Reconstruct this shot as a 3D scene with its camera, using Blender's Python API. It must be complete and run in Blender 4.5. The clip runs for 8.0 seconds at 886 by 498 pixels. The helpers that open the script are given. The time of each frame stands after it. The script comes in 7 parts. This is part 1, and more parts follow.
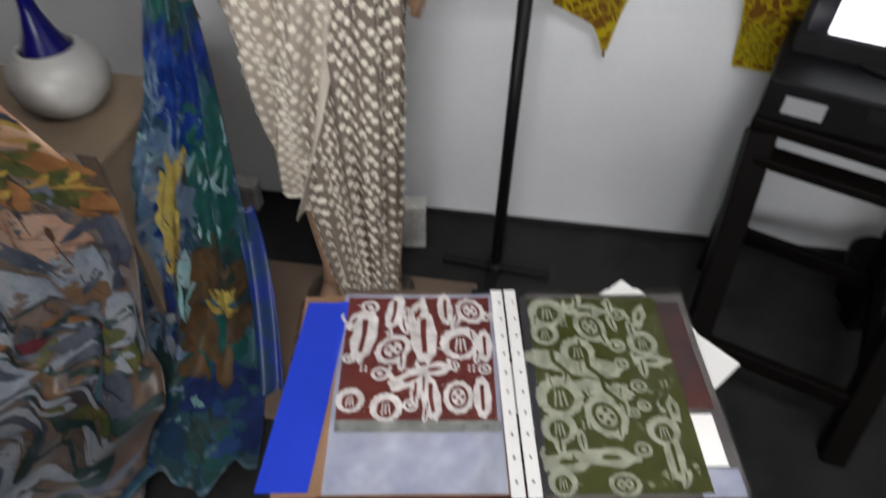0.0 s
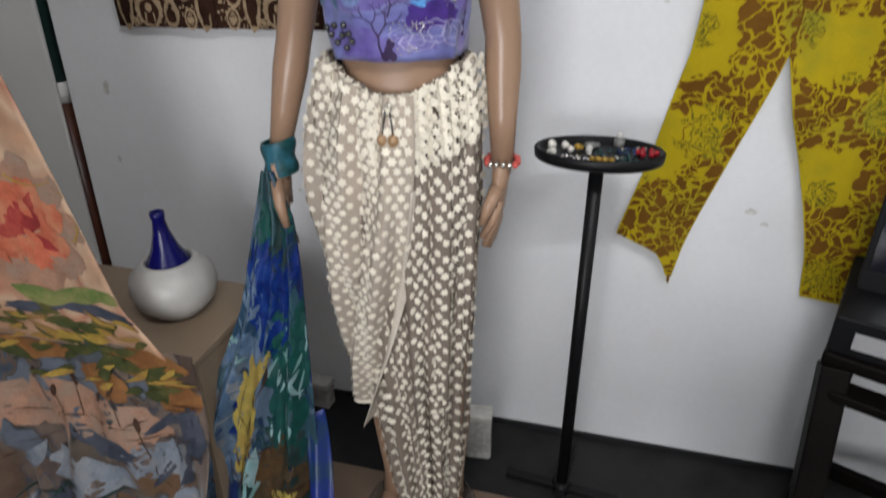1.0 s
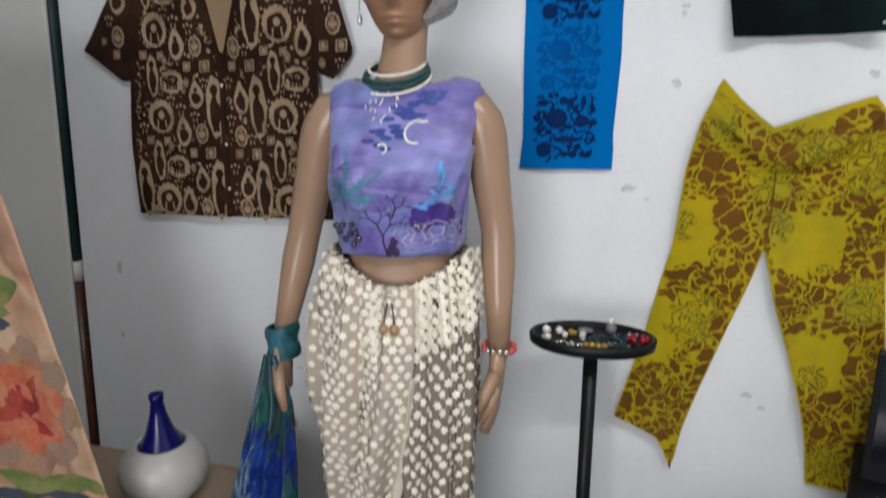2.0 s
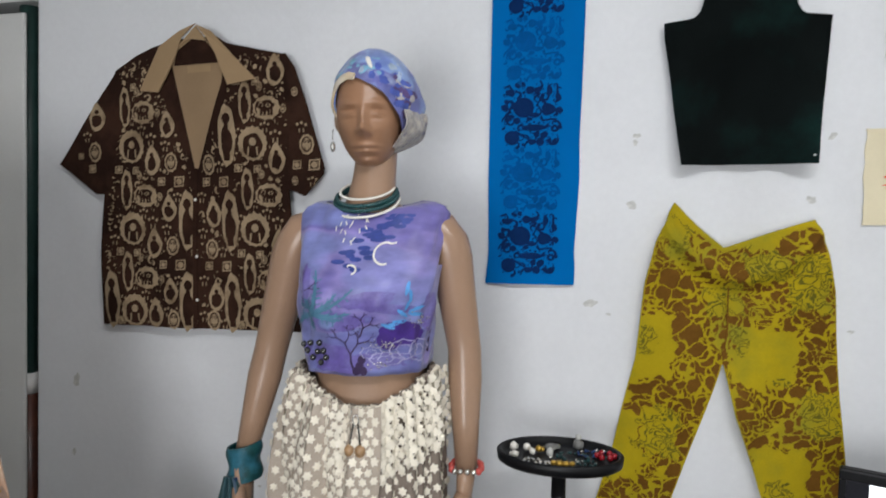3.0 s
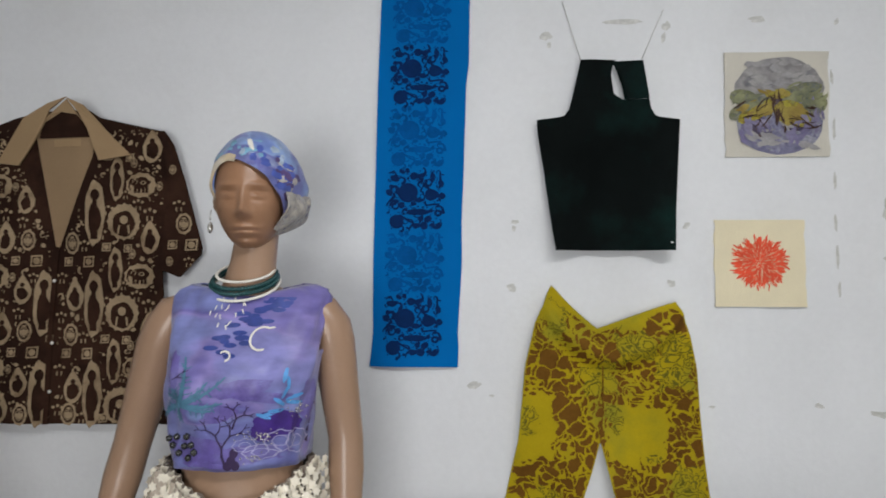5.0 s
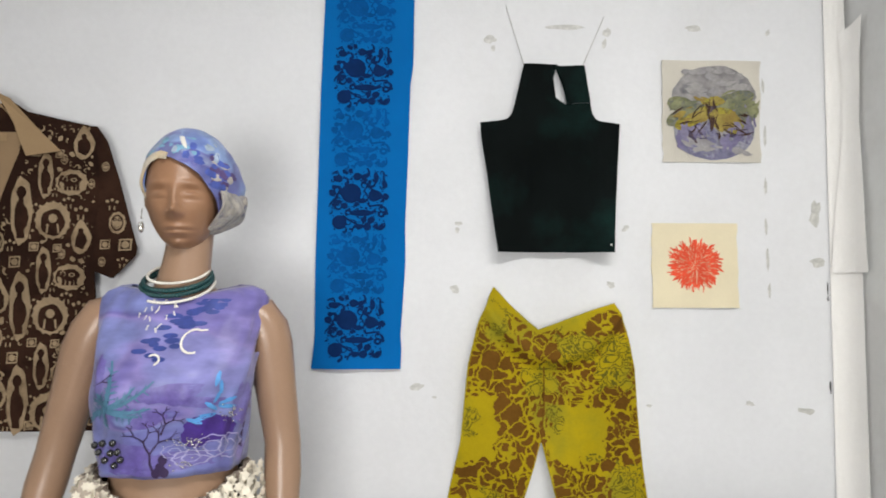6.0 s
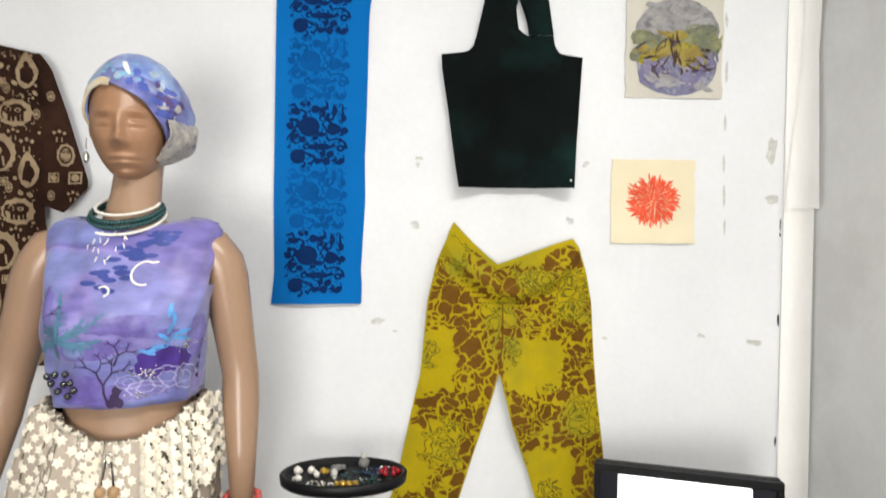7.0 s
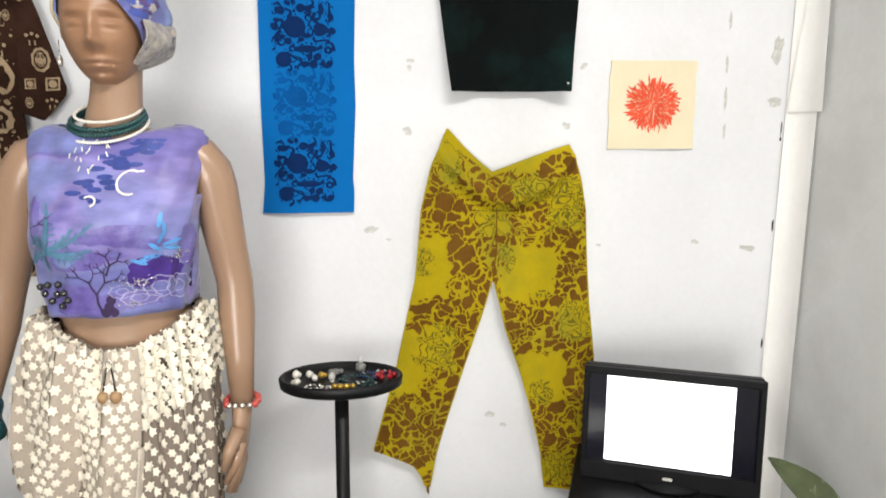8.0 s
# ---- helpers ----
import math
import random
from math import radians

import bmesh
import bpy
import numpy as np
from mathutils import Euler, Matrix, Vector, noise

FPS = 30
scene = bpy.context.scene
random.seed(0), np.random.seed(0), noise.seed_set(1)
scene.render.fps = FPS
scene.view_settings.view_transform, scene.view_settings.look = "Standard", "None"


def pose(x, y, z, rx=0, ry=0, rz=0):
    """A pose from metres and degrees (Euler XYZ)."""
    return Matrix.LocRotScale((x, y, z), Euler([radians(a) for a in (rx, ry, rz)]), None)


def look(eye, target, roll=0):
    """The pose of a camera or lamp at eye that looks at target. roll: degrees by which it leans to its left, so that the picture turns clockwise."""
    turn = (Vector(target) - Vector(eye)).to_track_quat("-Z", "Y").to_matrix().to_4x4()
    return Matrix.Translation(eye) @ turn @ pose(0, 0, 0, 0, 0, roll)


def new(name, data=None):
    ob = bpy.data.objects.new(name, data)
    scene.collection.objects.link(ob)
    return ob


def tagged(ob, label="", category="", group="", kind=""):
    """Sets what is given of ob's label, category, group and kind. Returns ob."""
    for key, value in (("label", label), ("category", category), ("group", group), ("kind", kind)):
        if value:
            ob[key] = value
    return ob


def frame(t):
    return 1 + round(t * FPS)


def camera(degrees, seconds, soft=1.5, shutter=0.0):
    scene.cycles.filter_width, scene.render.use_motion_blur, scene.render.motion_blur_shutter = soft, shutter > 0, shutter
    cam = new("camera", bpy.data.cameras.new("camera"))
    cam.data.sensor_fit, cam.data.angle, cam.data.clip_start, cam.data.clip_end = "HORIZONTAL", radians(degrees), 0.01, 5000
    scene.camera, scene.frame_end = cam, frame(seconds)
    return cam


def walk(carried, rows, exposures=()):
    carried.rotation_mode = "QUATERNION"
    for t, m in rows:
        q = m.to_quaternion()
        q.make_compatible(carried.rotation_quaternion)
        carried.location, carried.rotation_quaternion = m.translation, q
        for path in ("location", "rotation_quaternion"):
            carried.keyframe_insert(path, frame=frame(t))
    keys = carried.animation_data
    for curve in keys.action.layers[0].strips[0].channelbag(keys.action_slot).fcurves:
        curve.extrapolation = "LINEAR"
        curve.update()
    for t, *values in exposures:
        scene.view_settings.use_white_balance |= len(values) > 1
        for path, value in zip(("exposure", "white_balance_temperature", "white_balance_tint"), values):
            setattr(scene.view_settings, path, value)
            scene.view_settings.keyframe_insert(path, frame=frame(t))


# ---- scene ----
cam = camera(69.7, 8.0, soft=1.7, shutter=0.5)
PATH = [
    (0, (-0.011, -1.522, 1.379), (-0.205, -0.125, -0.04), 0.6),
    (0.5, (0.002, -1.549, 1.395), (-0.406, 0.057, 0.275), -1.4),
    (1, (0.01, -1.541, 1.453), (-0.478, 0.159, 0.52), -1.3),
    (1.5, (0.005, -1.546, 1.484), (-0.464, 0.256, 0.756), -0.7),
    (2, (0.011, -1.566, 1.51), (-0.503, 0.313, 1.054), -0.7),
    (3.5, (0.021, -1.589, 1.558), (-0.332, 0.378, 1.49), 0.2),
    (4, (0.024, -1.586, 1.557), (-0.255, 0.394, 1.58), 0.8),
    (4.5, (0.031, -1.588, 1.558), (-0.153, 0.402, 1.645), 0.5),
    (6, (0.067, -1.583, 1.558), (0.113, 0.414, 1.662), 0.2),
    (6.5, (0.097, -1.589, 1.541), (0.189, 0.408, 1.589), 0.4),
    (7, (0.101, -1.582, 1.539), (0.229, 0.412, 1.465), 0.3),
    (7.5, (0.121, -1.577, 1.518), (0.232, 0.407, 1.291), -0.5),
    (8, (0.11, -1.568, 1.535), (0.246, 0.395, 1.177), -0.1),
]
walk(cam, [(t, look(eye, target, roll)) for t, eye, target, roll in PATH], exposures=[(0.0, -0.08, 6350, 11), (0.3, 0.33, 6350, 11), (0.6, 0.47, 6350, 11), (1.0, 0.1, 6300, 11), (1.5, -0.06, 6250, 10), (2.0, 0.03, 6250, 10), (3.5, -0.04, 6250, 9), (4.5, -0.20, 6300, 9), (6.0, 0.26, 6600, 9), (6.2, 0.44, 6650, 9), (6.5, 0.53, 6700, 8), (8.0, 0.6, 6750, 9)])

# ---- light, world ----
LAMP_POWER = 24.0
WINDOW_POWER = 33.0
world = bpy.data.worlds.new("world")
scene.world = world
world.use_nodes = True
world.node_tree.nodes["Background"].inputs[0].default_value = (0.75, 0.82, 1.0, 1)
world.node_tree.nodes["Background"].inputs[1].default_value = 0.8
tube_data = bpy.data.lights.new("tube_light", "AREA")
tube_data.shape, tube_data.size, tube_data.size_y = "RECTANGLE", 1.15, 0.10
tube_data.energy, tube_data.color = LAMP_POWER, (1.0, 0.985, 0.965)
tube = new("tube_light", tube_data)
tube.matrix_world = look((0.45, -1.75, 2.60), (0.38, -1.25, 0.0))
day_data = bpy.data.lights.new("window_daylight", "AREA")
day_data.shape, day_data.size, day_data.size_y = "RECTANGLE", 1.0, 1.1
day_data.energy, day_data.color = WINDOW_POWER, (1.0, 0.985, 0.96)
day = new("window_daylight", day_data)
day.matrix_world = look((-0.35, -3.17, 1.17), (-0.20, 0.0, 0.40))


# ---- materials ----
def mat(name, color, rough=0.6, vary=0.12, size=8.0, bump=0.15, fine=140.0, metal=0.0, second=None, mix_size=3.0,
        mix_at=(0.45, 0.6), sheen=0.0, weave=False, spec=0.5, coat=0.0):
    """A surface with variation at two scales, an optional second colour in patches, and fine relief."""
    m = bpy.data.materials.new(name)
    m.use_nodes = True
    nt = m.node_tree
    b = nt.nodes["Principled BSDF"]
    tc = nt.nodes.new("ShaderNodeTexCoord")

    def noise_node(scale, detail=4.0, rough_=0.6):
        n = nt.nodes.new("ShaderNodeTexNoise")
        n.inputs["Scale"].default_value, n.inputs["Detail"].default_value, n.inputs["Roughness"].default_value = scale, detail, rough_
        nt.links.new(tc.outputs["Object"], n.inputs["Vector"])
        return n

    def ramp(src, a, c1, b_, c2):
        r = nt.nodes.new("ShaderNodeValToRGB")
        r.color_ramp.elements[0].position, r.color_ramp.elements[0].color = a, (*c1, 1)
        r.color_ramp.elements[1].position, r.color_ramp.elements[1].color = b_, (*c2, 1)
        nt.links.new(src, r.inputs[0])
        return r.outputs[0]

    def mul(x, y, kind="MULTIPLY", fac=1.0):
        n = nt.nodes.new("ShaderNodeMix")
        n.data_type, n.blend_type = "RGBA", kind
        n.inputs[0].default_value = fac
        nt.links.new(x, n.inputs[6])
        nt.links.new(y, n.inputs[7])
        return n.outputs[2]

    lo, hi = 1 - vary, 1 + vary
    big = noise_node(size)
    small = noise_node(fine, 2.0)
    col = ramp(big.outputs["Fac"], 0.3, [c * lo for c in color], 0.7, [min(c * hi, 1) for c in color])
    if second:
        n = noise_node(mix_size, 5.0)
        f = ramp(n.outputs["Fac"], mix_at[0], (0, 0, 0), mix_at[1], (1, 1, 1))
        mx = nt.nodes.new("ShaderNodeMix")
        mx.data_type = "RGBA"
        nt.links.new(f, mx.inputs[0])
        nt.links.new(col, mx.inputs[6])
        mx.inputs[7].default_value = (*second, 1)
        col = mx.outputs[2]
    grain = ramp(small.outputs["Fac"], 0.25, (1 - vary * 0.8,) * 3, 0.75, (1,) * 3)
    col = mul(col, grain)
    nt.links.new(col, b.inputs["Base Color"])
    b.inputs["Roughness"].default_value, b.inputs["Metallic"].default_value = rough, metal
    b.inputs["Specular IOR Level"].default_value = 0.08 if weave else spec
    b.inputs["Sheen Weight"].default_value = sheen
    b.inputs["Coat Weight"].default_value = coat
    if bump:
        bp = nt.nodes.new("ShaderNodeBump")
        bp.inputs["Strength"].default_value, bp.inputs["Distance"].default_value = bump, 0.002
        if weave:
            w = nt.nodes.new("ShaderNodeTexWave")
            w.inputs["Scale"].default_value, w.inputs["Distortion"].default_value = 220.0, 1.5
            nt.links.new(tc.outputs["Object"], w.inputs["Vector"])
            nt.links.new(w.outputs["Fac"], bp.inputs["Height"])
        else:
            nt.links.new(small.outputs["Fac"], bp.inputs["Height"])
        nt.links.new(bp.outputs[0], b.inputs["Normal"])
    return m


def watercolor(name, colors, size=6.0, rough=0.55, seed=0.0, sheen=0.0, crisp=0.05, stretch=(1, 1, 1)):
    """Dyed silk: soft cells of several colours that bleed into each other."""
    m = bpy.data.materials.new(name)
    m.use_nodes = True
    nt = m.node_tree
    b = nt.nodes["Principled BSDF"]
    tc = nt.nodes.new("ShaderNodeTexCoord")
    mp = nt.nodes.new("ShaderNodeMapping")
    mp.inputs["Location"].default_value = (seed, seed * 0.7, seed * 1.3)
    mp.inputs["Scale"].default_value = stretch
    nt.links.new(tc.outputs["Object"], mp.inputs[0])
    warp = nt.nodes.new("ShaderNodeTexNoise")
    warp.inputs["Scale"].default_value, warp.inputs["Detail"].default_value = size * 0.9, 3.0
    nt.links.new(mp.outputs[0], warp.inputs["Vector"])
    add = nt.nodes.new("ShaderNodeMixRGB")
    add.blend_type = "LINEAR_LIGHT"
    add.inputs[0].default_value = 0.22
    nt.links.new(mp.outputs[0], add.inputs[1])
    nt.links.new(warp.outputs["Color"], add.inputs[2])
    vor = nt.nodes.new("ShaderNodeTexVoronoi")
    vor.feature = "SMOOTH_F1"
    vor.inputs["Scale"].default_value = size
    vor.inputs["Smoothness"].default_value = crisp
    nt.links.new(add.outputs[0], vor.inputs["Vector"])
    sep = nt.nodes.new("ShaderNodeSeparateColor")
    nt.links.new(vor.outputs["Color"], sep.inputs[0])
    r = nt.nodes.new("ShaderNodeValToRGB")
    els = r.color_ramp.elements
    while len(els) < len(colors):
        els.new(0.5)
    for i, c in enumerate(colors):
        els[i].position = 0.12 + 0.76 * i / (len(colors) - 1)
        els[i].color = (*c, 1)
    nt.links.new(sep.outputs[0], r.inputs[0])
    n2 = nt.nodes.new("ShaderNodeTexNoise")
    n2.inputs["Scale"].default_value, n2.inputs["Detail"].default_value = size * 4, 6.0
    nt.links.new(mp.outputs[0], n2.inputs["Vector"])
    r2 = nt.nodes.new("ShaderNodeValToRGB")
    r2.color_ramp.elements[0].position, r2.color_ramp.elements[0].color = 0.3, (0.6, 0.6, 0.62, 1)
    r2.color_ramp.elements[1].position, r2.color_ramp.elements[1].color = 0.7, (1, 1, 1, 1)
    nt.links.new(n2.outputs["Fac"], r2.inputs[0])
    mx = nt.nodes.new("ShaderNodeMixRGB")
    mx.blend_type = "MULTIPLY"
    mx.inputs[0].default_value = 1.0
    nt.links.new(r.outputs[0], mx.inputs[1])
    nt.links.new(r2.outputs[0], mx.inputs[2])
    nt.links.new(mx.outputs[0], b.inputs["Base Color"])
    b.inputs["Roughness"].default_value = rough
    b.inputs["Specular IOR Level"].default_value = 0.3 if rough < 0.8 else 0.08
    b.inputs["Sheen Weight"].default_value = sheen
    bp = nt.nodes.new("ShaderNodeBump")
    bp.inputs["Strength"].default_value, bp.inputs["Distance"].default_value = 0.12, 0.002
    nt.links.new(n2.outputs["Fac"], bp.inputs["Height"])
    nt.links.new(bp.outputs[0], b.inputs["Normal"])
    return m


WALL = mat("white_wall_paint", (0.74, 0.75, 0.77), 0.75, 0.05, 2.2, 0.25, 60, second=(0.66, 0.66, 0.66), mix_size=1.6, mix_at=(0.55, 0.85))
# White wall paint made greyer, so the side wall's shade is in the colour.
SIDE = mat("shade_greyed_wall_paint", (0.66, 0.67, 0.66), 0.8, 0.05, 2.0, 0.2, 70, second=(0.58, 0.58, 0.57), mix_size=2.0)
CEIL = mat("ceiling_paint", (0.75, 0.75, 0.75), 0.85, 0.05)
FLOOR = mat("dark_grey_floor", (0.016, 0.016, 0.0165), 0.55, 0.25, 5, 0.1, 90, second=(0.026, 0.026, 0.025), mix_size=2.5, spec=0.2)
# Baseboard paint; also the black that stands for shade in gaps.
BASE_PAINT_AND_SHADE = mat("black_base_paint_and_shade", (0.015, 0.015, 0.017), 0.5, 0.2)
# Door panel's grey puts the shade it stands in into its colour.
PANEL = mat("shade_greyed_door_paint", (0.66, 0.66, 0.64), 0.6, 0.06, 2.0, 0.1)
CARD = mat("brown_cardboard", (0.155, 0.108, 0.076), 0.85, 0.1, 6, 0.2, 120)
PLY = mat("tan_plinth_board", (0.25, 0.185, 0.125), 0.6, 0.1, 5, 0.1, 90)
SKIN = mat("mannequin_tan_gloss", (0.335, 0.21, 0.137), 0.30, 0.05, 4, 0.03, 200)
FACE = mat("mannequin_brown_gloss", (0.31, 0.165, 0.092), 0.34, 0.06, 6, 0.03, 200)
BLACKWOOD = mat("black_stained_wood", (0.005, 0.0038, 0.0034), 0.5, 0.3, 12, 0.2, 80, spec=0.05)
BLACKMETAL = mat("black_lacquered_metal", (0.007, 0.007, 0.008), 0.42, 0.2, 10, 0.05, spec=0.22)
BLACKPLASTIC = mat("black_plastic", (0.007, 0.007, 0.008), 0.45, 0.2, 20, 0.1, 300, spec=0.10)
CERAMIC = mat("white_glazed_ceramic", (0.40, 0.39, 0.37), 0.38, 0.08, 6, 0.03, 40)
PAPER = mat("white_paper", (0.86, 0.845, 0.82), 0.8, 0.04, 4, 0.05)
CREAM = mat("cream_cotton", (0.78, 0.70, 0.50), 0.85, 0.05, 6, 0.25, 260, weave=True)
NATURAL = mat("unbleached_cotton", (0.60, 0.57, 0.50), 0.85, 0.06, 6, 0.25, 260, weave=True)
PINCLOTH = mat("dark_brown_batik_cotton", (0.026, 0.012, 0.008), 0.9, 0.2, 9, 0.25, 240, second=(0.045, 0.021, 0.013), mix_size=7, weave=True)
TAN = mat("tan_batik_print", (0.36, 0.265, 0.165), 0.85, 0.2, 14, 0.15, 240, second=(0.21, 0.145, 0.085), mix_size=18, mix_at=(0.5, 0.7), spec=0.08)
TANCOLLAR = mat("tan_collar_cotton", (0.35, 0.24, 0.135), 0.85, 0.06, 6, 0.25, 240, weave=True)
LINING = mat("tan_lining", (0.30, 0.205, 0.12), 0.9, 0.08, 6, 0.2, 240, weave=True)
BLUE = mat("bright_blue_cotton", (0.001, 0.135, 0.43), 0.85, 0.06, 3, 0.25, 240, weave=True)
NAVY = mat("navy_print", (0.003, 0.022, 0.10), 0.85, 0.15, 20, 0.1, spec=0.08)
FADED = mat("faded_blue_print", (0.001, 0.082, 0.29), 0.85, 0.2, 16, 0.1, spec=0.08)
MUSTARD = mat("mustard_batik_cotton", (0.43, 0.325, 0.009), 0.85, 0.14, 5, 0.25, 240, second=(0.29, 0.26, 0.020), mix_size=7, mix_at=(0.48, 0.70), weave=True)
BROWNPRINT = mat("brown_batik_print", (0.150, 0.068, 0.010), 0.85, 0.2, 14, 0.1, spec=0.08)
OLIVEPRINT = mat("olive_batik_print", (0.150, 0.128, 0.014), 0.85, 0.2, 16, 0.1, spec=0.08)
DARKTOP = mat("black_green_cotton", (0.004, 0.006, 0.006), 0.95, 0.3, 5, 0.25, 240, second=(0.007, 0.026, 0.023), mix_size=4, mix_at=(0.46, 0.68), weave=True)
NET = mat("sheer_taupe_net", (0.20, 0.160, 0.130), 0.9, 0.1, 9, 0.3, 300)
TUFT = mat("cream_embroidered_tuft", (0.80, 0.74, 0.62), 0.9, 0.08, 30, 0.3, 300)
COBALT = mat("cobalt_glass", (0.003, 0.003, 0.085), 0.25, 0.1, 4, 0.0, spec=0.3, coat=0.08)
RED = mat("red_print", (0.78, 0.10, 0.05), 0.85, 0.15, 30, 0.1, spec=0.08)
SILVER = mat("silver_bead", (0.75, 0.73, 0.68), 0.25, 0.1, 20, 0.0, metal=0.8)
PEARL = mat("white_bead", (0.80, 0.77, 0.70), 0.25, 0.05, 30, 0.0)
TEAL = mat("teal_bead", (0.012, 0.06, 0.062), 0.35, 0.3, 60, 0.1)
CORAL = mat("coral_bead", (0.52, 0.08, 0.065), 0.3, 0.1, 40, 0.0)
TAPE = mat("grey_tape_residue", (0.60, 0.60, 0.58), 0.7, 0.2, 60, 0.1)
SCUFF = mat("wall_scuff", (0.56, 0.56, 0.53), 0.8, 0.2, 60, 0.1)
ALBUMBLUE = mat("royal_blue_card", (0.008, 0.045, 0.60), 0.5, 0.05)
MAROON = mat("maroon_batik", (0.115, 0.026, 0.020), 0.8, 0.2, 20, 0.1, 240, weave=True)
OLIVE = mat("olive_batik", (0.050, 0.056, 0.013), 0.8, 0.2, 20, 0.1, 240, weave=True)
RESIST = mat("white_resist_print", (0.62, 0.60, 0.58), 0.85, 0.25, 60, 0.1, second=(0.36, 0.30, 0.28), mix_size=70, mix_at=(0.5, 0.75), spec=0.08)
GREYPALE = mat("pale_olive_print", (0.31, 0.32, 0.25), 0.85, 0.3, 60, 0.1, second=(0.15, 0.16, 0.10), mix_size=70, mix_at=(0.5, 0.75), spec=0.08)


def glass(name, color=(1, 1, 1), rough=0.05, ior=1.45):
    m = bpy.data.materials.new(name)
    m.use_nodes = True
    b = m.node_tree.nodes["Principled BSDF"]
    b.inputs["Base Color"].default_value = (*color, 1)
    b.inputs["Roughness"].default_value, b.inputs["IOR"].default_value, b.inputs["Transmission Weight"].default_value = rough, ior, 1.0
    return m


def glow(name, color, strength):
    m = bpy.data.materials.new(name)
    m.use_nodes = True
    b = m.node_tree.nodes["Principled BSDF"]
    b.inputs["Base Color"].default_value = (0.02, 0.02, 0.02, 1)
    b.inputs["Roughness"].default_value = 0.3
    b.inputs["Emission Color"].default_value, b.inputs["Emission Strength"].default_value = (*color, 1), strength
    return m


ACRYLIC = glass("clear_acrylic", (0.92, 0.92, 0.90), 0.12)
SCREEN_GLOW = glow("lit_screen", (0.95, 0.97, 1.0), 2.5)
TUBE_GLOW = glow("tube_glow", (0.97, 0.98, 1.0), 6.0)


# ---- mesh helpers ----
def part(name, bm, material, parent=None, label="", smooth=True, solid=0.0, bevel=0.0, split=True):
    """Link a bmesh as one mesh object, under a parent where one is given."""
    bmesh.ops.recalc_face_normals(bm, faces=bm.faces)
    me = bpy.data.meshes.new(name)
    bm.to_mesh(me)
    bm.free()
    if smooth:
        for p in me.polygons:
            p.use_smooth = True
    for mm in material if isinstance(material, (list, tuple)) else [material]:
        me.materials.append(mm)
    ob = new(name, me)
    if parent is not None:
        ob.parent = parent
    if label:
        ob["label"] = label
    if solid:
        md = ob.modifiers.new("solid", "SOLIDIFY")
        md.thickness, md.offset = solid, 0.0
        if split:
            es = ob.modifiers.new("edges", "EDGE_SPLIT")
            es.split_angle = radians(50)
    if bevel:
        md = ob.modifiers.new("bevel", "BEVEL")
        md.width, md.segments, md.limit_method = bevel, 2, "ANGLE"
    return ob


def thing(name, label, category, group="", kind="", at=(0, 0, 0)):
    e = new(name)
    e.location = at
    e.empty_display_size = 0.05
    return tagged(e, label, category, group, kind)


def box(bm, x0, x1, y0, y1, z0, z1, m=None):
    vs = [bm.verts.new((x, y, z)) for x in (x0, x1) for y in (y0, y1) for z in (z0, z1)]
    if m is not None:
        for v in vs:
            v.co = m @ v.co
    for f in ((0, 1, 3, 2), (4, 6, 7, 5), (0, 4, 5, 1), (2, 3, 7, 6), (0, 2, 6, 4), (1, 5, 7, 3)):
        bm.faces.new([vs[i] for i in f])
    return bm


def boxes(*rows, m=None):
    bm = bmesh.new()
    for r in rows:
        box(bm, *r, m=m)
    return bm


def interp(z, pts):
    """Piecewise-linear value at z from rows (z, value), in rising z."""
    return float(np.interp(z, [p[0] for p in pts], [p[1] for p in pts]))


def patch(bm, z0, z1, left, right, yfn, nu=24, nv=30):
    """A cloth sheet between two side lines given as rows (z, x), lying at yfn(x, z)."""
    grid = []
    for j in range(nv + 1):
        z = z0 + (z1 - z0) * j / nv
        a, b = interp(z, left), interp(z, right)
        grid.append([bm.verts.new((x, yfn(x, z), z)) for x in (a + (b - a) * i / nu for i in range(nu + 1))])
    for j in range(nv):
        for i in range(nu):
            bm.faces.new((grid[j][i], grid[j][i + 1], grid[j + 1][i + 1], grid[j + 1][i]))
    return bm


def tube_path(bm, pts, radii, seg=12, cap=True, squash=1.0):
    """A tube through points with a radius at each."""
    rings = []
    up0 = Vector((0, 1, 0))
    n = len(pts)
    for i, p in enumerate(pts):
        d = Vector(pts[min(i + 1, n - 1)]) - Vector(pts[max(i - 1, 0)])
        d.normalize()
        a = d.cross(up0)
        if a.length < 1e-3:
            a = d.cross(Vector((1, 0, 0)))
        a.normalize()
        b = a.cross(d)
        r = radii[i] if isinstance(radii, (list, tuple)) else radii
        rings.append([bm.verts.new(Vector(p) + a * r * math.cos(2 * math.pi * k / seg) + b * r * squash * math.sin(2 * math.pi * k / seg)) for k in range(seg)])
    for j in range(n - 1):
        for k in range(seg):
            bm.faces.new((rings[j][k], rings[j][(k + 1) % seg], rings[j + 1][(k + 1) % seg], rings[j + 1][k]))
    if cap:
        bm.faces.new(rings[0])
        bm.faces.new(rings[-1])
    return bm


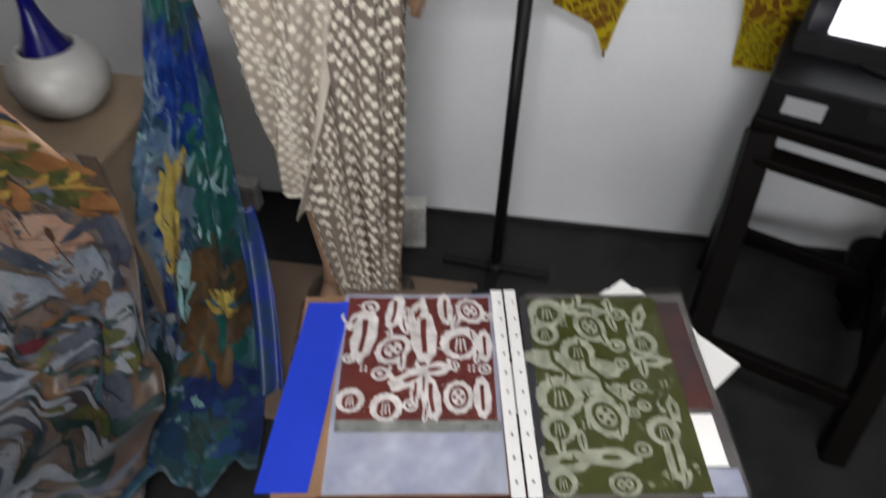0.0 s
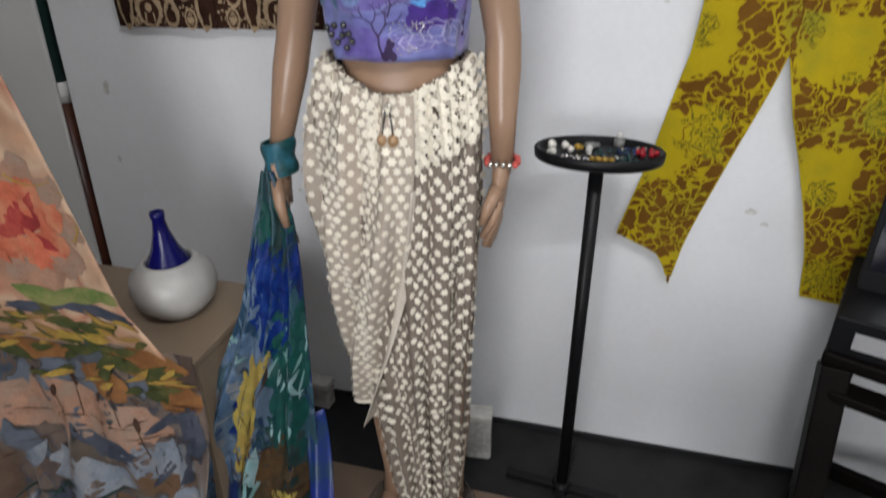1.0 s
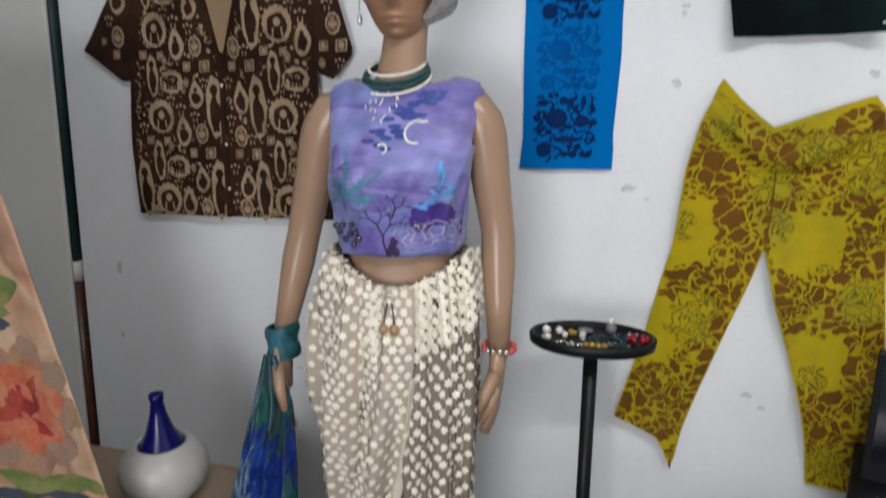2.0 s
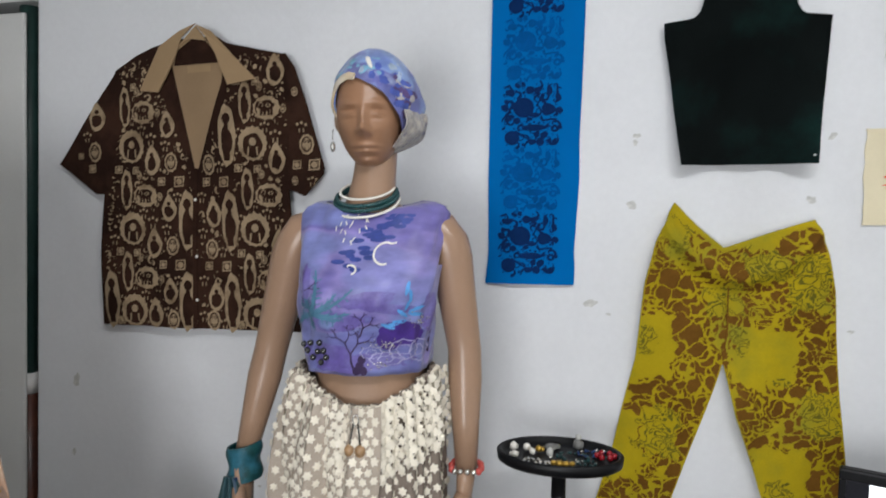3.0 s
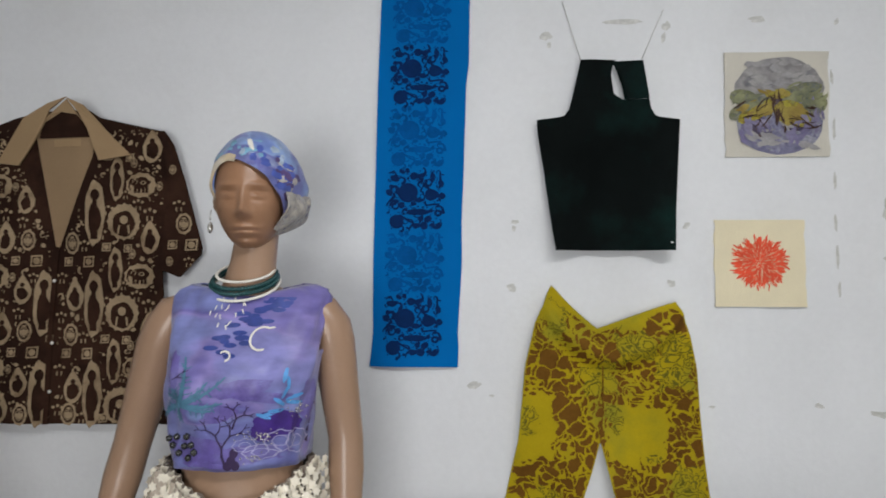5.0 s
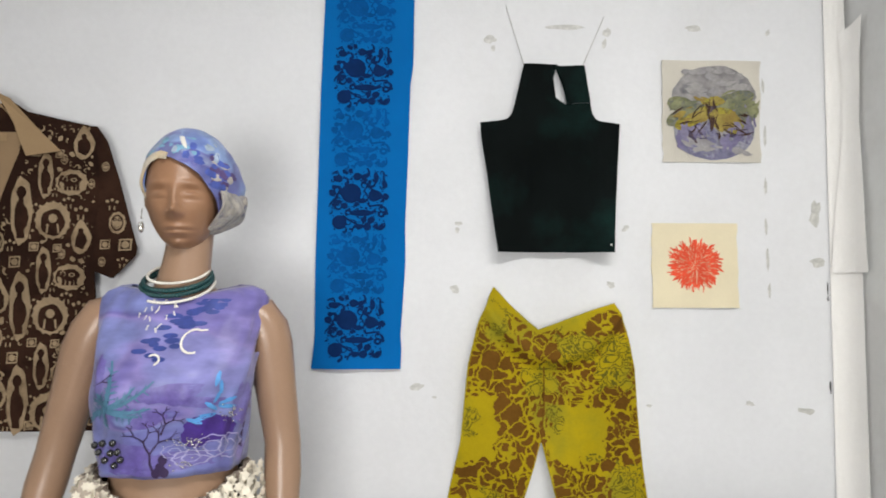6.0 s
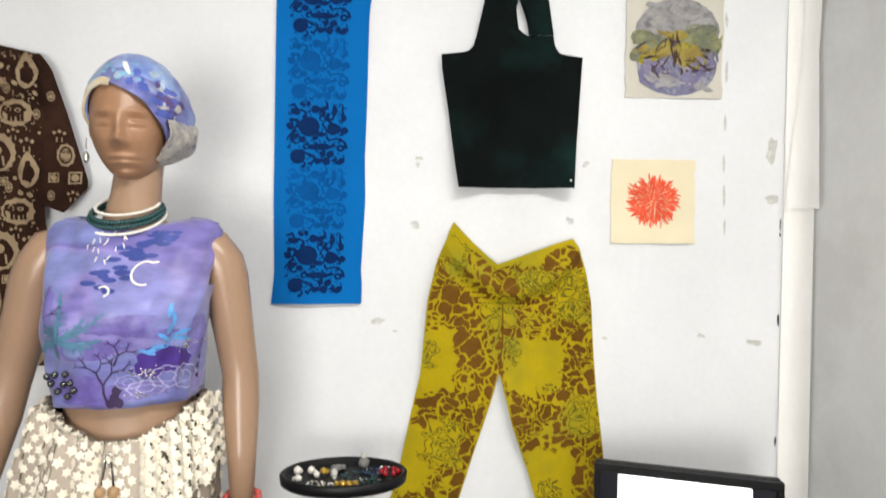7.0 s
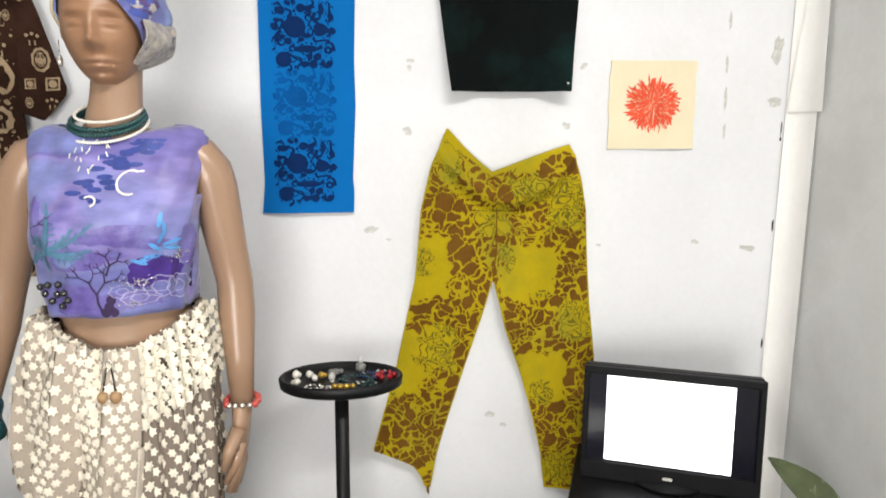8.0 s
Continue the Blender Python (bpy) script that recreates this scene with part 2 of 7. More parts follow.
def lathe(bm, rows, center=(0, 0), seg=32, cap=True):
    """A turned form from rows (z, radius)."""
    rings = [[bm.verts.new((center[0] + r * math.cos(2 * math.pi * k / seg), center[1] + r * math.sin(2 * math.pi * k / seg), z)) for k in range(seg)] for z, r in rows]
    for j in range(len(rings) - 1):
        for k in range(seg):
            bm.faces.new((rings[j][k], rings[j][(k + 1) % seg], rings[j + 1][(k + 1) % seg], rings[j + 1][k]))
    if cap:
        bm.faces.new(rings[0])
        bm.faces.new(rings[-1])
    return bm


def ball(bm, c, r, sub=1, sq=(1, 1, 1)):
    m = Matrix.Translation(c) @ Matrix.Diagonal((*sq, 1))
    bmesh.ops.create_icosphere(bm, subdivisions=sub, radius=r, matrix=m)
    return bm


def blob(bm, put, cx, cz, rx, rz, n=20, jag=0.0, teeth=0, rot=0.0, rnd=None, hole=0.0, top=1.0):
    """A flat printed shape with a wavy outline; put(x, z) gives the place on the cloth. hole > 0 leaves a ring. top narrows its upper half."""
    ca, sa = math.cos(rot), math.sin(rot)
    rim = []
    for k in range(n):
        a = 2 * math.pi * k / n
        w = 1 + (jag * math.cos(teeth * a) if teeth else 0) + (rnd.uniform(-jag, jag) if rnd and not teeth else 0)
        u, v = rx * w * math.cos(a), rz * w * math.sin(a)
        if v > 0:
            u *= 1 - (1 - top) * v / rz
        rim.append((u, v))
    place = lambda u, v: bm.verts.new(put(cx + u * ca - v * sa, cz + u * sa + v * ca))
    steps = [1.0, hole] if hole else ([1.0, 0.72, 0.45, 0.2] if max(rx, rz) > 0.014 else [1.0])
    rings = [[place(u * q, v * q) for u, v in rim] for q in steps]
    for r, s in zip(rings, rings[1:]):
        for k in range(n):
            bm.faces.new((r[k], r[(k + 1) % n], s[(k + 1) % n], s[k]))
    if not hole:
        c = place(0, 0)
        for k in range(n):
            bm.faces.new((rings[-1][k], rings[-1][(k + 1) % n], c))
    return bm


def stroke(bm, put, pts, w0, w1=None, n=None):
    """A flat printed line through points (x, z)."""
    w1 = w0 if w1 is None else w1
    prev = None
    for i, (x, z) in enumerate(pts):
        a, b = pts[max(i - 1, 0)], pts[min(i + 1, len(pts) - 1)]
        dx, dz = b[0] - a[0], b[1] - a[1]
        q = math.hypot(dx, dz) or 1
        w = (w0 + (w1 - w0) * i / max(len(pts) - 1, 1)) / 2
        cur = [bm.verts.new(put(x - dz / q * w, z + dx / q * w)), bm.verts.new(put(x + dz / q * w, z - dx / q * w))]
        if prev:
            bm.faces.new((prev[0], prev[1], cur[1], cur[0]))
        prev = cur
    return bm


def arc(cx, cz, r, a0, a1, n=10, rz=None):
    rz = rz or r
    return [(cx + r * math.cos(radians(a0 + (a1 - a0) * i / n)), cz + rz * math.sin(radians(a0 + (a1 - a0) * i / n))) for i in range(n + 1)]


# ---- the room ----
CORNER_X, WALL_END = 1.12, -1.538
def edge_x(z):
    """The slanting end of the back wall beside the door."""
    return -1.655 + 0.06 * z


def leaning(x0, x1, y0, y1, z0, z1, left, right):
    """A box whose chosen sides follow the slant of the wall's end."""
    bm_ = box(bmesh.new(), x0, x1, y0, y1, z0, z1)
    for v in bm_.verts:
        if (left and abs(v.co.x - x0) < 1e-6) or (right and abs(v.co.x - x1) < 1e-6):
            v.co.x += edge_x(v.co.z)
    return bm_


tagged(part("wall_north", leaning(0.0, CORNER_X + 0.15, 0, 0.15, 0, 2.7, True, False), WALL, smooth=False, bevel=0.012), "scuffed white painted plaster wall with tape marks", "wall", kind="structure")
tagged(part("wall_east", boxes((CORNER_X, CORNER_X + 0.15, -3.2, 0, 0, 2.7)), SIDE, smooth=False), "plain white side wall, greyed for shade", "wall", kind="structure")
tagged(part("wall_south", boxes((-2.75, -0.87, -3.35, -3.2, 0, 2.7), (0.17, CORNER_X + 0.15, -3.35, -3.2, 0, 2.7), (-0.87, 0.17, -3.35, -3.2, 0, 0.60), (-0.87, 0.17, -3.35, -3.2, 1.74, 2.7)), SIDE, smooth=False), "plain white wall in the shade-greyed paint", "wall", kind="structure")
tagged(part("wall_west", boxes((-2.75, -2.6, -3.2, 0.7, 0, 2.7)), SIDE, smooth=False), "plain white wall in the shade-greyed paint", "wall", kind="structure")
# Recess behind the door is coloured black to give the gap's shade.
tagged(part("wall_recess", boxes((-2.6, WALL_END + 0.3, 0.7, 0.85, 0, 2.7), (WALL_END, WALL_END + 0.15, 0.15, 0.7, 0, 2.7)), BASE_PAINT_AND_SHADE, smooth=False), "recess wall behind the door gap, black in place of shade", "wall", kind="structure")
tagged(part("floor", boxes((-2.75, CORNER_X + 0.15, -3.35, 0.85, -0.1, 0)), FLOOR, smooth=False), "dark grey worn cement floor", "floor", kind="structure")
tagged(part("ceiling", boxes((-2.75, CORNER_X + 0.15, -3.35, 0.85, 2.7, 2.8)), CEIL, smooth=False), "plain white painted ceiling", "ceiling", kind="structure")
tagged(part("baseboard", boxes((-1.65, CORNER_X, -0.006, 0, 0, 0.018)), BASE_PAINT_AND_SHADE, smooth=False), "thin black painted line at the foot of the wall", "baseboard", kind="structure")
window = thing("window_1", "plain white framed window behind the viewer", "window", kind="structure")
for r in ((-0.87, 0.17, -3.30, -3.25, 0.60, 0.64), (-0.87, 0.17, -3.30, -3.25, 1.70, 1.74), (-0.87, -0.83, -3.30, -3.25, 0.64, 1.70), (0.13, 0.17, -3.30, -3.25, 0.64, 1.70), (-0.37, -0.33, -3.30, -3.25, 0.64, 1.70)):
    part("window_frame", boxes(r), CEIL, window, smooth=False, bevel=0.003)
for x0, x1 in ((-0.83, -0.37), (-0.33, 0.13)):
    pane = part("pane", boxes((x0, x1, -3.278, -3.274, 0.64, 1.70)), glass("window_glass", (1, 1, 1), 0.0), window, smooth=False)
    pane.visible_shadow = False
door = thing("door_1", "door leaf greyed for shade, standing almost closed", "door", kind="structure")
part("door_leaf", leaning(-2.45, -0.044, 0.0, 0.014, 0.01, 2.1, False, True), PANEL, door, smooth=False, bevel=0.006)
part("door_stile", boxes((-2.58, -2.46, -0.01, 0.08, 0, 2.12)), PANEL, door, smooth=False)
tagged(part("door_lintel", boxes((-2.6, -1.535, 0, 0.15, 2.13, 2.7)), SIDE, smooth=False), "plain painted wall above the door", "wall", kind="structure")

tube_lamp = thing("ceiling_light", "white fluorescent tube fitting on the ceiling", "ceiling light", at=(0.50, -1.82, 2.7))
part("housing", boxes((-0.62, 0.62, -0.03, 0.03, -0.05, 0)), CEIL, tube_lamp, smooth=False, bevel=0.004)
part("tube", tube_path(bmesh.new(), [(-0.58, 0, -0.066), (0.58, 0, -0.066)], 0.013), TUBE_GLOW, tube_lamp)


def dense_print(b, put, inside, x0, x1, z0, z1, count, rnd, big=0.020, small=0.0035, gap=0.0022, taken=None):
    """Packs printed shapes (seeds, leaves, discs, beasts) close together, with thin bare lines between them. put(lift) gives the place."""
    taken = [] if taken is None else taken
    for n in range(count):
        r = big * (1 - n / count) ** 1.7 + small
        x, z = rnd.uniform(x0, x1), rnd.uniform(z0, z1)
        if not inside(x, z) or not (inside(x - r * 1.25, z) and inside(x + r * 1.25, z) and inside(x, z - r * 1.25) and inside(x, z + r * 1.25)) or any((x - p) ** 2 + (z - q) ** 2 < (r * 0.85 + s + gap) ** 2 for p, q, s in taken):
            continue
        taken.append((x, z, r))
        at = put(0.0020 + 0.0008 * rnd.random())
        kind = rnd.random()
        if r > 0.010 and kind < 0.4:
            blob(b, at, x, z, r * 1.05, r * 1.05, 20, 0.03, 7)
            if kind < 0.2:
                stroke(b, at, [(x + r * 0.7, z - r * 0.7), (x + r * 1.4, z - r * 1.1), (x + r * 1.9, z - r * 1.9)], 0.005, 0.002)
        elif kind < 0.72:
            a_ = rnd.uniform(0, 6.28)
            k1, k2 = rnd.uniform(0.5, 1.1), rnd.uniform(0.6, 1.4)
            pts = [(x + r * 1.7 * t * math.cos(a_ + k1 * t), z + r * 1.7 * t * math.sin(a_ + k1 * t)) for t in (-1, -0.6, -0.2, 0.2, 0.6, 1.0)]
            stroke(b, at, pts, r * k2, r * 0.35)
            if r > 0.006:
                blob(b, at, pts[0][0], pts[0][1], r * 0.75, r * 0.62, 12, 0.12, 0, a_, rnd)
        else:
            blob(b, at, x, z, r * 1.2, r * 0.95, 13, 0.22, 0, rnd.uniform(0, 3.1), rnd)
    return taken


# ---- clothes on the wall ----
def shirt_y(x, z):
    return -0.022 - 0.006 * math.sin(9 * x + 5 * z) - 0.004 * math.sin(31 * x + 3 * z) - 0.012 * math.exp(-((x + 1.01) / 0.22) ** 2)


shirt = thing("shirt", "brown and tan batik short-sleeved shirt pinned to the wall", "shirt", at=(-1.02, 0, 1.2))
OFF_SHIRT = Vector((-1.02, 0, 1.2))


def under(ob, off):
    """Move a part's mesh into its parent's place."""
    ob.location = -off
    return ob


SHIRT_L = [(1.19, -1.322), (1.40, -1.318), (1.571, -1.300), (1.75, -1.27), (1.916, -1.262), (1.958, -1.166), (1.985, -1.06)]
SHIRT_R = [(1.19, -0.715), (1.40, -0.724), (1.583, -0.736), (1.80, -0.72), (1.931, -0.738), (1.966, -0.903), (1.985, -0.93)]
bm = patch(bmesh.new(), 1.20, 1.985, SHIRT_L, SHIRT_R, lambda x, z: shirt_y(x, z) + 0.0, 40, 44)
under(part("body", bm, PINCLOTH, shirt, solid=0.003), OFF_SHIRT)
bm = patch(bmesh.new(), 1.571, 1.916, [(1.571, -1.33), (1.657, -1.455), (1.80, -1.345), (1.916, -1.262)], [(1.571, -1.303), (1.75, -1.27), (1.916, -1.258)],
           lambda x, z: shirt_y(x, z) + 0.006, 14, 20)
under(part("sleeve", bm, PINCLOTH, shirt, solid=0.003), OFF_SHIRT)
bm = patch(bmesh.new(), 1.565, 1.931, [(1.565, -0.69), (1.583, -0.734), (1.80, -0.722), (1.931, -0.742)], [(1.565, -0.685), (1.627, -0.632), (1.80, -0.68), (1.90, -0.712), (1.931, -0.735)],
           lambda x, z: shirt_y(x, z) - 0.012 + 0.03 * (x + 0.72), 14, 20)
under(part("sleeve", bm, PINCLOTH, shirt, solid=0.003), OFF_SHIRT)
# open front: lining, then two collar wings
bm = patch(bmesh.new(), 1.628, 1.96, [(1.628, -1.011), (1.93, -1.073), (1.96, -1.06)], [(1.628, -1.007), (1.88, -0.912), (1.96, -0.935)], lambda x, z: shirt_y(x, z) - 0.0045, 10, 14)
under(part("lining", bm, LINING, shirt, "plain tan inside of the open front"), OFF_SHIRT)


def flat_poly(bm, pts, yfn):
    bm.faces.new([bm.verts.new((x, yfn(x, z), z)) for x, z in pts])
    return bm


under(part("inner_yoke", patch(bmesh.new(), 1.915, 1.978, [(1.915, -1.062), (1.978, -1.045)], [(1.915, -0.918), (1.978, -0.945)], lambda x, z: shirt_y(x, z) - 0.0068, 10, 5), PINCLOTH, shirt, "dark printed yoke inside the neck"), OFF_SHIRT)
under(part("neck_label", patch(bmesh.new(), 1.893, 1.912, [(1.89, -1.02)], [(1.89, -0.945)], lambda x, z: shirt_y(x, z) - 0.0072, 4, 2), TANCOLLAR, shirt, "plain woven tan tab"), OFF_SHIRT)
for pts_ in ([(-1.167, 1.852), (-1.108, 1.845), (-1.078, 1.892), (-1.048, 1.945), (-1.030, 1.985), (-0.984, 2.016), (-1.035, 2.002), (-1.099, 1.966)],
             [(-0.818, 1.870), (-0.896, 1.856), (-0.912, 1.895), (-0.926, 1.935), (-0.950, 1.978), (-0.984, 2.016), (-0.937, 1.995), (-0.864, 1.914)]):
    under(part("collar_wing", flat_poly(bmesh.new(), pts_, lambda x, z: shirt_y(x, z) - 0.014), TANCOLLAR, shirt, "plain tan collar", smooth=False, solid=0.004), OFF_SHIRT)
bm = flat_poly(bmesh.new(), [(-1.046, 1.955), (-0.984, 2.012), (-0.940, 1.955), (-0.955, 1.972), (-1.0, 1.980), (-1.035, 1.972)], lambda x, z: shirt_y(x, z) - 0.010)
under(part("collar_stand", bm, TANCOLLAR, shirt, smooth=False, solid=0.003), OFF_SHIRT)
bm = stroke(bmesh.new(), lambda x, z: (x, shirt_y(x, z) - 0.007, z), [(-1.009, 1.64), (-1.02, 1.45), (-1.02, 1.20)], 0.012)
under(part("placket", bm, PINCLOTH, shirt, solid=0.002), OFF_SHIRT)
for z in (1.555, 1.40, 1.28):
    under(part("button", ball(bmesh.new(), (-1.013, shirt_y(-1.013, z) - 0.01, z), 0.005, 1, (1, 0.4, 1)), PEARL, shirt), OFF_SHIRT)


def in_shirt(x, z):
    if not 1.20 < z < 1.94:
        return False
    if interp(z, SHIRT_L) + 0.015 > x or x > interp(z, SHIRT_R) - 0.012:
        return False
    if z > 1.63 and -1.017 - (z - 1.63) * 0.42 < x < -1.0 + (z - 1.63) * 0.42:
        return False
    return True


def medallion(lay, ink, put, inked, x, z, kind, s, rnd):
    """One batik motif: a pale shape with a dark figure in it."""
    if kind == 0:      # scalloped oval with a four-legged figure
        blob(lay, put, x, z, 0.040 * s, 0.032 * s, 33, 0.06, 11)
        blob(ink, inked, x, z + 0.005 * s, 0.025 * s, 0.0145 * s, 12, 0.12, 0, 0.1, rnd)
        for dx in (-0.015, -0.005, 0.007, 0.016):
            stroke(ink, inked, [(x + dx * s, z), (x + dx * s, z - 0.020 * s)], 0.0075 * s)
        blob(ink, inked, x - 0.023 * s, z + 0.009 * s, 0.009 * s, 0.009 * s, 8)
        stroke(ink, inked, [(x - 0.030 * s, z + 0.008 * s), (x - 0.032 * s, z - 0.004 * s), (x - 0.028 * s, z - 0.014 * s)], 0.005 * s, 0.003 * s)
        raised = lambda a, b: inked(a, b) + Vector((0, -0.0006, 0))
        stroke(lay, raised, arc(x - 0.016 * s, z + 0.008 * s, 0.006 * s, -60, 200, 8), 0.0018 * s)
        blob(lay, raised, x + 0.006 * s, z + 0.006 * s, 0.008 * s, 0.005 * s, 10, 0, 0, 0, None, 0.6)
    elif kind == 1:    # arch with fringe and a mask in it
        blob(lay, put, x, z, 0.036 * s, 0.040 * s, 48, 0.05, 16)
        blob(ink, inked, x, z - 0.005 * s, 0.025 * s, 0.029 * s, 18, 0.05, 5)
        blob(lay, lambda a, b: inked(a, b) + Vector((0, -0.0006, 0)), x, z + 0.004 * s, 0.009 * s, 0.010 * s, 10)
        for dx in (-0.010, 0.010):
            stroke(lay, lambda a, b: inked(a, b) + Vector((0, -0.0006, 0)), [(x + dx * s, z - 0.008 * s), (x + dx * 1.2 * s, z - 0.028 * s)], 0.004 * s)
    elif kind == 2:    # long figure in a long shape
        blob(lay, put, x, z, 0.019 * s, 0.062 * s, 22, 0.05, 7)
        stroke(ink, inked, [(x, z + 0.045 * s), (x, z + 0.01 * s), (x, z - 0.05 * s)], 0.006 * s, 0.014 * s)
        blob(ink, inked, x, z + 0.034 * s, 0.009 * s, 0.011 * s, 8)
        blob(ink, inked, x, z - 0.012 * s, 0.0125 * s, 0.030 * s, 12, 0.10, 3)
    elif kind == 3:    # pointed shape with a seated figure
        blob(lay, put, x, z, 0.022 * s, 0.036 * s, 14, 0.04, 3, 0, None, 0.0, 0.45)
        blob(ink, inked, x, z - 0.009 * s, 0.0135 * s, 0.017 * s, 10, 0.18, 0, 0, rnd)
        blob(ink, inked, x, z + 0.012 * s, 0.006 * s, 0.006 * s, 7)
    elif kind == 4:    # round bird with two eyes
        blob(lay, put, x, z, 0.021 * s, 0.030 * s, 28, 0.05, 9)
        blob(ink, inked, x, z, 0.0155 * s, 0.023 * s, 18, 0, 0, 0, None, 0.80)
        for dx in (-0.006, 0.006):
            blob(ink, inked, x + dx * s, z + 0.009 * s, 0.005 * s, 0.005 * s, 10, 0, 0, 0, None, 0.5)
        for k in range(3):
            stroke(ink, inked, arc(x, z - 0.004 * s - 0.004 * s * k, 0.009 * s, 200, 340, 6), 0.0014 * s)
    elif kind == 5:    # small square with a square
        blob(lay, put, x, z, 0.019 * s, 0.017 * s, 4, 0, 0, radians(45), None, 0.72)
        blob(lay, put, x, z, 0.008 * s, 0.008 * s, 8)
    else:              # dots and bars
        for dx, dz in ((-0.012, 0.006), (0.0, 0.010), (0.012, 0.005)):
            blob(lay, put, x + dx * s, z + dz * s, 0.0045 * s, 0.0045 * s, 7)
        for dx in (-0.006, 0.006):
            stroke(lay, put, [(x + dx * s, z - 0.006 * s), (x + dx * s, z - 0.018 * s)], 0.0035 * s)


def batik(lay, ink, put, inked, x0, x1, z0, z1, inside, s, rnd, scale_gap=1.0):
    """Rows of motifs over a cloth."""
    order = [[1, 6, 3, 4, 2, 3, 4, 2], [2, 0, 5, 3, 2, 5, 0, 6], [5, 6, 4, 5, 2, 4, 1, 3], [0, 4, 2, 6, 1, 2, 3, 0]]
    gap = {0: 0.088, 1: 0.082, 2: 0.050, 3: 0.054, 4: 0.058, 5: 0.048, 6: 0.042}
    row, z = 0, z0
    while z < z1:
        x, k = x0 + rnd.uniform(0, 0.03) * s, row * 3
        while x < x1:
            kind = order[row % 4][k % 8]
            w = gap[kind] * s * scale_gap
            cx, cz = x + w / 2, z + rnd.uniform(-0.008, 0.008) * s
            if inside(cx, cz) and inside(cx - w * 0.25, cz - 0.01) and inside(cx + w * 0.25, cz + 0.01):
                medallion(lay, ink, put, inked, cx, cz, kind, s, rnd)
                if kind in (4, 5, 3):
                    medallion(lay, ink, put, inked, cx, cz + (0.050 if kind != 5 else 0.042) * s, 6 if kind != 5 else 5, s * 0.9, rnd)
            x += w
            k += 1
        z += 0.098 * s * scale_gap
        row += 1


rnd = random.Random(4)
lay, ink = bmesh.new(), bmesh.new()
SHIRT_TILE = ((2, 213, 480, 0.92), (0, 268, 497, 1.0), (1, 230, 590, 1.15), (3, 292, 630, 1.2), (4, 345, 637, 0.9), (5, 193, 655, 0.85), (5, 240, 658, 0.8), (6, 290, 570, 1.1), (5, 365, 458, 1.15), (5, 318, 458, 0.9),
              (3, 337, 532, 1.05), (2, 384, 566, 1.35), (6, 330, 590, 0.9), (4, 250, 440, 0.42), (3, 458, 545, 1.15), (2, 503, 568, 1.35), (4, 450, 645, 0.95), (5, 440, 460, 0.9), (5, 490, 460, 1.1), (6, 425, 600, 0.9),
              (6, 195, 560, 0.8), (6, 262, 545, 0.9), (6, 360, 500, 0.8), (6, 425, 500, 0.9), (5, 290, 658, 0.7), (6, 480, 650, 0.9), (6, 232, 520, 0.7), (5, 400, 655, 0.7), (6, 180, 620, 0.9), (4, 312, 500, 0.4))


shirt_taken = []


def shirt_tile(put, inked, inside, dx, dz, sx=1.0):
    for kind, cx, cy, s in SHIRT_TILE:
        x = -1.013 + (cx - 410) * 0.001113 * sx + dx + 0.0005 * math.sin(cy + 9 * dz)
        z = 1.197 + (548 - cy / 1.59) * 0.00157 + dz
        h = {0: 0.03, 1: 0.04, 2: 0.058, 3: 0.034, 4: 0.024, 5: 0.015, 6: 0.016}[kind] * s
        if z - h < 1.204:
            z = 1.204 + h * 0.9
        if inside(x - 0.014, z) and inside(x + 0.014, z + h * 0.5):
            medallion(lay, ink, put, inked, x, z, kind, s * 0.98, rnd)
            shirt_taken.append((x, z, 0.034 * s if kind in (0, 1) else 0.024 * s))
            if kind == 2:
                shirt_taken.extend(((x, z - 0.04 * s, 0.02 * s), (x, z + 0.04 * s, 0.02 * s)))


for i in (-1, 0, 1):
    for j in (-1, 0, 1, 2):
        shirt_tile(lambda x, z: Vector((x, shirt_y(x, z) - 0.0032, z)), lambda x, z: Vector((x, shirt_y(x, z) - 0.0042, z)), in_shirt, i * 0.375, j * 0.229)


def in_sleeves(x, z):
    return (1.58 < z < 1.87 and x < -1.305 and x > -1.475 + (z - 1.62) * 0.62 and z > 1.655 - (x + 1.44) * 0.55) or (1.60 < z < 1.91 and -0.738 < x < -0.632 - (z - 1.62) * 0.27)


for i, j in ((-1, 0), (-1, 1), (1, 0), (1, 1), (2, 0), (2, 1), (0, 1), (0, 0)):
    shirt_tile(lambda x, z: Vector((x, shirt_y(x, z) + (0.003 if x < -1.2 else -0.0155 + 0.03 * (x + 0.72)), z)), lambda x, z: Vector((x, shirt_y(x, z) + (0.002 if x < -1.2 else -0.0165 + 0.03 * (x + 0.72)), z)),
               in_sleeves, i * 0.375 + 0.02, j * 0.229 + 0.04, 0.85)
dense_print(lay, lambda lift: (lambda x, z: Vector((x, shirt_y(x, z) - 0.0012 - lift, z))), lambda x, z: in_shirt(x, z) and abs(x + 1.015) > 0.008, -1.32, -0.72, 1.21, 1.95, 5200, random.Random(3), 0.0058, 0.0014, 0.0030, shirt_taken)
under(part("tan_print", lay, TAN, shirt, "tan animal and mask motifs"), OFF_SHIRT)["kind"] = "stuff"
under(part("figure_print", ink, PINCLOTH, shirt, "dark brown figures"), OFF_SHIRT)["kind"] = "stuff"


# blue printed strip
def strip_y(x, z):
    return -0.006 - 0.003 * math.sin(7 * z) - 0.002 * math.sin(40 * x + 6 * z) - (0.010 * math.exp(-((z - 1.345) / 0.03) ** 2) * math.cos((x + 0.11) * 14) if z < 1.5 else 0)


STRIP_L = [(1.345, -0.219), (1.42, -0.211), (1.60, -0.212), (1.83, -0.207), (2.05, -0.203), (2.265, -0.196), (2.5, -0.19)]
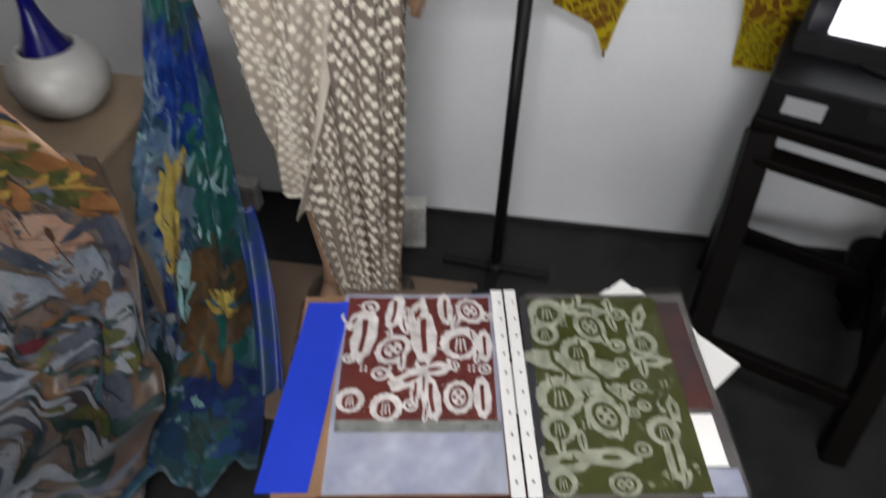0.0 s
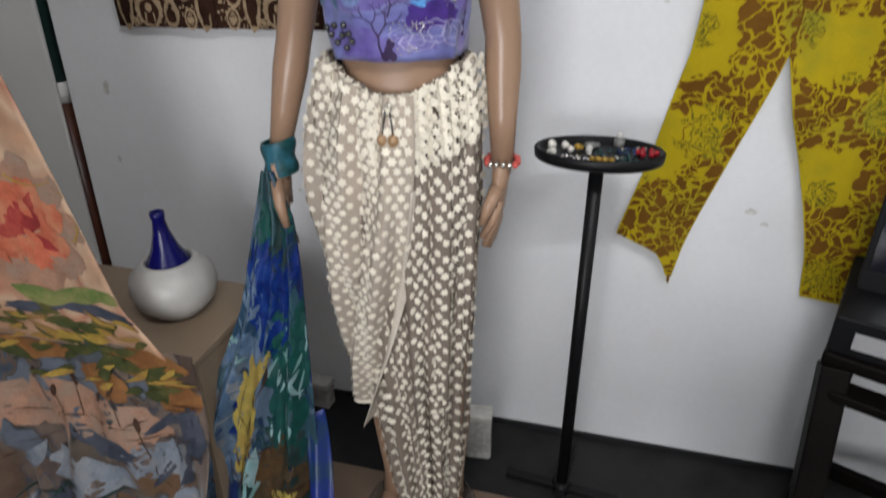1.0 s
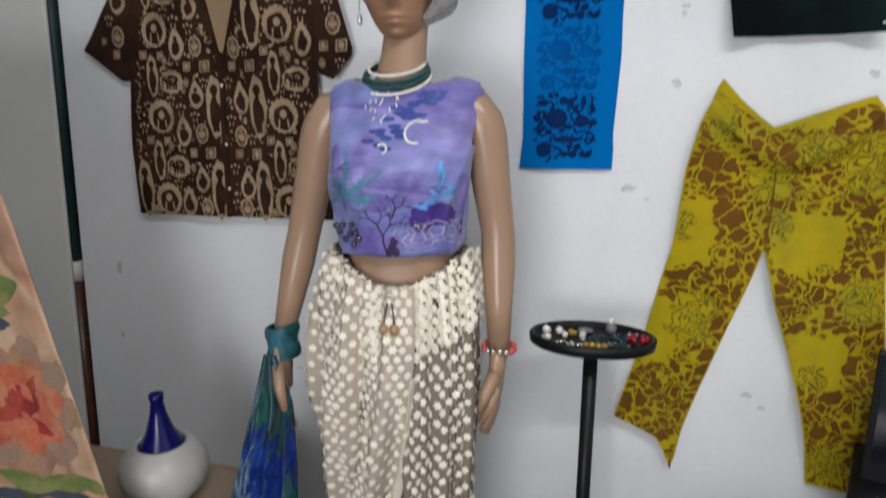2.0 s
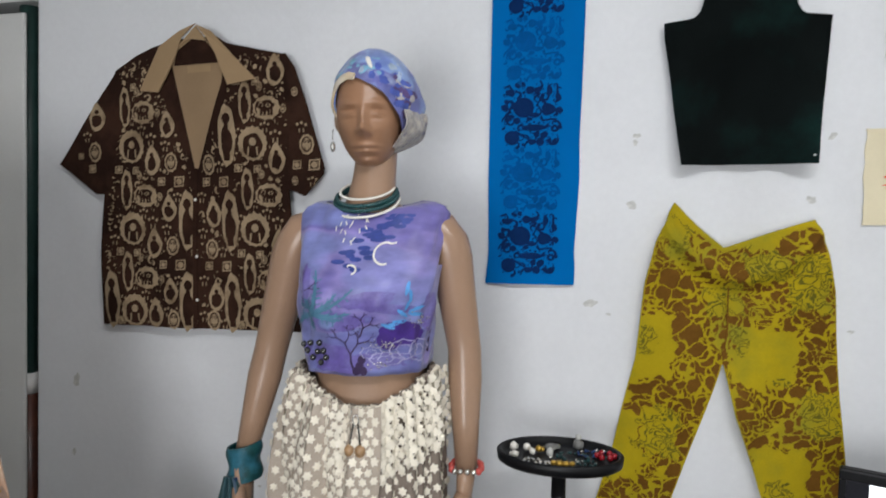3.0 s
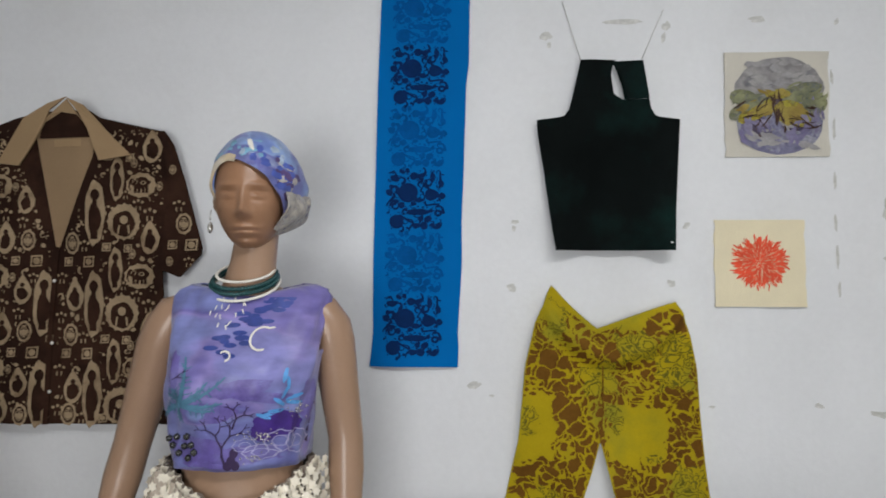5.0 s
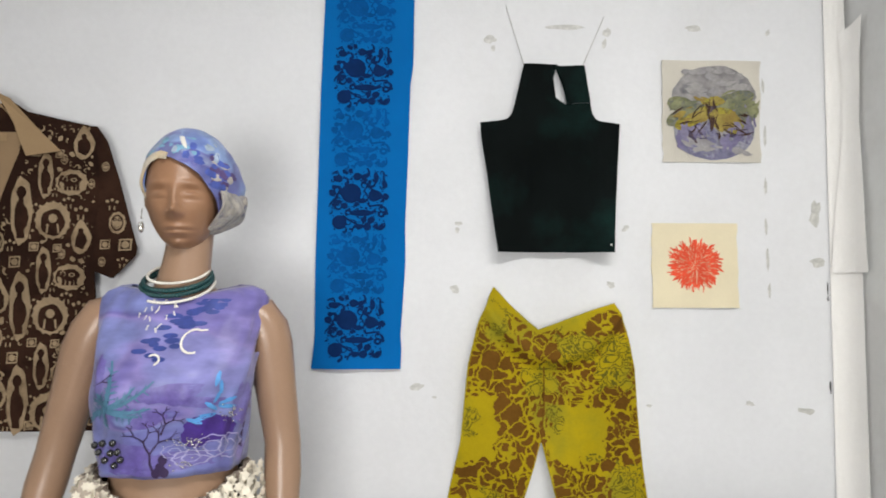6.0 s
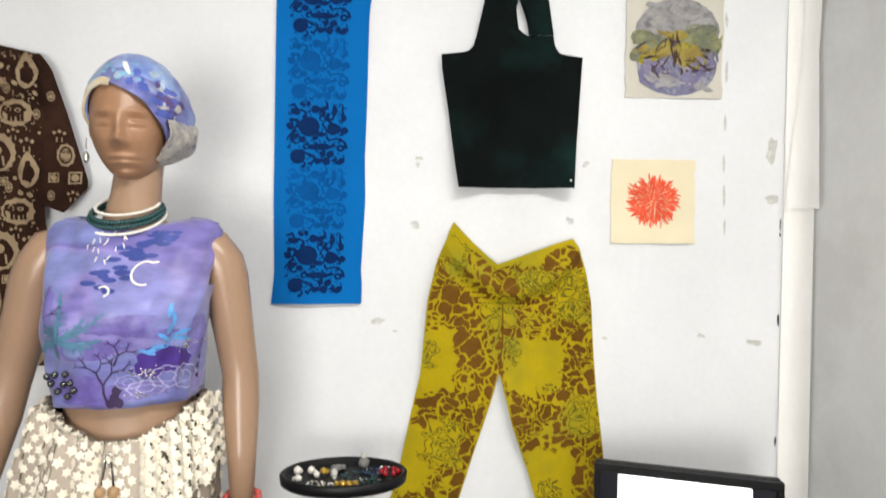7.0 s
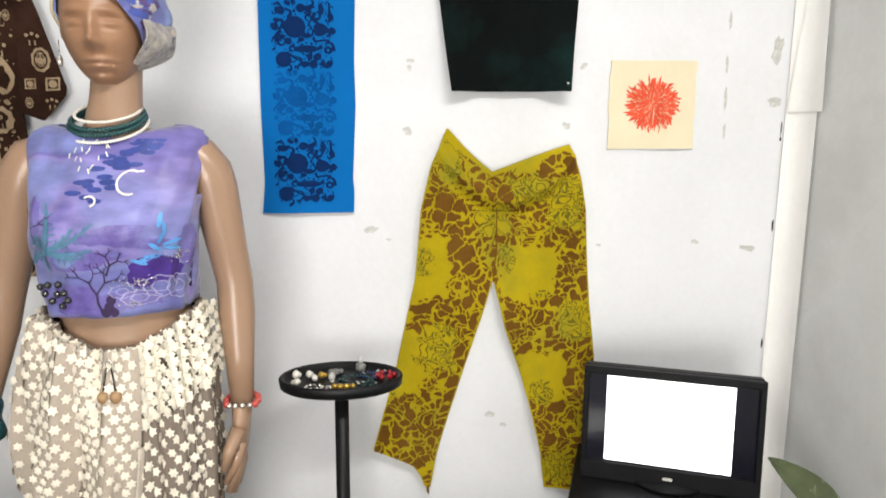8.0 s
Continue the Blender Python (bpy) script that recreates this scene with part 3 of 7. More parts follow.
STRIP_R = [(1.345, 0.0), (1.40, 0.002), (1.42, -0.001), (1.60, 0.010), (1.70, 0.009), (1.83, 0.014), (2.05, 0.020), (2.10, 0.027), (2.265, 0.029), (2.5, 0.035)]
strip = thing("printed_cloth", "bright blue cotton strip with navy block print, on the wall", "cloth", at=(-0.1, 0, 1.345))
OFF_STRIP = Vector((-0.1, 0, 1.345))
rnd = random.Random(2)
bm = patch(bmesh.new(), 1.345, 2.5, STRIP_L, STRIP_R, strip_y, 16, 70)
under(part("cloth", bm, BLUE, strip, solid=0.002), OFF_STRIP)
sput = lambda x, z: Vector((x, strip_y(x, z) - 0.0022, z))


def block_print(b, put, x, z, w, h, rnd, mirror=False):
    """One carved-block print: a large disc, a fish, a swan and small seeds."""
    q = -1 if mirror else 1
    P = lambda u, v: (x + q * w * (u - 0.5), z + h * v)
    blob(b, put, *P(0.36, 0.62), 0.19 * w, 0.165 * h, 22, 0.02, 9)
    blob(b, put, *P(0.15, 0.13), 0.135 * w, 0.12 * h, 18, 0.02, 7)
    stroke(b, put, [P(0.2, 0.24), P(0.36, 0.15), P(0.52, 0.07)], 0.05 * w, 0.02 * w)
    # fish
    blob(b, put, *P(0.55, 0.29), 0.23 * w, 0.055 * h, 18, 0.05, 5)
    stroke(b, put, [P(0.74, 0.29), P(0.82, 0.33)], 0.04 * w, 0.08 * w)
    blob(b, put, *P(0.92, 0.27), 0.075 * w, 0.06 * h, 14, 0, 0, 0, None, 0.35)
    # swan
    blob(b, put, *P(0.80, 0.58), 0.13 * w, 0.10 * h, 14, 0.08, 3)
    stroke(b, put, [P(0.78, 0.66), P(0.66, 0.74), P(0.60, 0.66), P(0.66, 0.60)], 0.05 * w, 0.03 * w)
    stroke(b, put, [P(0.66, 0.46), P(0.70, 0.40), P(0.84, 0.42), P(0.95, 0.42)], 0.035 * w)
    # leaf, birds, seeds
    blob(b, put, *P(0.48, 0.90), 0.085 * w, 0.065 * h, 14, 0.06, 3)
    stroke(b, put, [P(0.56, 0.92), P(0.66, 0.95), P(0.72, 0.90)], 0.02 * w)
    blob(b, put, *P(0.82, 0.88), 0.05 * w, 0.095 * h, 12, 0.1, 3)
    stroke(b, put, [P(0.96, 0.98), P(0.96, 0.70)], 0.035 * w, 0.05 * w)
    blob(b, put, *P(0.12, 0.87), 0.09 * w, 0.06 * h, 10, 0.22, 0, 0, rnd)
    stroke(b, put, [P(0.03, 0.96), P(0.10, 0.99), P(0.14, 0.92)], 0.035 * w)
    for u, v, r in ((0.27, 0.97, 0.04), (0.24, 0.41, 0.06), (0.05, 0.72, 0.045), (0.06, 0.50, 0.04), (0.5, 0.05, 0.05), (0.66, 0.06, 0.075), (0.92, 0.06, 0.05),
                    (0.35, 0.02, 0.025), (0.58, 0.50, 0.045), (0.10, 0.60, 0.025), (0.95, 0.50, 0.03), (0.64, 0.84, 0.028), (0.36, 0.86, 0.025)):
        blob(b, put, *P(u, v), r * w, r * w, 10, 0.1, 0, 0, rnd)


navy, faded = bmesh.new(), bmesh.new()
for i in range(7):
    z = 1.372 + i * 0.157
    x = interp(z + 0.07, STRIP_L) * 0.5 + interp(z + 0.07, STRIP_R) * 0.5 - 0.008
    target = navy if i % 2 == 0 else faded
    block_print(target, sput, x, z, 0.135, 0.148, rnd)
    held = [(x + 0.135 * (u - 0.5), z + 0.148 * v, 0.135 * q) for u, v, q in ((0.36, 0.62, 0.19), (0.15, 0.13, 0.135), (0.4, 0.29, 0.06), (0.55, 0.29, 0.07), (0.7, 0.29, 0.06), (0.8, 0.58, 0.12), (0.48, 0.90, 0.085),
                                                                         (0.82, 0.88, 0.07), (0.12, 0.87, 0.08), (0.92, 0.27, 0.075), (0.66, 0.06, 0.07), (0.24, 0.41, 0.05), (0.64, 0.70, 0.05), (0.8, 0.42, 0.05), (0.3, 0.2, 0.03))]
    dense_print(target, lambda lift: (lambda u, v: Vector((u, strip_y(u, v) - lift, v))), lambda u, v: True, x - 0.066, x + 0.066, z, z + 0.147, 900, random.Random(40), 0.008, 0.0016, 0.0004, held)
under(part("navy_print", navy, NAVY, strip, "crisp navy block print"), OFF_STRIP)["kind"] = "stuff"
under(part("faded_print", faded, FADED, strip, "faded blue block print"), OFF_STRIP)["kind"] = "stuff"


# dark halter top
def top_y(x, z):
    return -0.020 - 0.013 * math.sin(27 * x + 1.0) * min(1, max(0, (2.1 - z) / 0.45)) - 0.003 * math.sin(50 * x + 8 * z) - 0.022 * (0.5 + 0.5 * math.sin(44 * x - 2.0)) * min(1, max(0, (1.78 - z) / 0.15)) ** 1.5


halter = thing("halter_top", "black-green cotton halter top with keyhole neck, hung on a thread", "top", at=(0.37, 0, 1.63))
OFF_TOP = Vector((0.37, 0, 1.63))
for name_, z0_, z1_, left_, right_, nu_, nv_, fwd_ in (
        ("body", 1.632, 1.955, [(1.632, 0.236), (1.66, 0.232), (1.823, 0.212), (1.92, 0.197), (1.955, 0.195)], [(1.632, 0.519), (1.794, 0.534), (1.955, 0.545)], 36, 30, 0.0),
        ("chest_panel", 1.955, 2.005, [(1.955, 0.197), (1.9551, 0.235), (1.965, 0.262), (1.98, 0.274), (2.005, 0.281)], [(1.955, 0.545), (1.9551, 0.50), (1.965, 0.482), (1.98, 0.473), (2.005, 0.469)], 30, 10, 0.0),
        ("strap", 2.005, 2.105, [(2.005, 0.281), (2.105, 0.304)], [(2.005, 0.408), (2.02, 0.385), (2.07, 0.378), (2.095, 0.384), (2.105, 0.39)], 14, 12, 0.0),
        ("strap", 2.005, 2.100, [(2.005, 0.410), (2.04, 0.404), (2.08, 0.390), (2.10, 0.380)], [(2.005, 0.469), (2.100, 0.455)], 10, 12, 0.004)):
    under(part(name_, patch(bmesh.new(), z0_, z1_, left_, right_, lambda x, z: top_y(x, z) - fwd_, nu_, nv_), DARKTOP, halter, solid=0.0025), OFF_TOP)
bm = stroke(bmesh.new(), lambda x, z: (x, top_y(x, z) - 0.008, z), [(0.40, 2.085), (0.414, 2.04), (0.420, 2.0)], 0.014, 0.004)
under(part("twisted_band", bm, DARKTOP, halter, solid=0.004), OFF_TOP)
for a_, b_ in (((0.306, -0.012, 2.103), (0.262, -0.004, 2.26)), ((0.452, -0.012, 2.10), (0.512, -0.004, 2.235))):
    under(part("hanging_thread", tube_path(bmesh.new(), [a_, b_], 0.0011, 5), TAPE, halter, "pale hanging thread"), OFF_TOP)


under(part("hem_tag", boxes((0.508, 0.513, -0.052, -0.050, 1.640, 1.652)), PAPER, halter, "tiny white tag at the hem", smooth=False), OFF_TOP)


# mustard trousers
def pants_y(x, z):
    return -0.024 - 0.009 * math.sin(14 * x + 9 * z) - 0.005 * math.sin(37 * x - 12 * z) - 0.004 * math.sin(21 * z + 9 * x) - 0.010 * math.exp(-((z - 1.43) / 0.06) ** 2) - 0.016 * math.exp(-((z - 1.372 - 4.6 * (x - 0.375) ** 2) / 0.022) ** 2) + 0.008 * math.exp(-((z - 1.330 - 4.2 * (x - 0.375) ** 2) / 0.02) ** 2)


trousers = thing("trousers", "mustard yellow batik trousers with brown print, pinned to the wall", "trousers", at=(0.34, 0, 0.62))
OFF_PANTS = Vector((0.34, 0, 0.62))
PL = [(0.62, 0.168), (0.65, 0.156), (0.68, 0.138), (0.70, 0.105), (0.715, 0.062), (0.723, 0.034), (0.95, 0.098), (1.172, 0.146), (1.354, 0.163), (1.45, 0.185), (1.53, 0.219), (1.546, 0.227)]
PR = [(0.593, 0.582), (0.603, 0.585), (0.80, 0.602), (0.953, 0.614), (1.10, 0.592), (1.25, 0.577), (1.35, 0.570), (1.45, 0.548), (1.507, 0.522)]
LI = [(0.62, 0.182), (0.70, 0.198), (0.84, 0.240), (1.0, 0.290), (1.169, 0.340)]
RI = [(0.593, 0.490), (0.70, 0.474), (0.84, 0.440), (0.928, 0.415), (1.05, 0.372), (1.169, 0.344)]
for name_, z0_, z1_, left_, right_, nu_, nv_ in (
        ("trouser_leg", 0.62, 1.169, PL, LI, 18, 36), ("trouser_leg", 0.593, 1.169, RI, PR, 18, 36), ("hip_panel", 1.169, 1.443, PL, PR, 36, 20),
        ("waist_flap", 1.443, 1.546, PL, [(1.443, 0.336), (1.46, 0.315), (1.50, 0.272), (1.546, 0.229)], 14, 10),
        ("waist_flap", 1.443, 1.508, [(1.443, 0.334), (1.452, 0.36), (1.47, 0.41), (1.495, 0.48), (1.508, 0.521)], PR, 18, 8)):
    under(part(name_, patch(bmesh.new(), z0_, z1_, left_, right_, pants_y, nu_, nv_), MUSTARD, trousers, solid=0.003), OFF_PANTS)
bm = stroke(bmesh.new(), lambda x, z: (x, pants_y(x, z) - 0.004, z), [(0.335, 1.43), (0.35, 1.35), (0.352, 1.25), (0.342, 1.18)], 0.003)
under(part("fly_seam", bm, BROWNPRINT, trousers, solid=0.001), OFF_PANTS)


def in_pants(x, z):
    if z > 1.169:
        hi = interp(x, [(0.22, 1.53), (0.334, 1.435), (0.52, 1.50)])
        return z < hi - 0.004 and interp(z, PL) + 0.003 < x < interp(z, PR) - 0.003
    return z > 0.600 and (interp(z, PL) + 0.003 < x < interp(z, LI) - 0.003 or interp(z, RI) + 0.003 < x < interp(z, PR) - 0.003)


brown, olive_bm = bmesh.new(), bmesh.new()
# bare cloth between the printed blocks, and the blocks printed as olive outlines: (x0, x1, z0, z1)
PLAIN = ((0.362, 0.505, 1.128, 1.255), (0.408, 0.532, 0.845, 0.978), (0.140, 0.232, 1.130, 1.285), (0.085, 0.162, 0.875, 1.040), (0.345, 0.450, 1.440, 1.480), (0.19, 0.245, 1.46, 1.51))
LINEWORK = ((0.300, 0.385, 1.285, 1.360), (0.478, 0.560, 1.300, 1.430), (0.515, 0.600, 1.010, 1.120), (0.165, 0.250, 0.935, 1.060), (0.38, 0.47, 1.365, 1.43), (0.215, 0.262, 1.42, 1.55), (0.45, 0.55, 0.61, 0.70))


def zone(x, z, blocks):
    u = x + 0.007 * np.sin(70 * z + 2) + 0.004 * np.sin(190 * z)
    v = z + 0.006 * np.sin(80 * x + 1) + 0.004 * np.sin(210 * x)
    out = np.zeros(np.shape(x), bool)
    for x0, x1, z0, z1 in blocks:
        out |= (u > x0) & (u < x1) & (v > z0) & (v < z1)
    return out


def cell_print(b_brown, b_olive, step, seed):
    """Block print: brown discs, beasts and seeds with curling bare vines between them, and blocks of olive outlines."""
    r = np.random.default_rng(seed)
    seeds = []
    for n in range(7000):
        c = r.uniform((0.02, 0.58), (0.63, 1.56))
        disc = n < 60
        rad = r.uniform(0.020, 0.030) if disc else 0.0075 + 0.018 * r.random() ** 1.8
        if all((c[0] - q[0]) ** 2 + (c[1] - q[1]) ** 2 > (0.68 * (rad + q[2])) ** 2 for q in seeds):
            seeds.append((c[0], c[1], rad, r.uniform(0, math.pi), 1.05 if disc else r.uniform(1.2, 2.6), r.random()))
    sd = np.array(seeds)
    xs, zs = np.arange(0.03, 0.62, step), np.arange(0.595, 1.55, step)
    gx, gz = np.meshgrid(xs, zs)
    wx = gx + 0.0055 * np.sin(70 * gz + 3 * np.sin(45 * gx)) + 0.0020 * np.sin(210 * gz + 150 * gx)
    wz = gz + 0.0055 * np.sin(78 * gx + 2 * np.sin(52 * gz)) + 0.0020 * np.sin(190 * gx - 170 * gz)
    d1, d2, own = np.full(gx.shape, 9.0), np.full(gx.shape, 9.0), np.zeros(gx.shape, int)
    for i, (cx, cz, rad, an, st, _) in enumerate(sd):
        i0, i1 = np.searchsorted(xs, (cx - 0.08, cx + 0.08))
        j0, j1 = np.searchsorted(zs, (cz - 0.08, cz + 0.08))
        u, v = wx[j0:j1, i0:i1] - cx, wz[j0:j1, i0:i1] - cz
        p, q = u * math.cos(an) + v * math.sin(an), -u * math.sin(an) + v * math.cos(an)
        d = np.sqrt(p * p / st + q * q * st) - rad
        a1, a2, ow = d1[j0:j1, i0:i1], d2[j0:j1, i0:i1], own[j0:j1, i0:i1]
        closer = d < a1
        a2[:] = np.where(closer, a1, np.minimum(a2, d))
        ow[:] = np.where(closer, i, ow)
        a1[:] = np.minimum(a1, d)
    rad, luck = sd[own, 2], sd[own, 5]
    vein = 0.0046 + 0.0026 * np.sin(41 * gx + 2.0 * np.sin(33 * gz)) * np.sin(37 * gz + 1.0)
    solid_ = (d2 - d1 > vein) & (d1 < 0.020)
    solid_ &= ~((rad > 0.012) & (luck < 0.22) & (np.abs(d1 + rad * 0.42) < 0.0019))
    edge_ = ((d2 - d1 > 0.0030) & (d2 - d1 < 0.0078)) | ((rad > 0.014) & (luck < 0.5) & (np.abs(d1 + rad * 0.5) < 0.0014))
    lines_ = zone(gx, gz, LINEWORK)
    bare = zone(gx, gz, PLAIN)
    faint = bare & (np.sin(31 * gx + 9) * np.sin(27 * gz) > 0.55) & edge_
    for ink_, tgt in ((solid_ & ~lines_ & ~bare, b_brown), ((edge_ & lines_ & ~bare) | faint, b_olive)):
        pool = {}
        for j, i in zip(*np.nonzero(ink_)):
            x, z = float(xs[i]), float(zs[j])
            if not in_pants(x, z):
                continue
            quad = []
            for dj, di in ((0, 0), (0, 1), (1, 1), (1, 0)):
                key = (j + dj, i + di)
                if key not in pool:
                    px, pz = x + (di - 0.5) * step, z + (dj - 0.5) * step
                    pool[key] = tgt.verts.new((px, pants_y(px, pz) - 0.0026, pz))
                quad.append(pool[key])
            tgt.faces.new(quad)


cell_print(brown, olive_bm, 0.0022, 5)
under(part("brown_print", brown, BROWNPRINT, trousers, "brown block-printed animals and seeds"), OFF_PANTS)["kind"] = "stuff"
under(part("olive_print", olive_bm, OLIVEPRINT, trousers, "olive block print"), OFF_PANTS)["kind"] = "stuff"


# two small painted squares
def square(name, label, x0, x1, z0, z1, material, seed):
    t = thing(name, label, "cloth", at=((x0 + x1) / 2, 0, z0))
    off = Vector(((x0 + x1) / 2, 0, z0))
    r = random.Random(seed)
    w = [r.uniform(-0.003, 0.003) for _ in range(24)]
    fn = lambda x, z: -0.004 - 0.002 * math.sin(30 * x + seed) - 0.002 * math.sin(22 * z)
    L = [(z0 + (z1 - z0) * i / 11, x0 + w[i]) for i in range(12)]
    R = [(z0 + (z1 - z0) * i / 11, x1 + w[i + 12]) for i in range(12)]
    under(part("cloth", patch(bmesh.new(), z0, z1, L, R, fn, 12, 12), material, t, solid=0.0015), off)
    return t, off, fn


redsq, off, fn = square("painted_cloth", "cream cotton square painted with a red chrysanthemum, stuck on the wall", 0.627, 0.843, 1.496, 1.708, CREAM, 3)
rnd = random.Random(5)
blush = blob(bmesh.new(), lambda x, z: Vector((x, fn(x, z) - 0.0013, z)), 0.735, 1.603, 0.054, 0.050, 40, 0.08, 0, 0, rnd)
under(part("pink_wash", blush, mat("pale_red_wash", (0.74, 0.33, 0.20), 0.85, 0.2, 40, 0.1, second=(0.76, 0.52, 0.34), mix_size=40, spec=0.08), redsq, "pale red wash under the petals"), off)["kind"] = "stuff"
bm = bmesh.new()
for k in range(400):
    q = math.sqrt((k + 0.5) / 400)
    an = k * 2.399963 + rnd.uniform(-0.15, 0.15)
    rr = 0.064 * q * rnd.uniform(0.90, 1.07)
    ln = 0.0048 + 0.0045 * q
    blob(bm, lambda x, z: Vector((x, fn(x, z) - 0.0016 - 0.0006 * rnd.random(), z)), 0.735 + rr * math.cos(an), 1.603 + rr * 0.95 * math.sin(an), ln * rnd.uniform(0.7, 1.2), 0.0018 * rnd.uniform(0.7, 1.4), 8, 0, 0, an + rnd.uniform(-0.5, 0.5))
under(part("red_flower", bm, RED, redsq, "red painted chrysanthemum"), off)["kind"] = "stuff"
pansy, off, fn = square("painted_cloth", "off-white cotton square painted with a yellow and violet flower", 0.658, 0.910, 1.863, 2.124, NATURAL, 8)
VIOLET = watercolor("violet_wash", [(0.26, 0.26, 0.36), (0.19, 0.18, 0.30), (0.36, 0.36, 0.42), (0.25, 0.26, 0.30)], 22, 0.9, 0, 0, 0.8)
YELLOW = watercolor("yellow_wash", [(0.36, 0.30, 0.04), (0.40, 0.36, 0.07), (0.24, 0.15, 0.05), (0.32, 0.33, 0.10)], 26, 0.9, 0, 0, 0.7)
GREENW = watercolor("green_wash", [(0.25, 0.26, 0.14), (0.14, 0.15, 0.11), (0.30, 0.30, 0.18), (0.18, 0.19, 0.17)], 22, 0.9)
GREYW = watercolor("grey_wash", [(0.30, 0.29, 0.29), (0.37, 0.355, 0.35), (0.25, 0.245, 0.26)], 12, 0.9, 0, 0, 0.9)
OFF_PANSY, pansy_y = off, fn
DARKW = watercolor("dark_wash", [(0.09, 0.07, 0.13), (0.14, 0.10, 0.10), (0.10, 0.09, 0.16)], 25, 0.9)


def wash(name, material, rows, depth):
    b = bmesh.new()
    for x, z, rx, rz, rot in rows:
        blob(b, lambda u, v: Vector((min(max(u, 0.664), 0.905), fn(u, v) - depth, min(max(v, 1.868), 2.118))), x, z, rx, rz, 30, 0.03, 0, radians(rot), rnd)
    under(part(name, b, material, pansy), off)


wash("grey_ground", GREYW, [(0.79, 2.030, 0.106, 0.080, 0)], 0.0016)
wash("violet_ground", VIOLET, [(0.79, 1.938, 0.104, 0.070, 0)], 0.0020)
wash("green_petal", GREENW, [(0.705, 2.01, 0.036, 0.020, -10), (0.735, 1.995, 0.035, 0.018, 10), (0.84, 2.02, 0.055, 0.022, 18), (0.872, 1.99, 0.035, 0.026, 30), (0.695, 1.975, 0.03, 0.018, 30)], 0.0024)
wash("dark_shadow", DARKW, [(0.745, 1.935, 0.022, 0.032, 35), (0.83, 1.94, 0.035, 0.014, 0), (0.79, 1.99, 0.010, 0.03, 10)], 0.0026)
wash("yellow_petal", YELLOW, [(0.73, 1.972, 0.045, 0.018, 28), (0.755, 1.985, 0.03, 0.014, 40), (0.815, 1.972, 0.04, 0.030, -15), (0.84, 1.955, 0.026, 0.02, 10), (0.785, 2.018, 0.030, 0.012, 0)], 0.0030)

# tape marks and scuffs on the wall
rnd = random.Random(7)


def wall_mark(name, label, x, z, w, h, rot, material, jag=0.32):
    o = part(name, blob(bmesh.new(), lambda a, b: Vector((a, 0, b)), 0, 0, w, h, 12, jag, 0, 0, rnd), material, smooth=False, solid=0.0004)
    o.matrix_world = pose(x, -0.0009, z, 0, rot, 0)
    return tagged(o, label, "wall mark", "marks on the wall")


for x, z, w, h, rot in ((0.142, 1.704, 0.012, 0.006, 0), (0.139, 1.688, 0.005, 0.008, 10), (0.563, 1.695, 0.012, 0.007, -40), (0.133, 1.541, 0.011, 0.010, 30), (0.522, 1.553, 0.011, 0.008, 20),
                       (0.221, 2.174, 0.014, 0.011, 0), (0.228, 2.150, 0.005, 0.009, 0), (0.521, 2.196, 0.012, 0.010, 0), (0.512, 2.165, 0.006, 0.014, 0), (0.741, 2.209, 0.02, 0.007, 0),
                       (0.934, 2.199, 0.006, 0.011, 20), (0.868, 1.259, 0.012, 0.006, 0), (0.616, 1.254, 0.008, 0.004, 0), (0.04, 1.30, 0.018, 0.008, -20), (0.42, 2.207, 0.05, 0.006, 0),
                       (0.345, 0.802, 0.014, 0.008, 10), (0.378, 0.772, 0.010, 0.005, 0), (0.084, 1.275, 0.006, 0.003, 0)):
    wall_mark("tape_mark", "small grey patch of old tape on the wall", x, z, w, h, rot, TAPE)
for z in (2.06, 1.93, 1.80, 1.70, 1.62, 1.54):
    wall_mark("scuff_mark", "faint grey scuff on the white wall", 0.921 + rnd.uniform(-0.003, 0.003), z, 0.0035, 0.03 * rnd.uniform(0.5, 1), 0, SCUFF)
for x, z, w, h in ((1.046, 1.735, 0.012, 0.032), (1.05, 1.61, 0.020, 0.014), (1.085, 1.56, 0.006, 0.03), (1.01, 1.24, 0.02, 0.008), (-1.45, 1.02, 0.01, 0.02), (-1.47, 0.80, 0.008, 0.012), (-0.86, 0.75, 0.006, 0.004)):
    wall_mark("scuff_mark", "faint grey scuff on the white wall", x, z, w, h, 10, SCUFF)


# ---- the mannequin and what it wears ----
MX, MY = -0.394, -0.385          # axis of the body
TURN_BODY = radians(10)


def body_xy(a, hw, hd, cx=0.0, cy=0.0, power=2.3):
    """A point of a body ring: angle a from the body's left, 270 degrees faces front."""
    c, s = math.cos(a), math.sin(a)
    u = math.copysign(abs(c) ** (2 / power), c) * hw + cx
    v = math.copysign(abs(s) ** (2 / power), s) * hd + cy
    return (MX + u * math.cos(TURN_BODY) - v * math.sin(TURN_BODY), MY + u * math.sin(TURN_BODY) + v * math.cos(TURN_BODY))


def body_ring(bm, z, hw, hd, cx=0.0, cy=0.0, seg=40, tilt=0.0):
    out = []
    for k in range(seg):
        a = 2 * math.pi * k / seg
        x, y = body_xy(a, hw, hd, cx, cy)
        out.append(bm.verts.new((x, y, z + tilt * (x - MX))))
    return out


def loft(bm, rings, cap=True):
    for r, s in zip(rings, rings[1:]):
        n = len(r)
        for k in range(n):
            bm.faces.new((r[k], r[(k + 1) % n], s[(k + 1) % n], s[k]))
    if cap:
        bm.faces.new(rings[0])
        bm.faces.new(rings[-1])
    return bm


bm = bmesh.new()
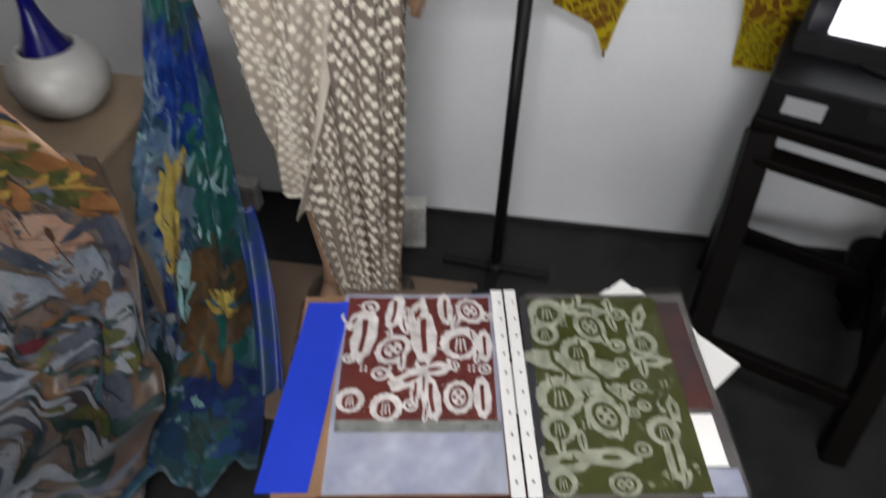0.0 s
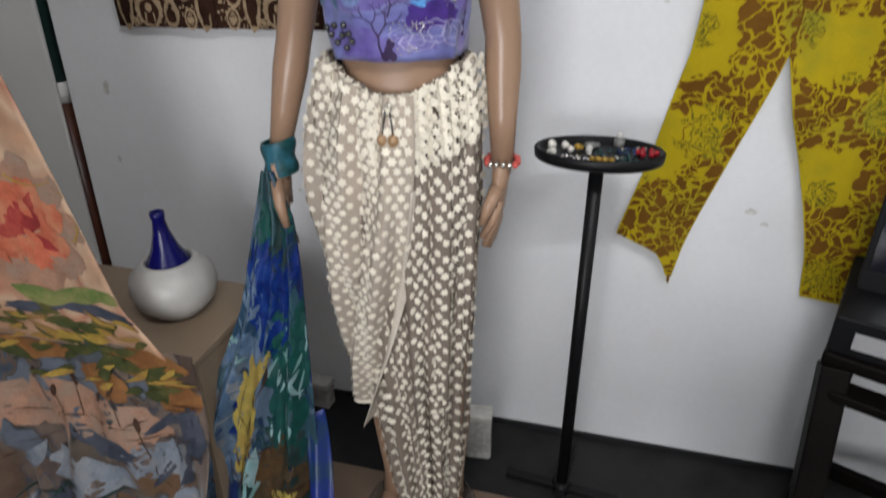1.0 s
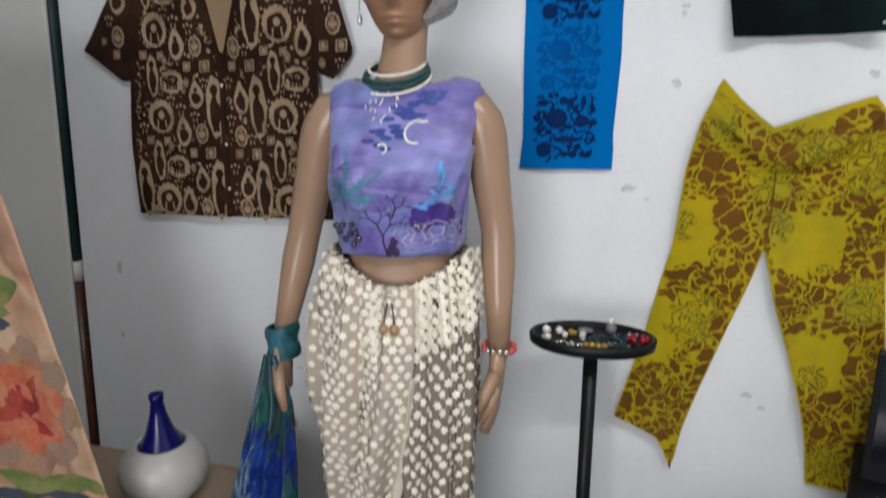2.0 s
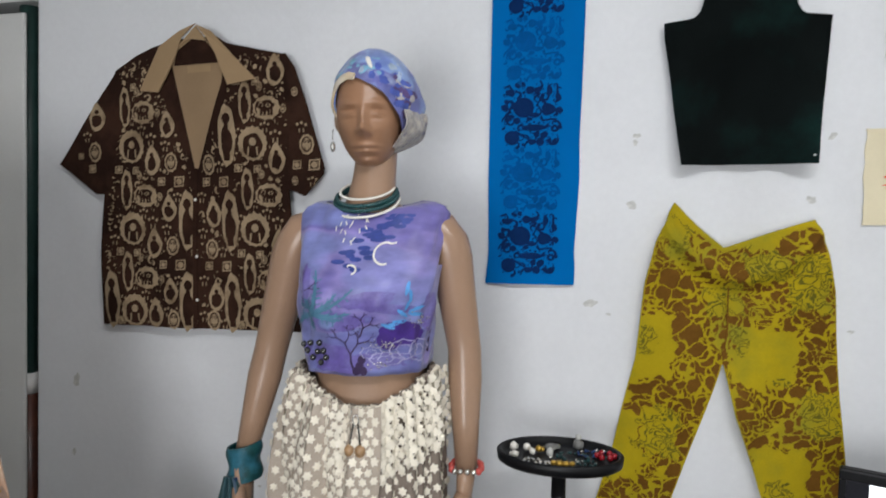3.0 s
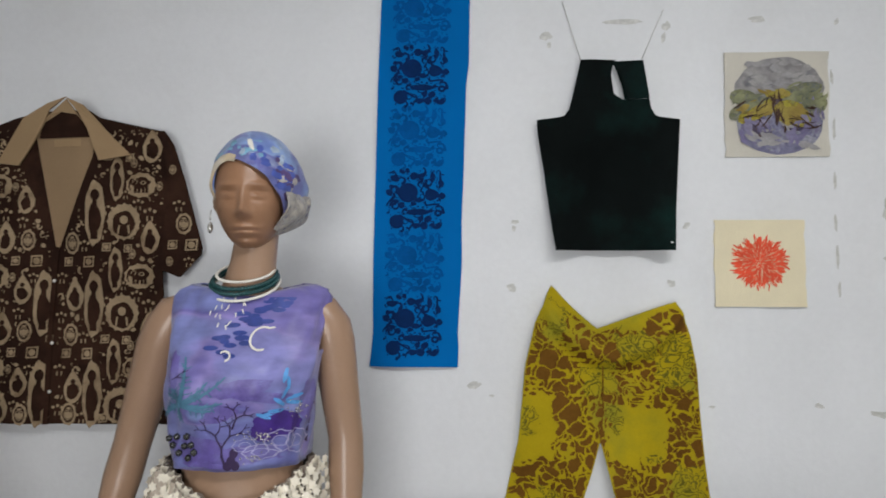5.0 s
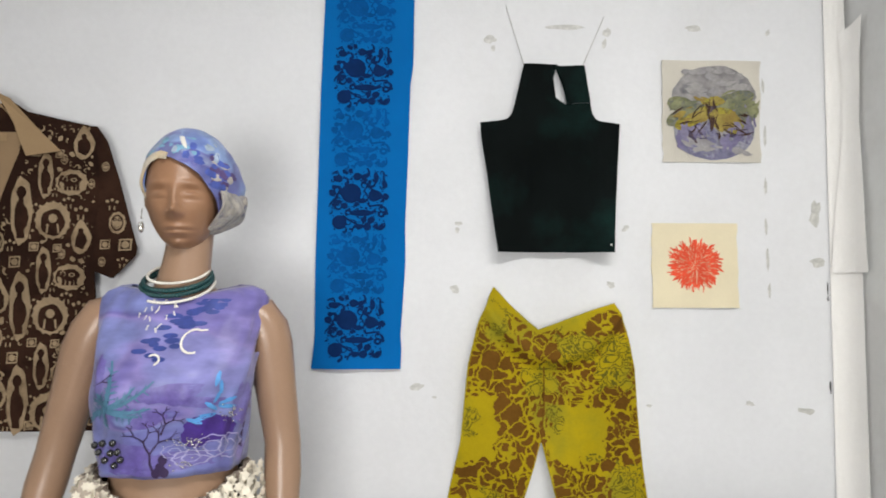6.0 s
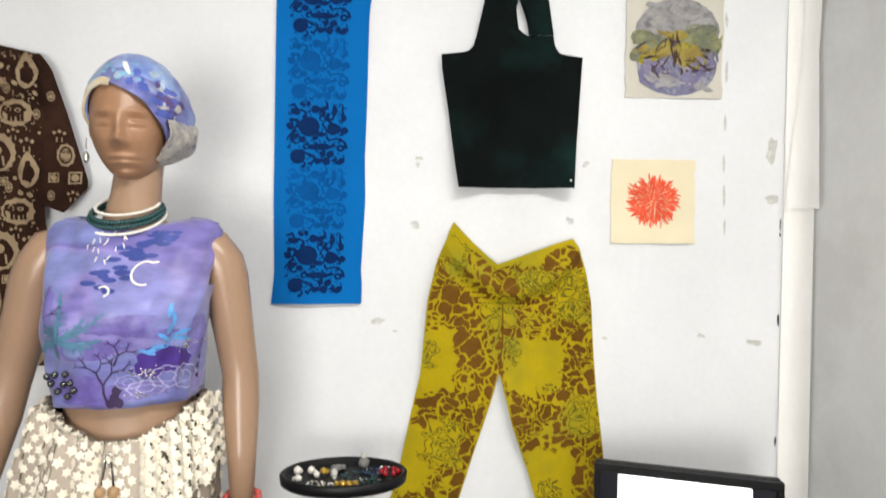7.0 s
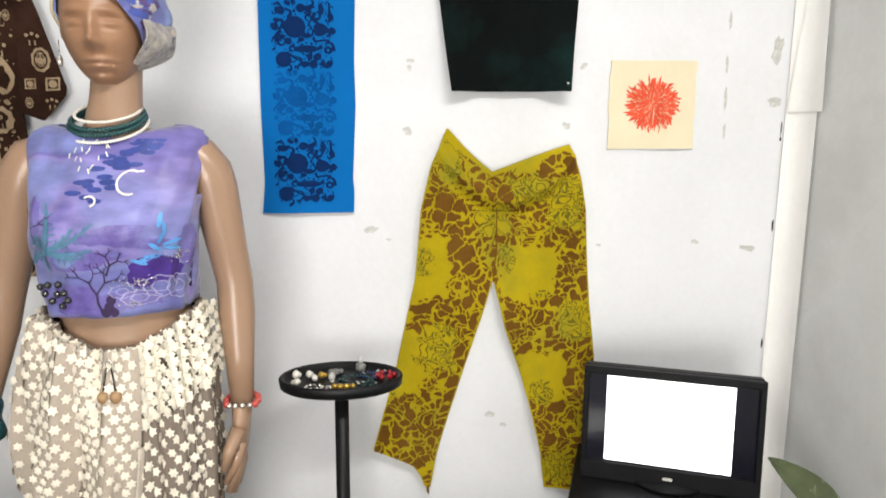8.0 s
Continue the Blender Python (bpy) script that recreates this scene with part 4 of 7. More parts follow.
# torso
loft(bm, [body_ring(bm, z, hw, hd, cx, cy) for z, hw, hd, cx, cy in (
    (0.80, 0.125, 0.105, 0, 0), (0.90, 0.140, 0.110, 0, 0.005), (1.00, 0.136, 0.100, 0, 0), (1.10, 0.122, 0.088, 0, -0.008), (1.17, 0.111, 0.082, 0, -0.010), (1.24, 0.108, 0.083, 0, -0.008),
    (1.33, 0.118, 0.098, 0, -0.015), (1.39, 0.122, 0.104, 0, -0.018), (1.45, 0.124, 0.080, 0, -0.003), (1.49, 0.118, 0.060, 0, 0.008), (1.52, 0.095, 0.050, 0, 0.012), (1.545, 0.060, 0.044, 0, 0.012))])
# neck
tube_path(bm, [(MX, MY + 0.014, 1.515), (MX + 0.003, MY + 0.010, 1.55), (MX + 0.008, MY + 0.008, 1.59), (MX + 0.012, MY + 0.010, 1.63), (MX + 0.014, MY + 0.014, 1.69)], [0.066, 0.051, 0.043, 0.041, 0.043], 28)
# legs
for sx in (-0.075, 0.07):
    x0, y0 = body_xy(0, 0, 0, sx, 0)
    tube_path(bm, [(x0, y0, 0.92), (x0, y0 - 0.005, 0.70), (x0 + 0.004, y0, 0.48), (x0 + 0.004, y0 + 0.012, 0.33), (x0 + 0.004, y0 + 0.015, 0.13), (x0 + 0.004, y0 + 0.005, 0.075)],
              [0.078, 0.072, 0.052, 0.052, 0.034, 0.036], 18)
    tube_path(bm, [(x0 + 0.004, y0 + 0.045, 0.055), (x0 + 0.004, y0, 0.058), (x0 + 0.004, y0 - 0.07, 0.040), (x0 + 0.004, y0 - 0.14, 0.032)], [0.028, 0.036, 0.034, 0.018], 14)


def arm(sh, el, wr, tip, thumb_side):
    s, e, r_ = Vector(sh), Vector(el), Vector(wr)
    mid = Vector((MX, MY + 0.008, 1.515))
    pts = [mid.lerp(s, 0.45) + Vector((0, 0, 0.004)), mid.lerp(s, 0.72) + Vector((0, 0, 0.004)), mid.lerp(s, 0.90), s + Vector((0, 0, -0.022)), s.lerp(e, 0.22), s.lerp(e, 0.5), s.lerp(e, 0.78), e, e.lerp(r_, 0.25), e.lerp(r_, 0.6), r_]
    tube_path(bm, [tuple(p) for p in pts], [0.034, 0.037, 0.041, 0.043, 0.0425, 0.039, 0.036, 0.034, 0.0345, 0.028, 0.021], 24)
    w, t = Vector(wr), Vector(tip)
    d = t - w
    palm = w + d * 0.48
    tube_path(bm, [tuple(w), tuple(w + d * 0.2), tuple(palm)], [0.019, 0.0165, 0.0155], 14, True, 1.75)
    side = Vector((0.25, -0.95, 0)) * 0.0125
    for i, (k, ln) in enumerate(((-1.4, 0.92), (-0.5, 1.0), (0.5, 0.97), (1.4, 0.85))):
        base = palm + side * k * 0.9 - d * 0.10
        end = w + d * ln + side * k * 0.75 + Vector((thumb_side * 0.008 * i, 0, 0))
        tube_path(bm, [tuple(base), tuple(base.lerp(end, 0.5) + Vector((thumb_side * -0.006, 0, 0))), tuple(end)], [0.0115, 0.0105, 0.007], 10)
    tb = w + d * 0.22 + Vector((0, -0.022, 0))
    tube_path(bm, [tuple(tb), tuple(tb + d * 0.2 + Vector((thumb_side * 0.012, -0.016, 0))), tuple(tb + d * 0.42 + Vector((thumb_side * 0.02, -0.012, 0)))], [0.015, 0.012, 0.008], 10)


ARM_L = ((-0.540, -0.400, 1.488), (-0.612, -0.385, 1.245), (-0.660, -0.42, 1.015), (-0.650, -0.455, 0.805))
ARM_R = ((-0.242, -0.352, 1.488), (-0.212, -0.330, 1.250), (-0.200, -0.375, 1.015), (-0.212, -0.405, 0.845))
arm(*ARM_L, 1)
arm(*ARM_R, -1)
body_faces = len(bm.faces)
# head: one swept form with brow, nose and lips
HX, HY, HZ = -0.384, -0.400, 1.724
HEAD_TURN = radians(9)


def head_point(a, t):
    """a: angle round, 270 degrees is the face; t: -1 chin to 1 crown."""
    z = 0.108 * t
    r = math.sqrt(max(0, 1 - t * t))
    wx, wy = 0.066 * r ** 0.8, 0.086 * r ** 0.75
    if t < 0:
        wx *= 1 - 0.14 * (-t) ** 1.6
        wy *= 1 - 0.08 * (-t)
    u, v = wx * math.cos(a), wy * math.sin(a)
    front = max(0.0, -math.sin(a))
    if front > 0:
        g = lambda x0, z0, sx, sz: math.exp(-((u - x0) / sx) ** 2 - ((z - z0) / sz) ** 2)
        v -= 0.019 * g(0, -0.044, 0.0085, 0.010) + 0.011 * g(0, -0.024, 0.0075, 0.022) + 0.006 * (g(0.011, -0.047, 0.006, 0.007) + g(-0.011, -0.047, 0.006, 0.007))
        v -= 0.0075 * g(0, -0.071, 0.020, 0.0045) + 0.0085 * g(0, -0.081, 0.016, 0.0050) - 0.003 * g(0, -0.0760, 0.024, 0.0018) - 0.004 * g(0, -0.090, 0.018, 0.005)
        v -= 0.008 * g(0, -0.100, 0.018, 0.010) + 0.0045 * (g(0.028, 0.004, 0.018, 0.006) + g(-0.028, 0.004, 0.018, 0.006))
        v += 0.0075 * (g(0.027, -0.013, 0.015, 0.010) + g(-0.027, -0.013, 0.015, 0.010))
        v -= 0.0082 * (g(0.027, -0.0155, 0.0115, 0.0055) + g(-0.027, -0.0155, 0.0115, 0.0055)) - 0.0022 * (g(0.027, -0.0075, 0.013, 0.0016) + g(-0.027, -0.0075, 0.013, 0.0016) + g(0.027, -0.0235, 0.012, 0.0016) + g(-0.027, -0.0235, 0.012, 0.0016)) + 0.005 * (g(0.040, -0.040, 0.02, 0.018) + g(-0.040, -0.040, 0.02, 0.018))
    ch, sh = math.cos(HEAD_TURN), math.sin(HEAD_TURN)
    return Vector((HX + u * ch - v * sh, HY + u * sh + v * ch, HZ + z))


NT, NA = 96, 128
rings = [[bm.verts.new(head_point(2 * math.pi * k / NA, -0.999 + 1.998 * j / NT)) for k in range(NA)] for j in range(NT + 1)]
before = set(bm.faces)
loft(bm, rings)
for f in bm.faces:
    if f not in before:
        f.material_index = 1
for sx in (-1, 1):
    ball(bm, (HX + sx * 0.071, HY + 0.012, HZ - 0.015), 0.022, 2, (0.35, 0.6, 1.0))
mannequin = part("mannequin", bm, [SKIN, FACE])
tagged(mannequin, "glossy tan shop mannequin standing with arms at its sides", "mannequin")


# blouse
def blouse_point(a, t):
    """t from the hem (0) to the neckline (1)."""
    z = 1.230 + 0.297 * t
    hw = interp(t, [(0, 0.120), (0.2, 0.124), (0.45, 0.133), (0.62, 0.138), (0.8, 0.142), (1.0, 0.146)])
    hd = interp(t, [(0, 0.098), (0.2, 0.108), (0.45, 0.126), (0.58, 0.127), (0.8, 0.092), (1.0, 0.068)])
    cy = interp(t, [(0, -0.012), (0.5, -0.018), (0.8, -0.004), (1.0, 0.010)])
    w = 0.0035 * math.sin(7 * a + 9 * t) + 0.002 * math.sin(17 * a - 14 * t)
    x, y = body_xy(a, hw + w, hd + w, 0.016 * max(0.0, t - 0.4) / 0.6, cy, 2.4)
    return Vector((x, y, z))


SATIN = watercolor("violet_blue_satin", [(0.185, 0.19, 0.49), (0.23, 0.26, 0.57), (0.29, 0.245, 0.57), (0.155, 0.135, 0.42), (0.24, 0.31, 0.61)], 5.0, 0.36, 3.0, 0.2, 0.9, (1, 1, 2.2))
blouse = thing("blouse", "sleeveless violet satin blouse with painted and beaded sea-garden motifs", "blouse", at=(MX, MY, 1.230))
OFF_B = Vector((MX, MY, 1.230))
bm = bmesh.new()
SEG = 72
rings = []
for j in range(25):
    row = []
    for k in range(SEG):
        a = 2 * math.pi * k / SEG
        row.append(bm.verts.new(blouse_point(a, j / 24 * 1.0)))
    rings.append(row)
for r, s in zip(rings, rings[1:]):
    for k in range(SEG):
        a = 2 * math.pi * (k + 0.5) / SEG
        j = rings.index(r)
        # arm holes at the sides of the upper part
        if j > 15 and abs(math.cos(a)) > 0.955:
            continue
        bm.faces.new((r[k], r[(k + 1) % SEG], s[(k + 1) % SEG], s[k]))
bmesh.ops.delete(bm, geom=[v for v in bm.verts if not v.link_faces], context="VERTS")
# shoulder yoke up to the neck opening
top = rings[-1]
yoke = []
for sc, dz in ((0.93, 0.013), (0.80, 0.022), (0.66, 0.024)):
    row = []
    for k in range(SEG):
        a = 2 * math.pi * k / SEG
        p = blouse_point(a, 1.0)
        c = Vector((MX, MY + 0.008, p.z))
        lift = dz * abs(math.cos(a)) ** 0.7 - (0.004 if math.sin(a) < 0 else 0) * (1 - sc) * 2
        q = c + (p - c) * sc
        row.append(bm.verts.new((q.x, q.y, p.z + lift)))
    yoke.append(row)
for r, s in zip([top] + yoke, yoke):
    for k in range(SEG):
        if r[k].is_valid and r[(k + 1) % SEG].is_valid:
            bm.faces.new((r[k], r[(k + 1) % SEG], s[(k + 1) % SEG], s[k]))
under(part("cloth", bm, SATIN, blouse, solid=0.003, split=False), OFF_B)


def on_blouse(lift=0.003):
    """Front of the blouse: x across (metres from the middle), z up from the hem."""
    def put(x, z):
        t = min(max(z / 0.297, 0.004), 1.0)
        hw = interp(t, [(0, 0.120), (0.2, 0.124), (0.45, 0.133), (0.62, 0.138), (0.8, 0.142), (1.0, 0.146)])
        u = min(max(x / hw, -0.97), 0.97)
        a = -math.acos(math.copysign(abs(u) ** 1.2, u))
        p = blouse_point(a, t)
        c = Vector((MX, MY, p.z))
        return p + (p - c).normalized() * lift
    return put


def cloth_mat(name, c, rough=0.6):
    return mat(name, c, rough, 0.2, 40, 0.15)


INDIGO, DEEPV, TEALP, SKYP, PLUM, LILAC = (cloth_mat("indigo_paint", (0.035, 0.06, 0.28)), cloth_mat("deep_violet_paint", (0.055, 0.02, 0.22)), cloth_mat("teal_thread", (0.085, 0.22, 0.34)),
                                    cloth_mat("sky_blue_paint", (0.10, 0.34, 0.72)), cloth_mat("dark_plum_paint", (0.035, 0.015, 0.07)), cloth_mat("pale_lilac_paint", (0.40, 0.38, 0.62)))
GUN = mat("gunmetal_bead", (0.10, 0.10, 0.10), 0.2, 0.2, 60, 0.0, metal=0.7)
rnd = random.Random(12)
bm = bmesh.new()
for _ in range(34):
    u = rnd.random()
    x = 0.055 - 0.095 * u + rnd.uniform(-0.028, 0.028)
    z = 0.300 - 0.095 * u + rnd.uniform(-0.010, 0.010)
    blob(bm, on_blouse(0.0030), x, z, 0.012 * rnd.uniform(0.7, 1.2), 0.0042, 10)
under(part("scale_motif", bm, INDIGO, blouse, "dark blue fish-scale patches"), OFF_B)["kind"] = "stuff"
bm = bmesh.new()
stroke(bm, on_blouse(0.0045), arc(0.033, 0.226, 0.019, 60, 290, 16, 0.019), 0.0034, 0.0034)
stroke(bm, on_blouse(0.0045), [(0.042, 0.243), (0.052, 0.244)], 0.003)
stroke(bm, on_blouse(0.0045), arc(-0.022, 0.198, 0.010, -70, 140, 10, 0.008), 0.0034)
for _ in range(16):
    x, z = -0.035 + rnd.uniform(-0.028, 0.03), 0.278 + rnd.uniform(-0.03, 0.022)
    stroke(bm, on_blouse(0.0045), [(x, z), (x + rnd.uniform(-0.006, 0.006), z - 0.008)], 0.002)
under(part("white_cord", bm, PEARL, blouse, "white beaded cord curls"), OFF_B)["kind"] = "stuff"
bm = bmesh.new()
cx, cz = -0.083, 0.118
for a, ln in ((78, 0.078), (70, 0.050), (18, 0.085), (28, 0.055), (-28, 0.052), (-14, 0.068), (200, 0.055), (188, 0.038), (140, 0.040), (112, 0.032), (250, 0.03)):
    pts = [(cx + ln * t * math.cos(radians(a + 16 * t)), cz + ln * t * math.sin(radians(a + 16 * t))) for t in (0, 0.2, 0.4, 0.6, 0.8, 1)]
    stroke(bm, on_blouse(0.0036), pts, 0.0085, 0.0025)
    for t in (0.35, 0.55, 0.75):
        x_, z_ = cx + ln * t * math.cos(radians(a + 16 * t)), cz + ln * t * math.sin(radians(a + 16 * t))
        for d_ in (-55, 50):
            stroke(bm, on_blouse(0.0038), [(x_, z_), (x_ + 0.012 * math.cos(radians(a + d_)), z_ + 0.012 * math.sin(radians(a + d_)))], 0.0024, 0.0014)
under(part("starfish_motif", bm, TEALP, blouse, "teal starfish embroidery"), OFF_B)["kind"] = "stuff"
bm = bmesh.new()
for x, z, a in ((0.085, 0.135, 60), (0.10, 0.125, 20), (0.075, 0.12, 140), (0.09, 0.15, 100), (0.07, 0.105, 180), (0.058, 0.10, 200), (0.10, 0.115, -10), (0.083, 0.165, 80), (0.05, 0.096, 160)):
    blob(bm, on_blouse(0.0036), x, z, 0.013, 0.0036, 10, 0.1, 0, radians(a), rnd)
under(part("blue_leaf_motif", bm, SKYP, blouse, "bright blue leaf sprigs"), OFF_B)["kind"] = "stuff"
bm = bmesh.new()
for x, z, w, h in ((0.07, 0.082, 0.036, 0.024), (0.052, 0.068, 0.022, 0.018), (0.092, 0.078, 0.02, 0.02)):
    blob(bm, on_blouse(0.0032), x, z, w, h, 26, 0.06, 9)
under(part("violet_flower", bm, DEEPV, blouse, "deep violet flower"), OFF_B)
bm = bmesh.new()
for x, z, w, h in ((0.075, 0.050, 0.024, 0.020), (0.045, 0.032, 0.03, 0.014), (0.10, 0.045, 0.018, 0.022), (0.02, 0.045, 0.02, 0.012)):
    blob(bm, on_blouse(0.0040), x, z, w, h, 30, 0.07, 8, 0, None, 0.90)
    blob(bm, on_blouse(0.0036), x, z, w * 0.5, h * 0.5, 20, 0.07, 6, 0, None, 0.85)
under(part("flower_outline", bm, LILAC, blouse, "pale lilac outlined flowers"), OFF_B)["kind"] = "stuff"


def coral(b, x, z, ang, ln, w, depth):
    x2, z2 = x + ln * math.cos(ang), z + ln * math.sin(ang)
    stroke(b, on_blouse(0.0034), [(x, z), ((x + x2) / 2 + rnd.uniform(-0.002, 0.002), (z + z2) / 2), (x2, z2)], w, w * 0.7)
    if depth:
        for d in (-0.7, 0.55):
            coral(b, x2, z2, ang + d + rnd.uniform(-0.25, 0.25), ln * 0.72, w * 0.75, depth - 1)


bm = bmesh.new()
for x, z, w, h, r_ in ((0.01, 0.145, 0.055, 0.014, 8), (0.05, 0.13, 0.05, 0.010, -6), (-0.02, 0.10, 0.03, 0.012, 20), (-0.06, 0.04, 0.05, 0.022, 0), (0.03, 0.03, 0.06, 0.016, 0), (-0.105, 0.17, 0.012, 0.035, 0), (0.12, 0.11, 0.012, 0.04, 0), (-0.04, 0.015, 0.06, 0.010, 0)):
    blob(bm, on_blouse(0.0024), x, z, w, h, 24, 0.16, 0, radians(r_), rnd)
o = under(part("violet_wash", bm, mat("violet_wash_paint", (0.135, 0.10, 0.36), 0.45, 0.3, 14, 0.1, second=(0.20, 0.18, 0.47), mix_size=18, mix_at=(0.4, 0.6)), blouse, "darker violet painted wash"), OFF_B)
o["kind"] = "stuff"
bm = bmesh.new()
coral(bm, -0.012, 0.012, 1.7, 0.032, 0.004, 4)
coral(bm, 0.0, 0.075, 1.2, 0.02, 0.0032, 3)
coral(bm, -0.115, 0.13, 1.4, 0.025, 0.0026, 3)
for x, z in ((-0.002, 0.02), (0.004, 0.01), (-0.008, 0.01), (0.002, 0.032), (0.125, 0.055), (0.123, 0.04), (0.127, 0.07), (-0.125, 0.015), (-0.13, 0.03)):
    blob(bm, on_blouse(0.0034), x, z, 0.007, 0.009, 10)
under(part("coral_motif", bm, PLUM, blouse, "dark plum branching coral"), OFF_B)["kind"] = "stuff"
bm = bmesh.new()
for x, z in ((-0.094, 0.058), (-0.078, 0.060), (-0.100, 0.042), (-0.083, 0.042), (-0.068, 0.046), (-0.09, 0.03), (-0.062, 0.034), (-0.076, 0.022), (-0.108, 0.052)):
    ball(bm, on_blouse(0.006)(x, z), 0.0068, 1)
under(part("metal_beads", bm, GUN, blouse, "gunmetal sewn-on beads"), OFF_B)["kind"] = "stuff"
bm = bmesh.new()
for _ in range(90):
    c = rnd.choice(((0.105, 0.100, 0.012, 0.012), (0.035, 0.062, 0.026, 0.008), (0.03, 0.022, 0.022, 0.007), (0.048, 0.058, 0.012, 0.01)))
    ball(bm, on_blouse(0.004)(c[0] + rnd.gauss(0, c[2] * 0.6), c[1] + rnd.gauss(0, c[3] * 0.6)), 0.0016, 1)
under(part("silver_beads", bm, SILVER, blouse, "sparkling silver seed beads"), OFF_B)["kind"] = "stuff"

# skirt: an under-skirt and a draped layer over it
def fold(a, t, k=1.0):
    return 0.010 * k * math.sin(13 * a + 3 * t) + 0.006 * k * math.sin(23 * a - 5 * t) + 0.004 * math.sin(41 * a)


def waist_z(a):
    f = max(0.0, -math.sin(a))
    return 1.226 - 0.052 * f ** 3


def under_point(a, t):
    """t from the waist (0) to the hem (1)."""
    z = waist_z(a) * (1 - t) + 0.10 * t
    hw = interp(t, [(0, 0.126), (0.1, 0.142), (0.25, 0.145), (0.5, 0.124), (0.75, 0.096), (1, 0.068)])
    hd = interp(t, [(0, 0.096), (0.1, 0.120), (0.25, 0.130), (0.5, 0.120), (1, 0.095)])
    cx = interp(t, [(0, 0.0), (0.3, 0.0), (0.6, 0.006), (1, 0.022)])
    w = fold(a, t, 1.15 * min(1, 0.3 + t))
    x, y = body_xy(a, hw + w, hd + w, cx, -0.012, 2.1)
    return Vector((x, y, z))


DRAPE_A0, DRAPE_A1 = radians(118), radians(284)


def drape_point(s, t):
    """The draped layer over the hip: s round from the back (0) to the middle of the front (1), t from the waist down to its slanting hem."""
    a = DRAPE_A0 + (DRAPE_A1 - radians(72) * t ** 2.2 - DRAPE_A0) * s
    low = 0.51 - 0.12 * s ** 1.5 + 0.02 * math.sin(9 * s)
    z = waist_z(a) * (1 - t) + low * t
    p = under_point(a, min(1.0, (waist_z(a) - z) / (waist_z(a) - 0.10)))
    q = body_xy(a, 0.132 - 0.020 * t + 0.004 * math.sin(math.pi * t), 0.112, -0.004 + 0.008 * t, -0.012, 2.1)
    mix = min(1, 0.2 + t)
    x, y = p.x * (1 - mix) + q[0] * mix, p.y * (1 - mix) + q[1] * mix
    out = Vector((x - MX, y - MY, 0)).normalized()
    w = 0.014 + 0.016 * math.sin(math.pi * min(1, t * 1.1)) + (0.022 * math.sin(9 * math.pi * s + 3.0 * t) + 0.007 * math.sin(23 * math.pi * s - 4 * t)) * min(1, 0.3 + 2.5 * t)
    w += 0.006 * math.sin(math.pi * min(1, t * 1.05)) * math.exp(-((s - 0.40) / 0.28) ** 2)
    return Vector((x, y, z)) + out * w


NETPALE = mat("pale_cream_net", (0.42, 0.355, 0.29), 0.9, 0.1, 9, 0.3, 300)
skirt = thing("draped_skirt", "sheer taupe wrap skirt covered with cream tufted flowers, draped in folds", "skirt", at=(MX, MY, 0.10))
OFF_S = Vector((MX, MY, 0.10))


def sheet(fn, nu, nv, closed=False):
    b = bmesh.new()
    g = [[b.verts.new(fn(i / nu, j / nv)) for i in range(nu if closed else nu + 1)] for j in range(nv + 1)]
    for j in range(nv):
        for i in range(nu):
            k = (i + 1) % nu if closed else i + 1
            b.faces.new((g[j][i], g[j][k], g[j + 1][k], g[j + 1][i]))
    return b


under(part("under_layer", sheet(lambda u, t: under_point(2 * math.pi * u, t), 150, 60, True), NET, skirt, solid=0.002, split=False), OFF_S)
under(part("draped_layer", sheet(drape_point, 90, 60), NETPALE, skirt, solid=0.002), OFF_S)


def tufts(fn, du, dv, u0, u1, r, rnd, skip=None):
    """Small six-lobed tufts standing on a surface fn(u, v)."""
    b = bmesh.new()
    nv = int(1 / dv)
    for j in range(nv):
        v = (j + 0.5) / nv
        n = int((u1 - u0) / du)
        for i in range(n):
            u = u0 + (u1 - u0) * (i + (0.5 if j % 2 else 0.0) + 0.25 + rnd.uniform(-0.09, 0.09)) / n
            if u > u1 or (skip and skip(u, v)):
                continue
            p = fn(u, v)
            e = 1e-3
            tu, tv = (fn(u + e, v) - p), (fn(u, min(v + e, 1)) - fn(u, min(v + e, 1) - e))
            if tu.length < 1e-9 or tv.length < 1e-9:
                continue
            tu.normalize()
            nn = tu.cross(tv).normalized()
            if nn.dot(Vector((p.x - MX, p.y - MY, 0))) < 0:
                nn = -nn
            tv = nn.cross(tu)
            rot, rr = rnd.uniform(0, 1.0), r * rnd.uniform(0.88, 1.1)
            c = b.verts.new(p + nn * 0.0042)
            ring = []
            for k in range(12):
                a = rot + 2 * math.pi * k / 12
                q = rr * (1.06 if k % 2 == 0 else 0.66)
                ring.append(b.verts.new(p + tu * q * math.cos(a) + tv * q * math.sin(a) + nn * 0.0026))
            for k in range(12):
                b.faces.new((ring[k], ring[(k + 1) % 12], c))
    return b


rnd = random.Random(21)
o = under(part("tufts_under", tufts(lambda u, t: under_point(2 * math.pi * u, t), 1 / 44, 0.0168, 0.0, 1.0, 0.0098, rnd), TUFT, skirt, "cream flower tufts", smooth=True), OFF_S)
o["kind"] = "stuff"
o = under(part("tufts_drape", tufts(drape_point, 1 / 27, 0.0215, 0.02, 0.985, 0.0090, rnd), TUFT, skirt, "cream flower tufts", smooth=True), OFF_S)
o["kind"] = "stuff"
under(part("edge_band", sheet(lambda u, t: drape_point(0.99 + 0.045 * u, 0.22 + 0.78 * t), 6, 50), mat("plain_cream_net", (0.58, 0.52, 0.44), 0.9, 0.1, 12, 0.3, 300), skirt, "plain cream border of the draped layer", solid=0.002, split=False), OFF_S)
bm = bmesh.new()
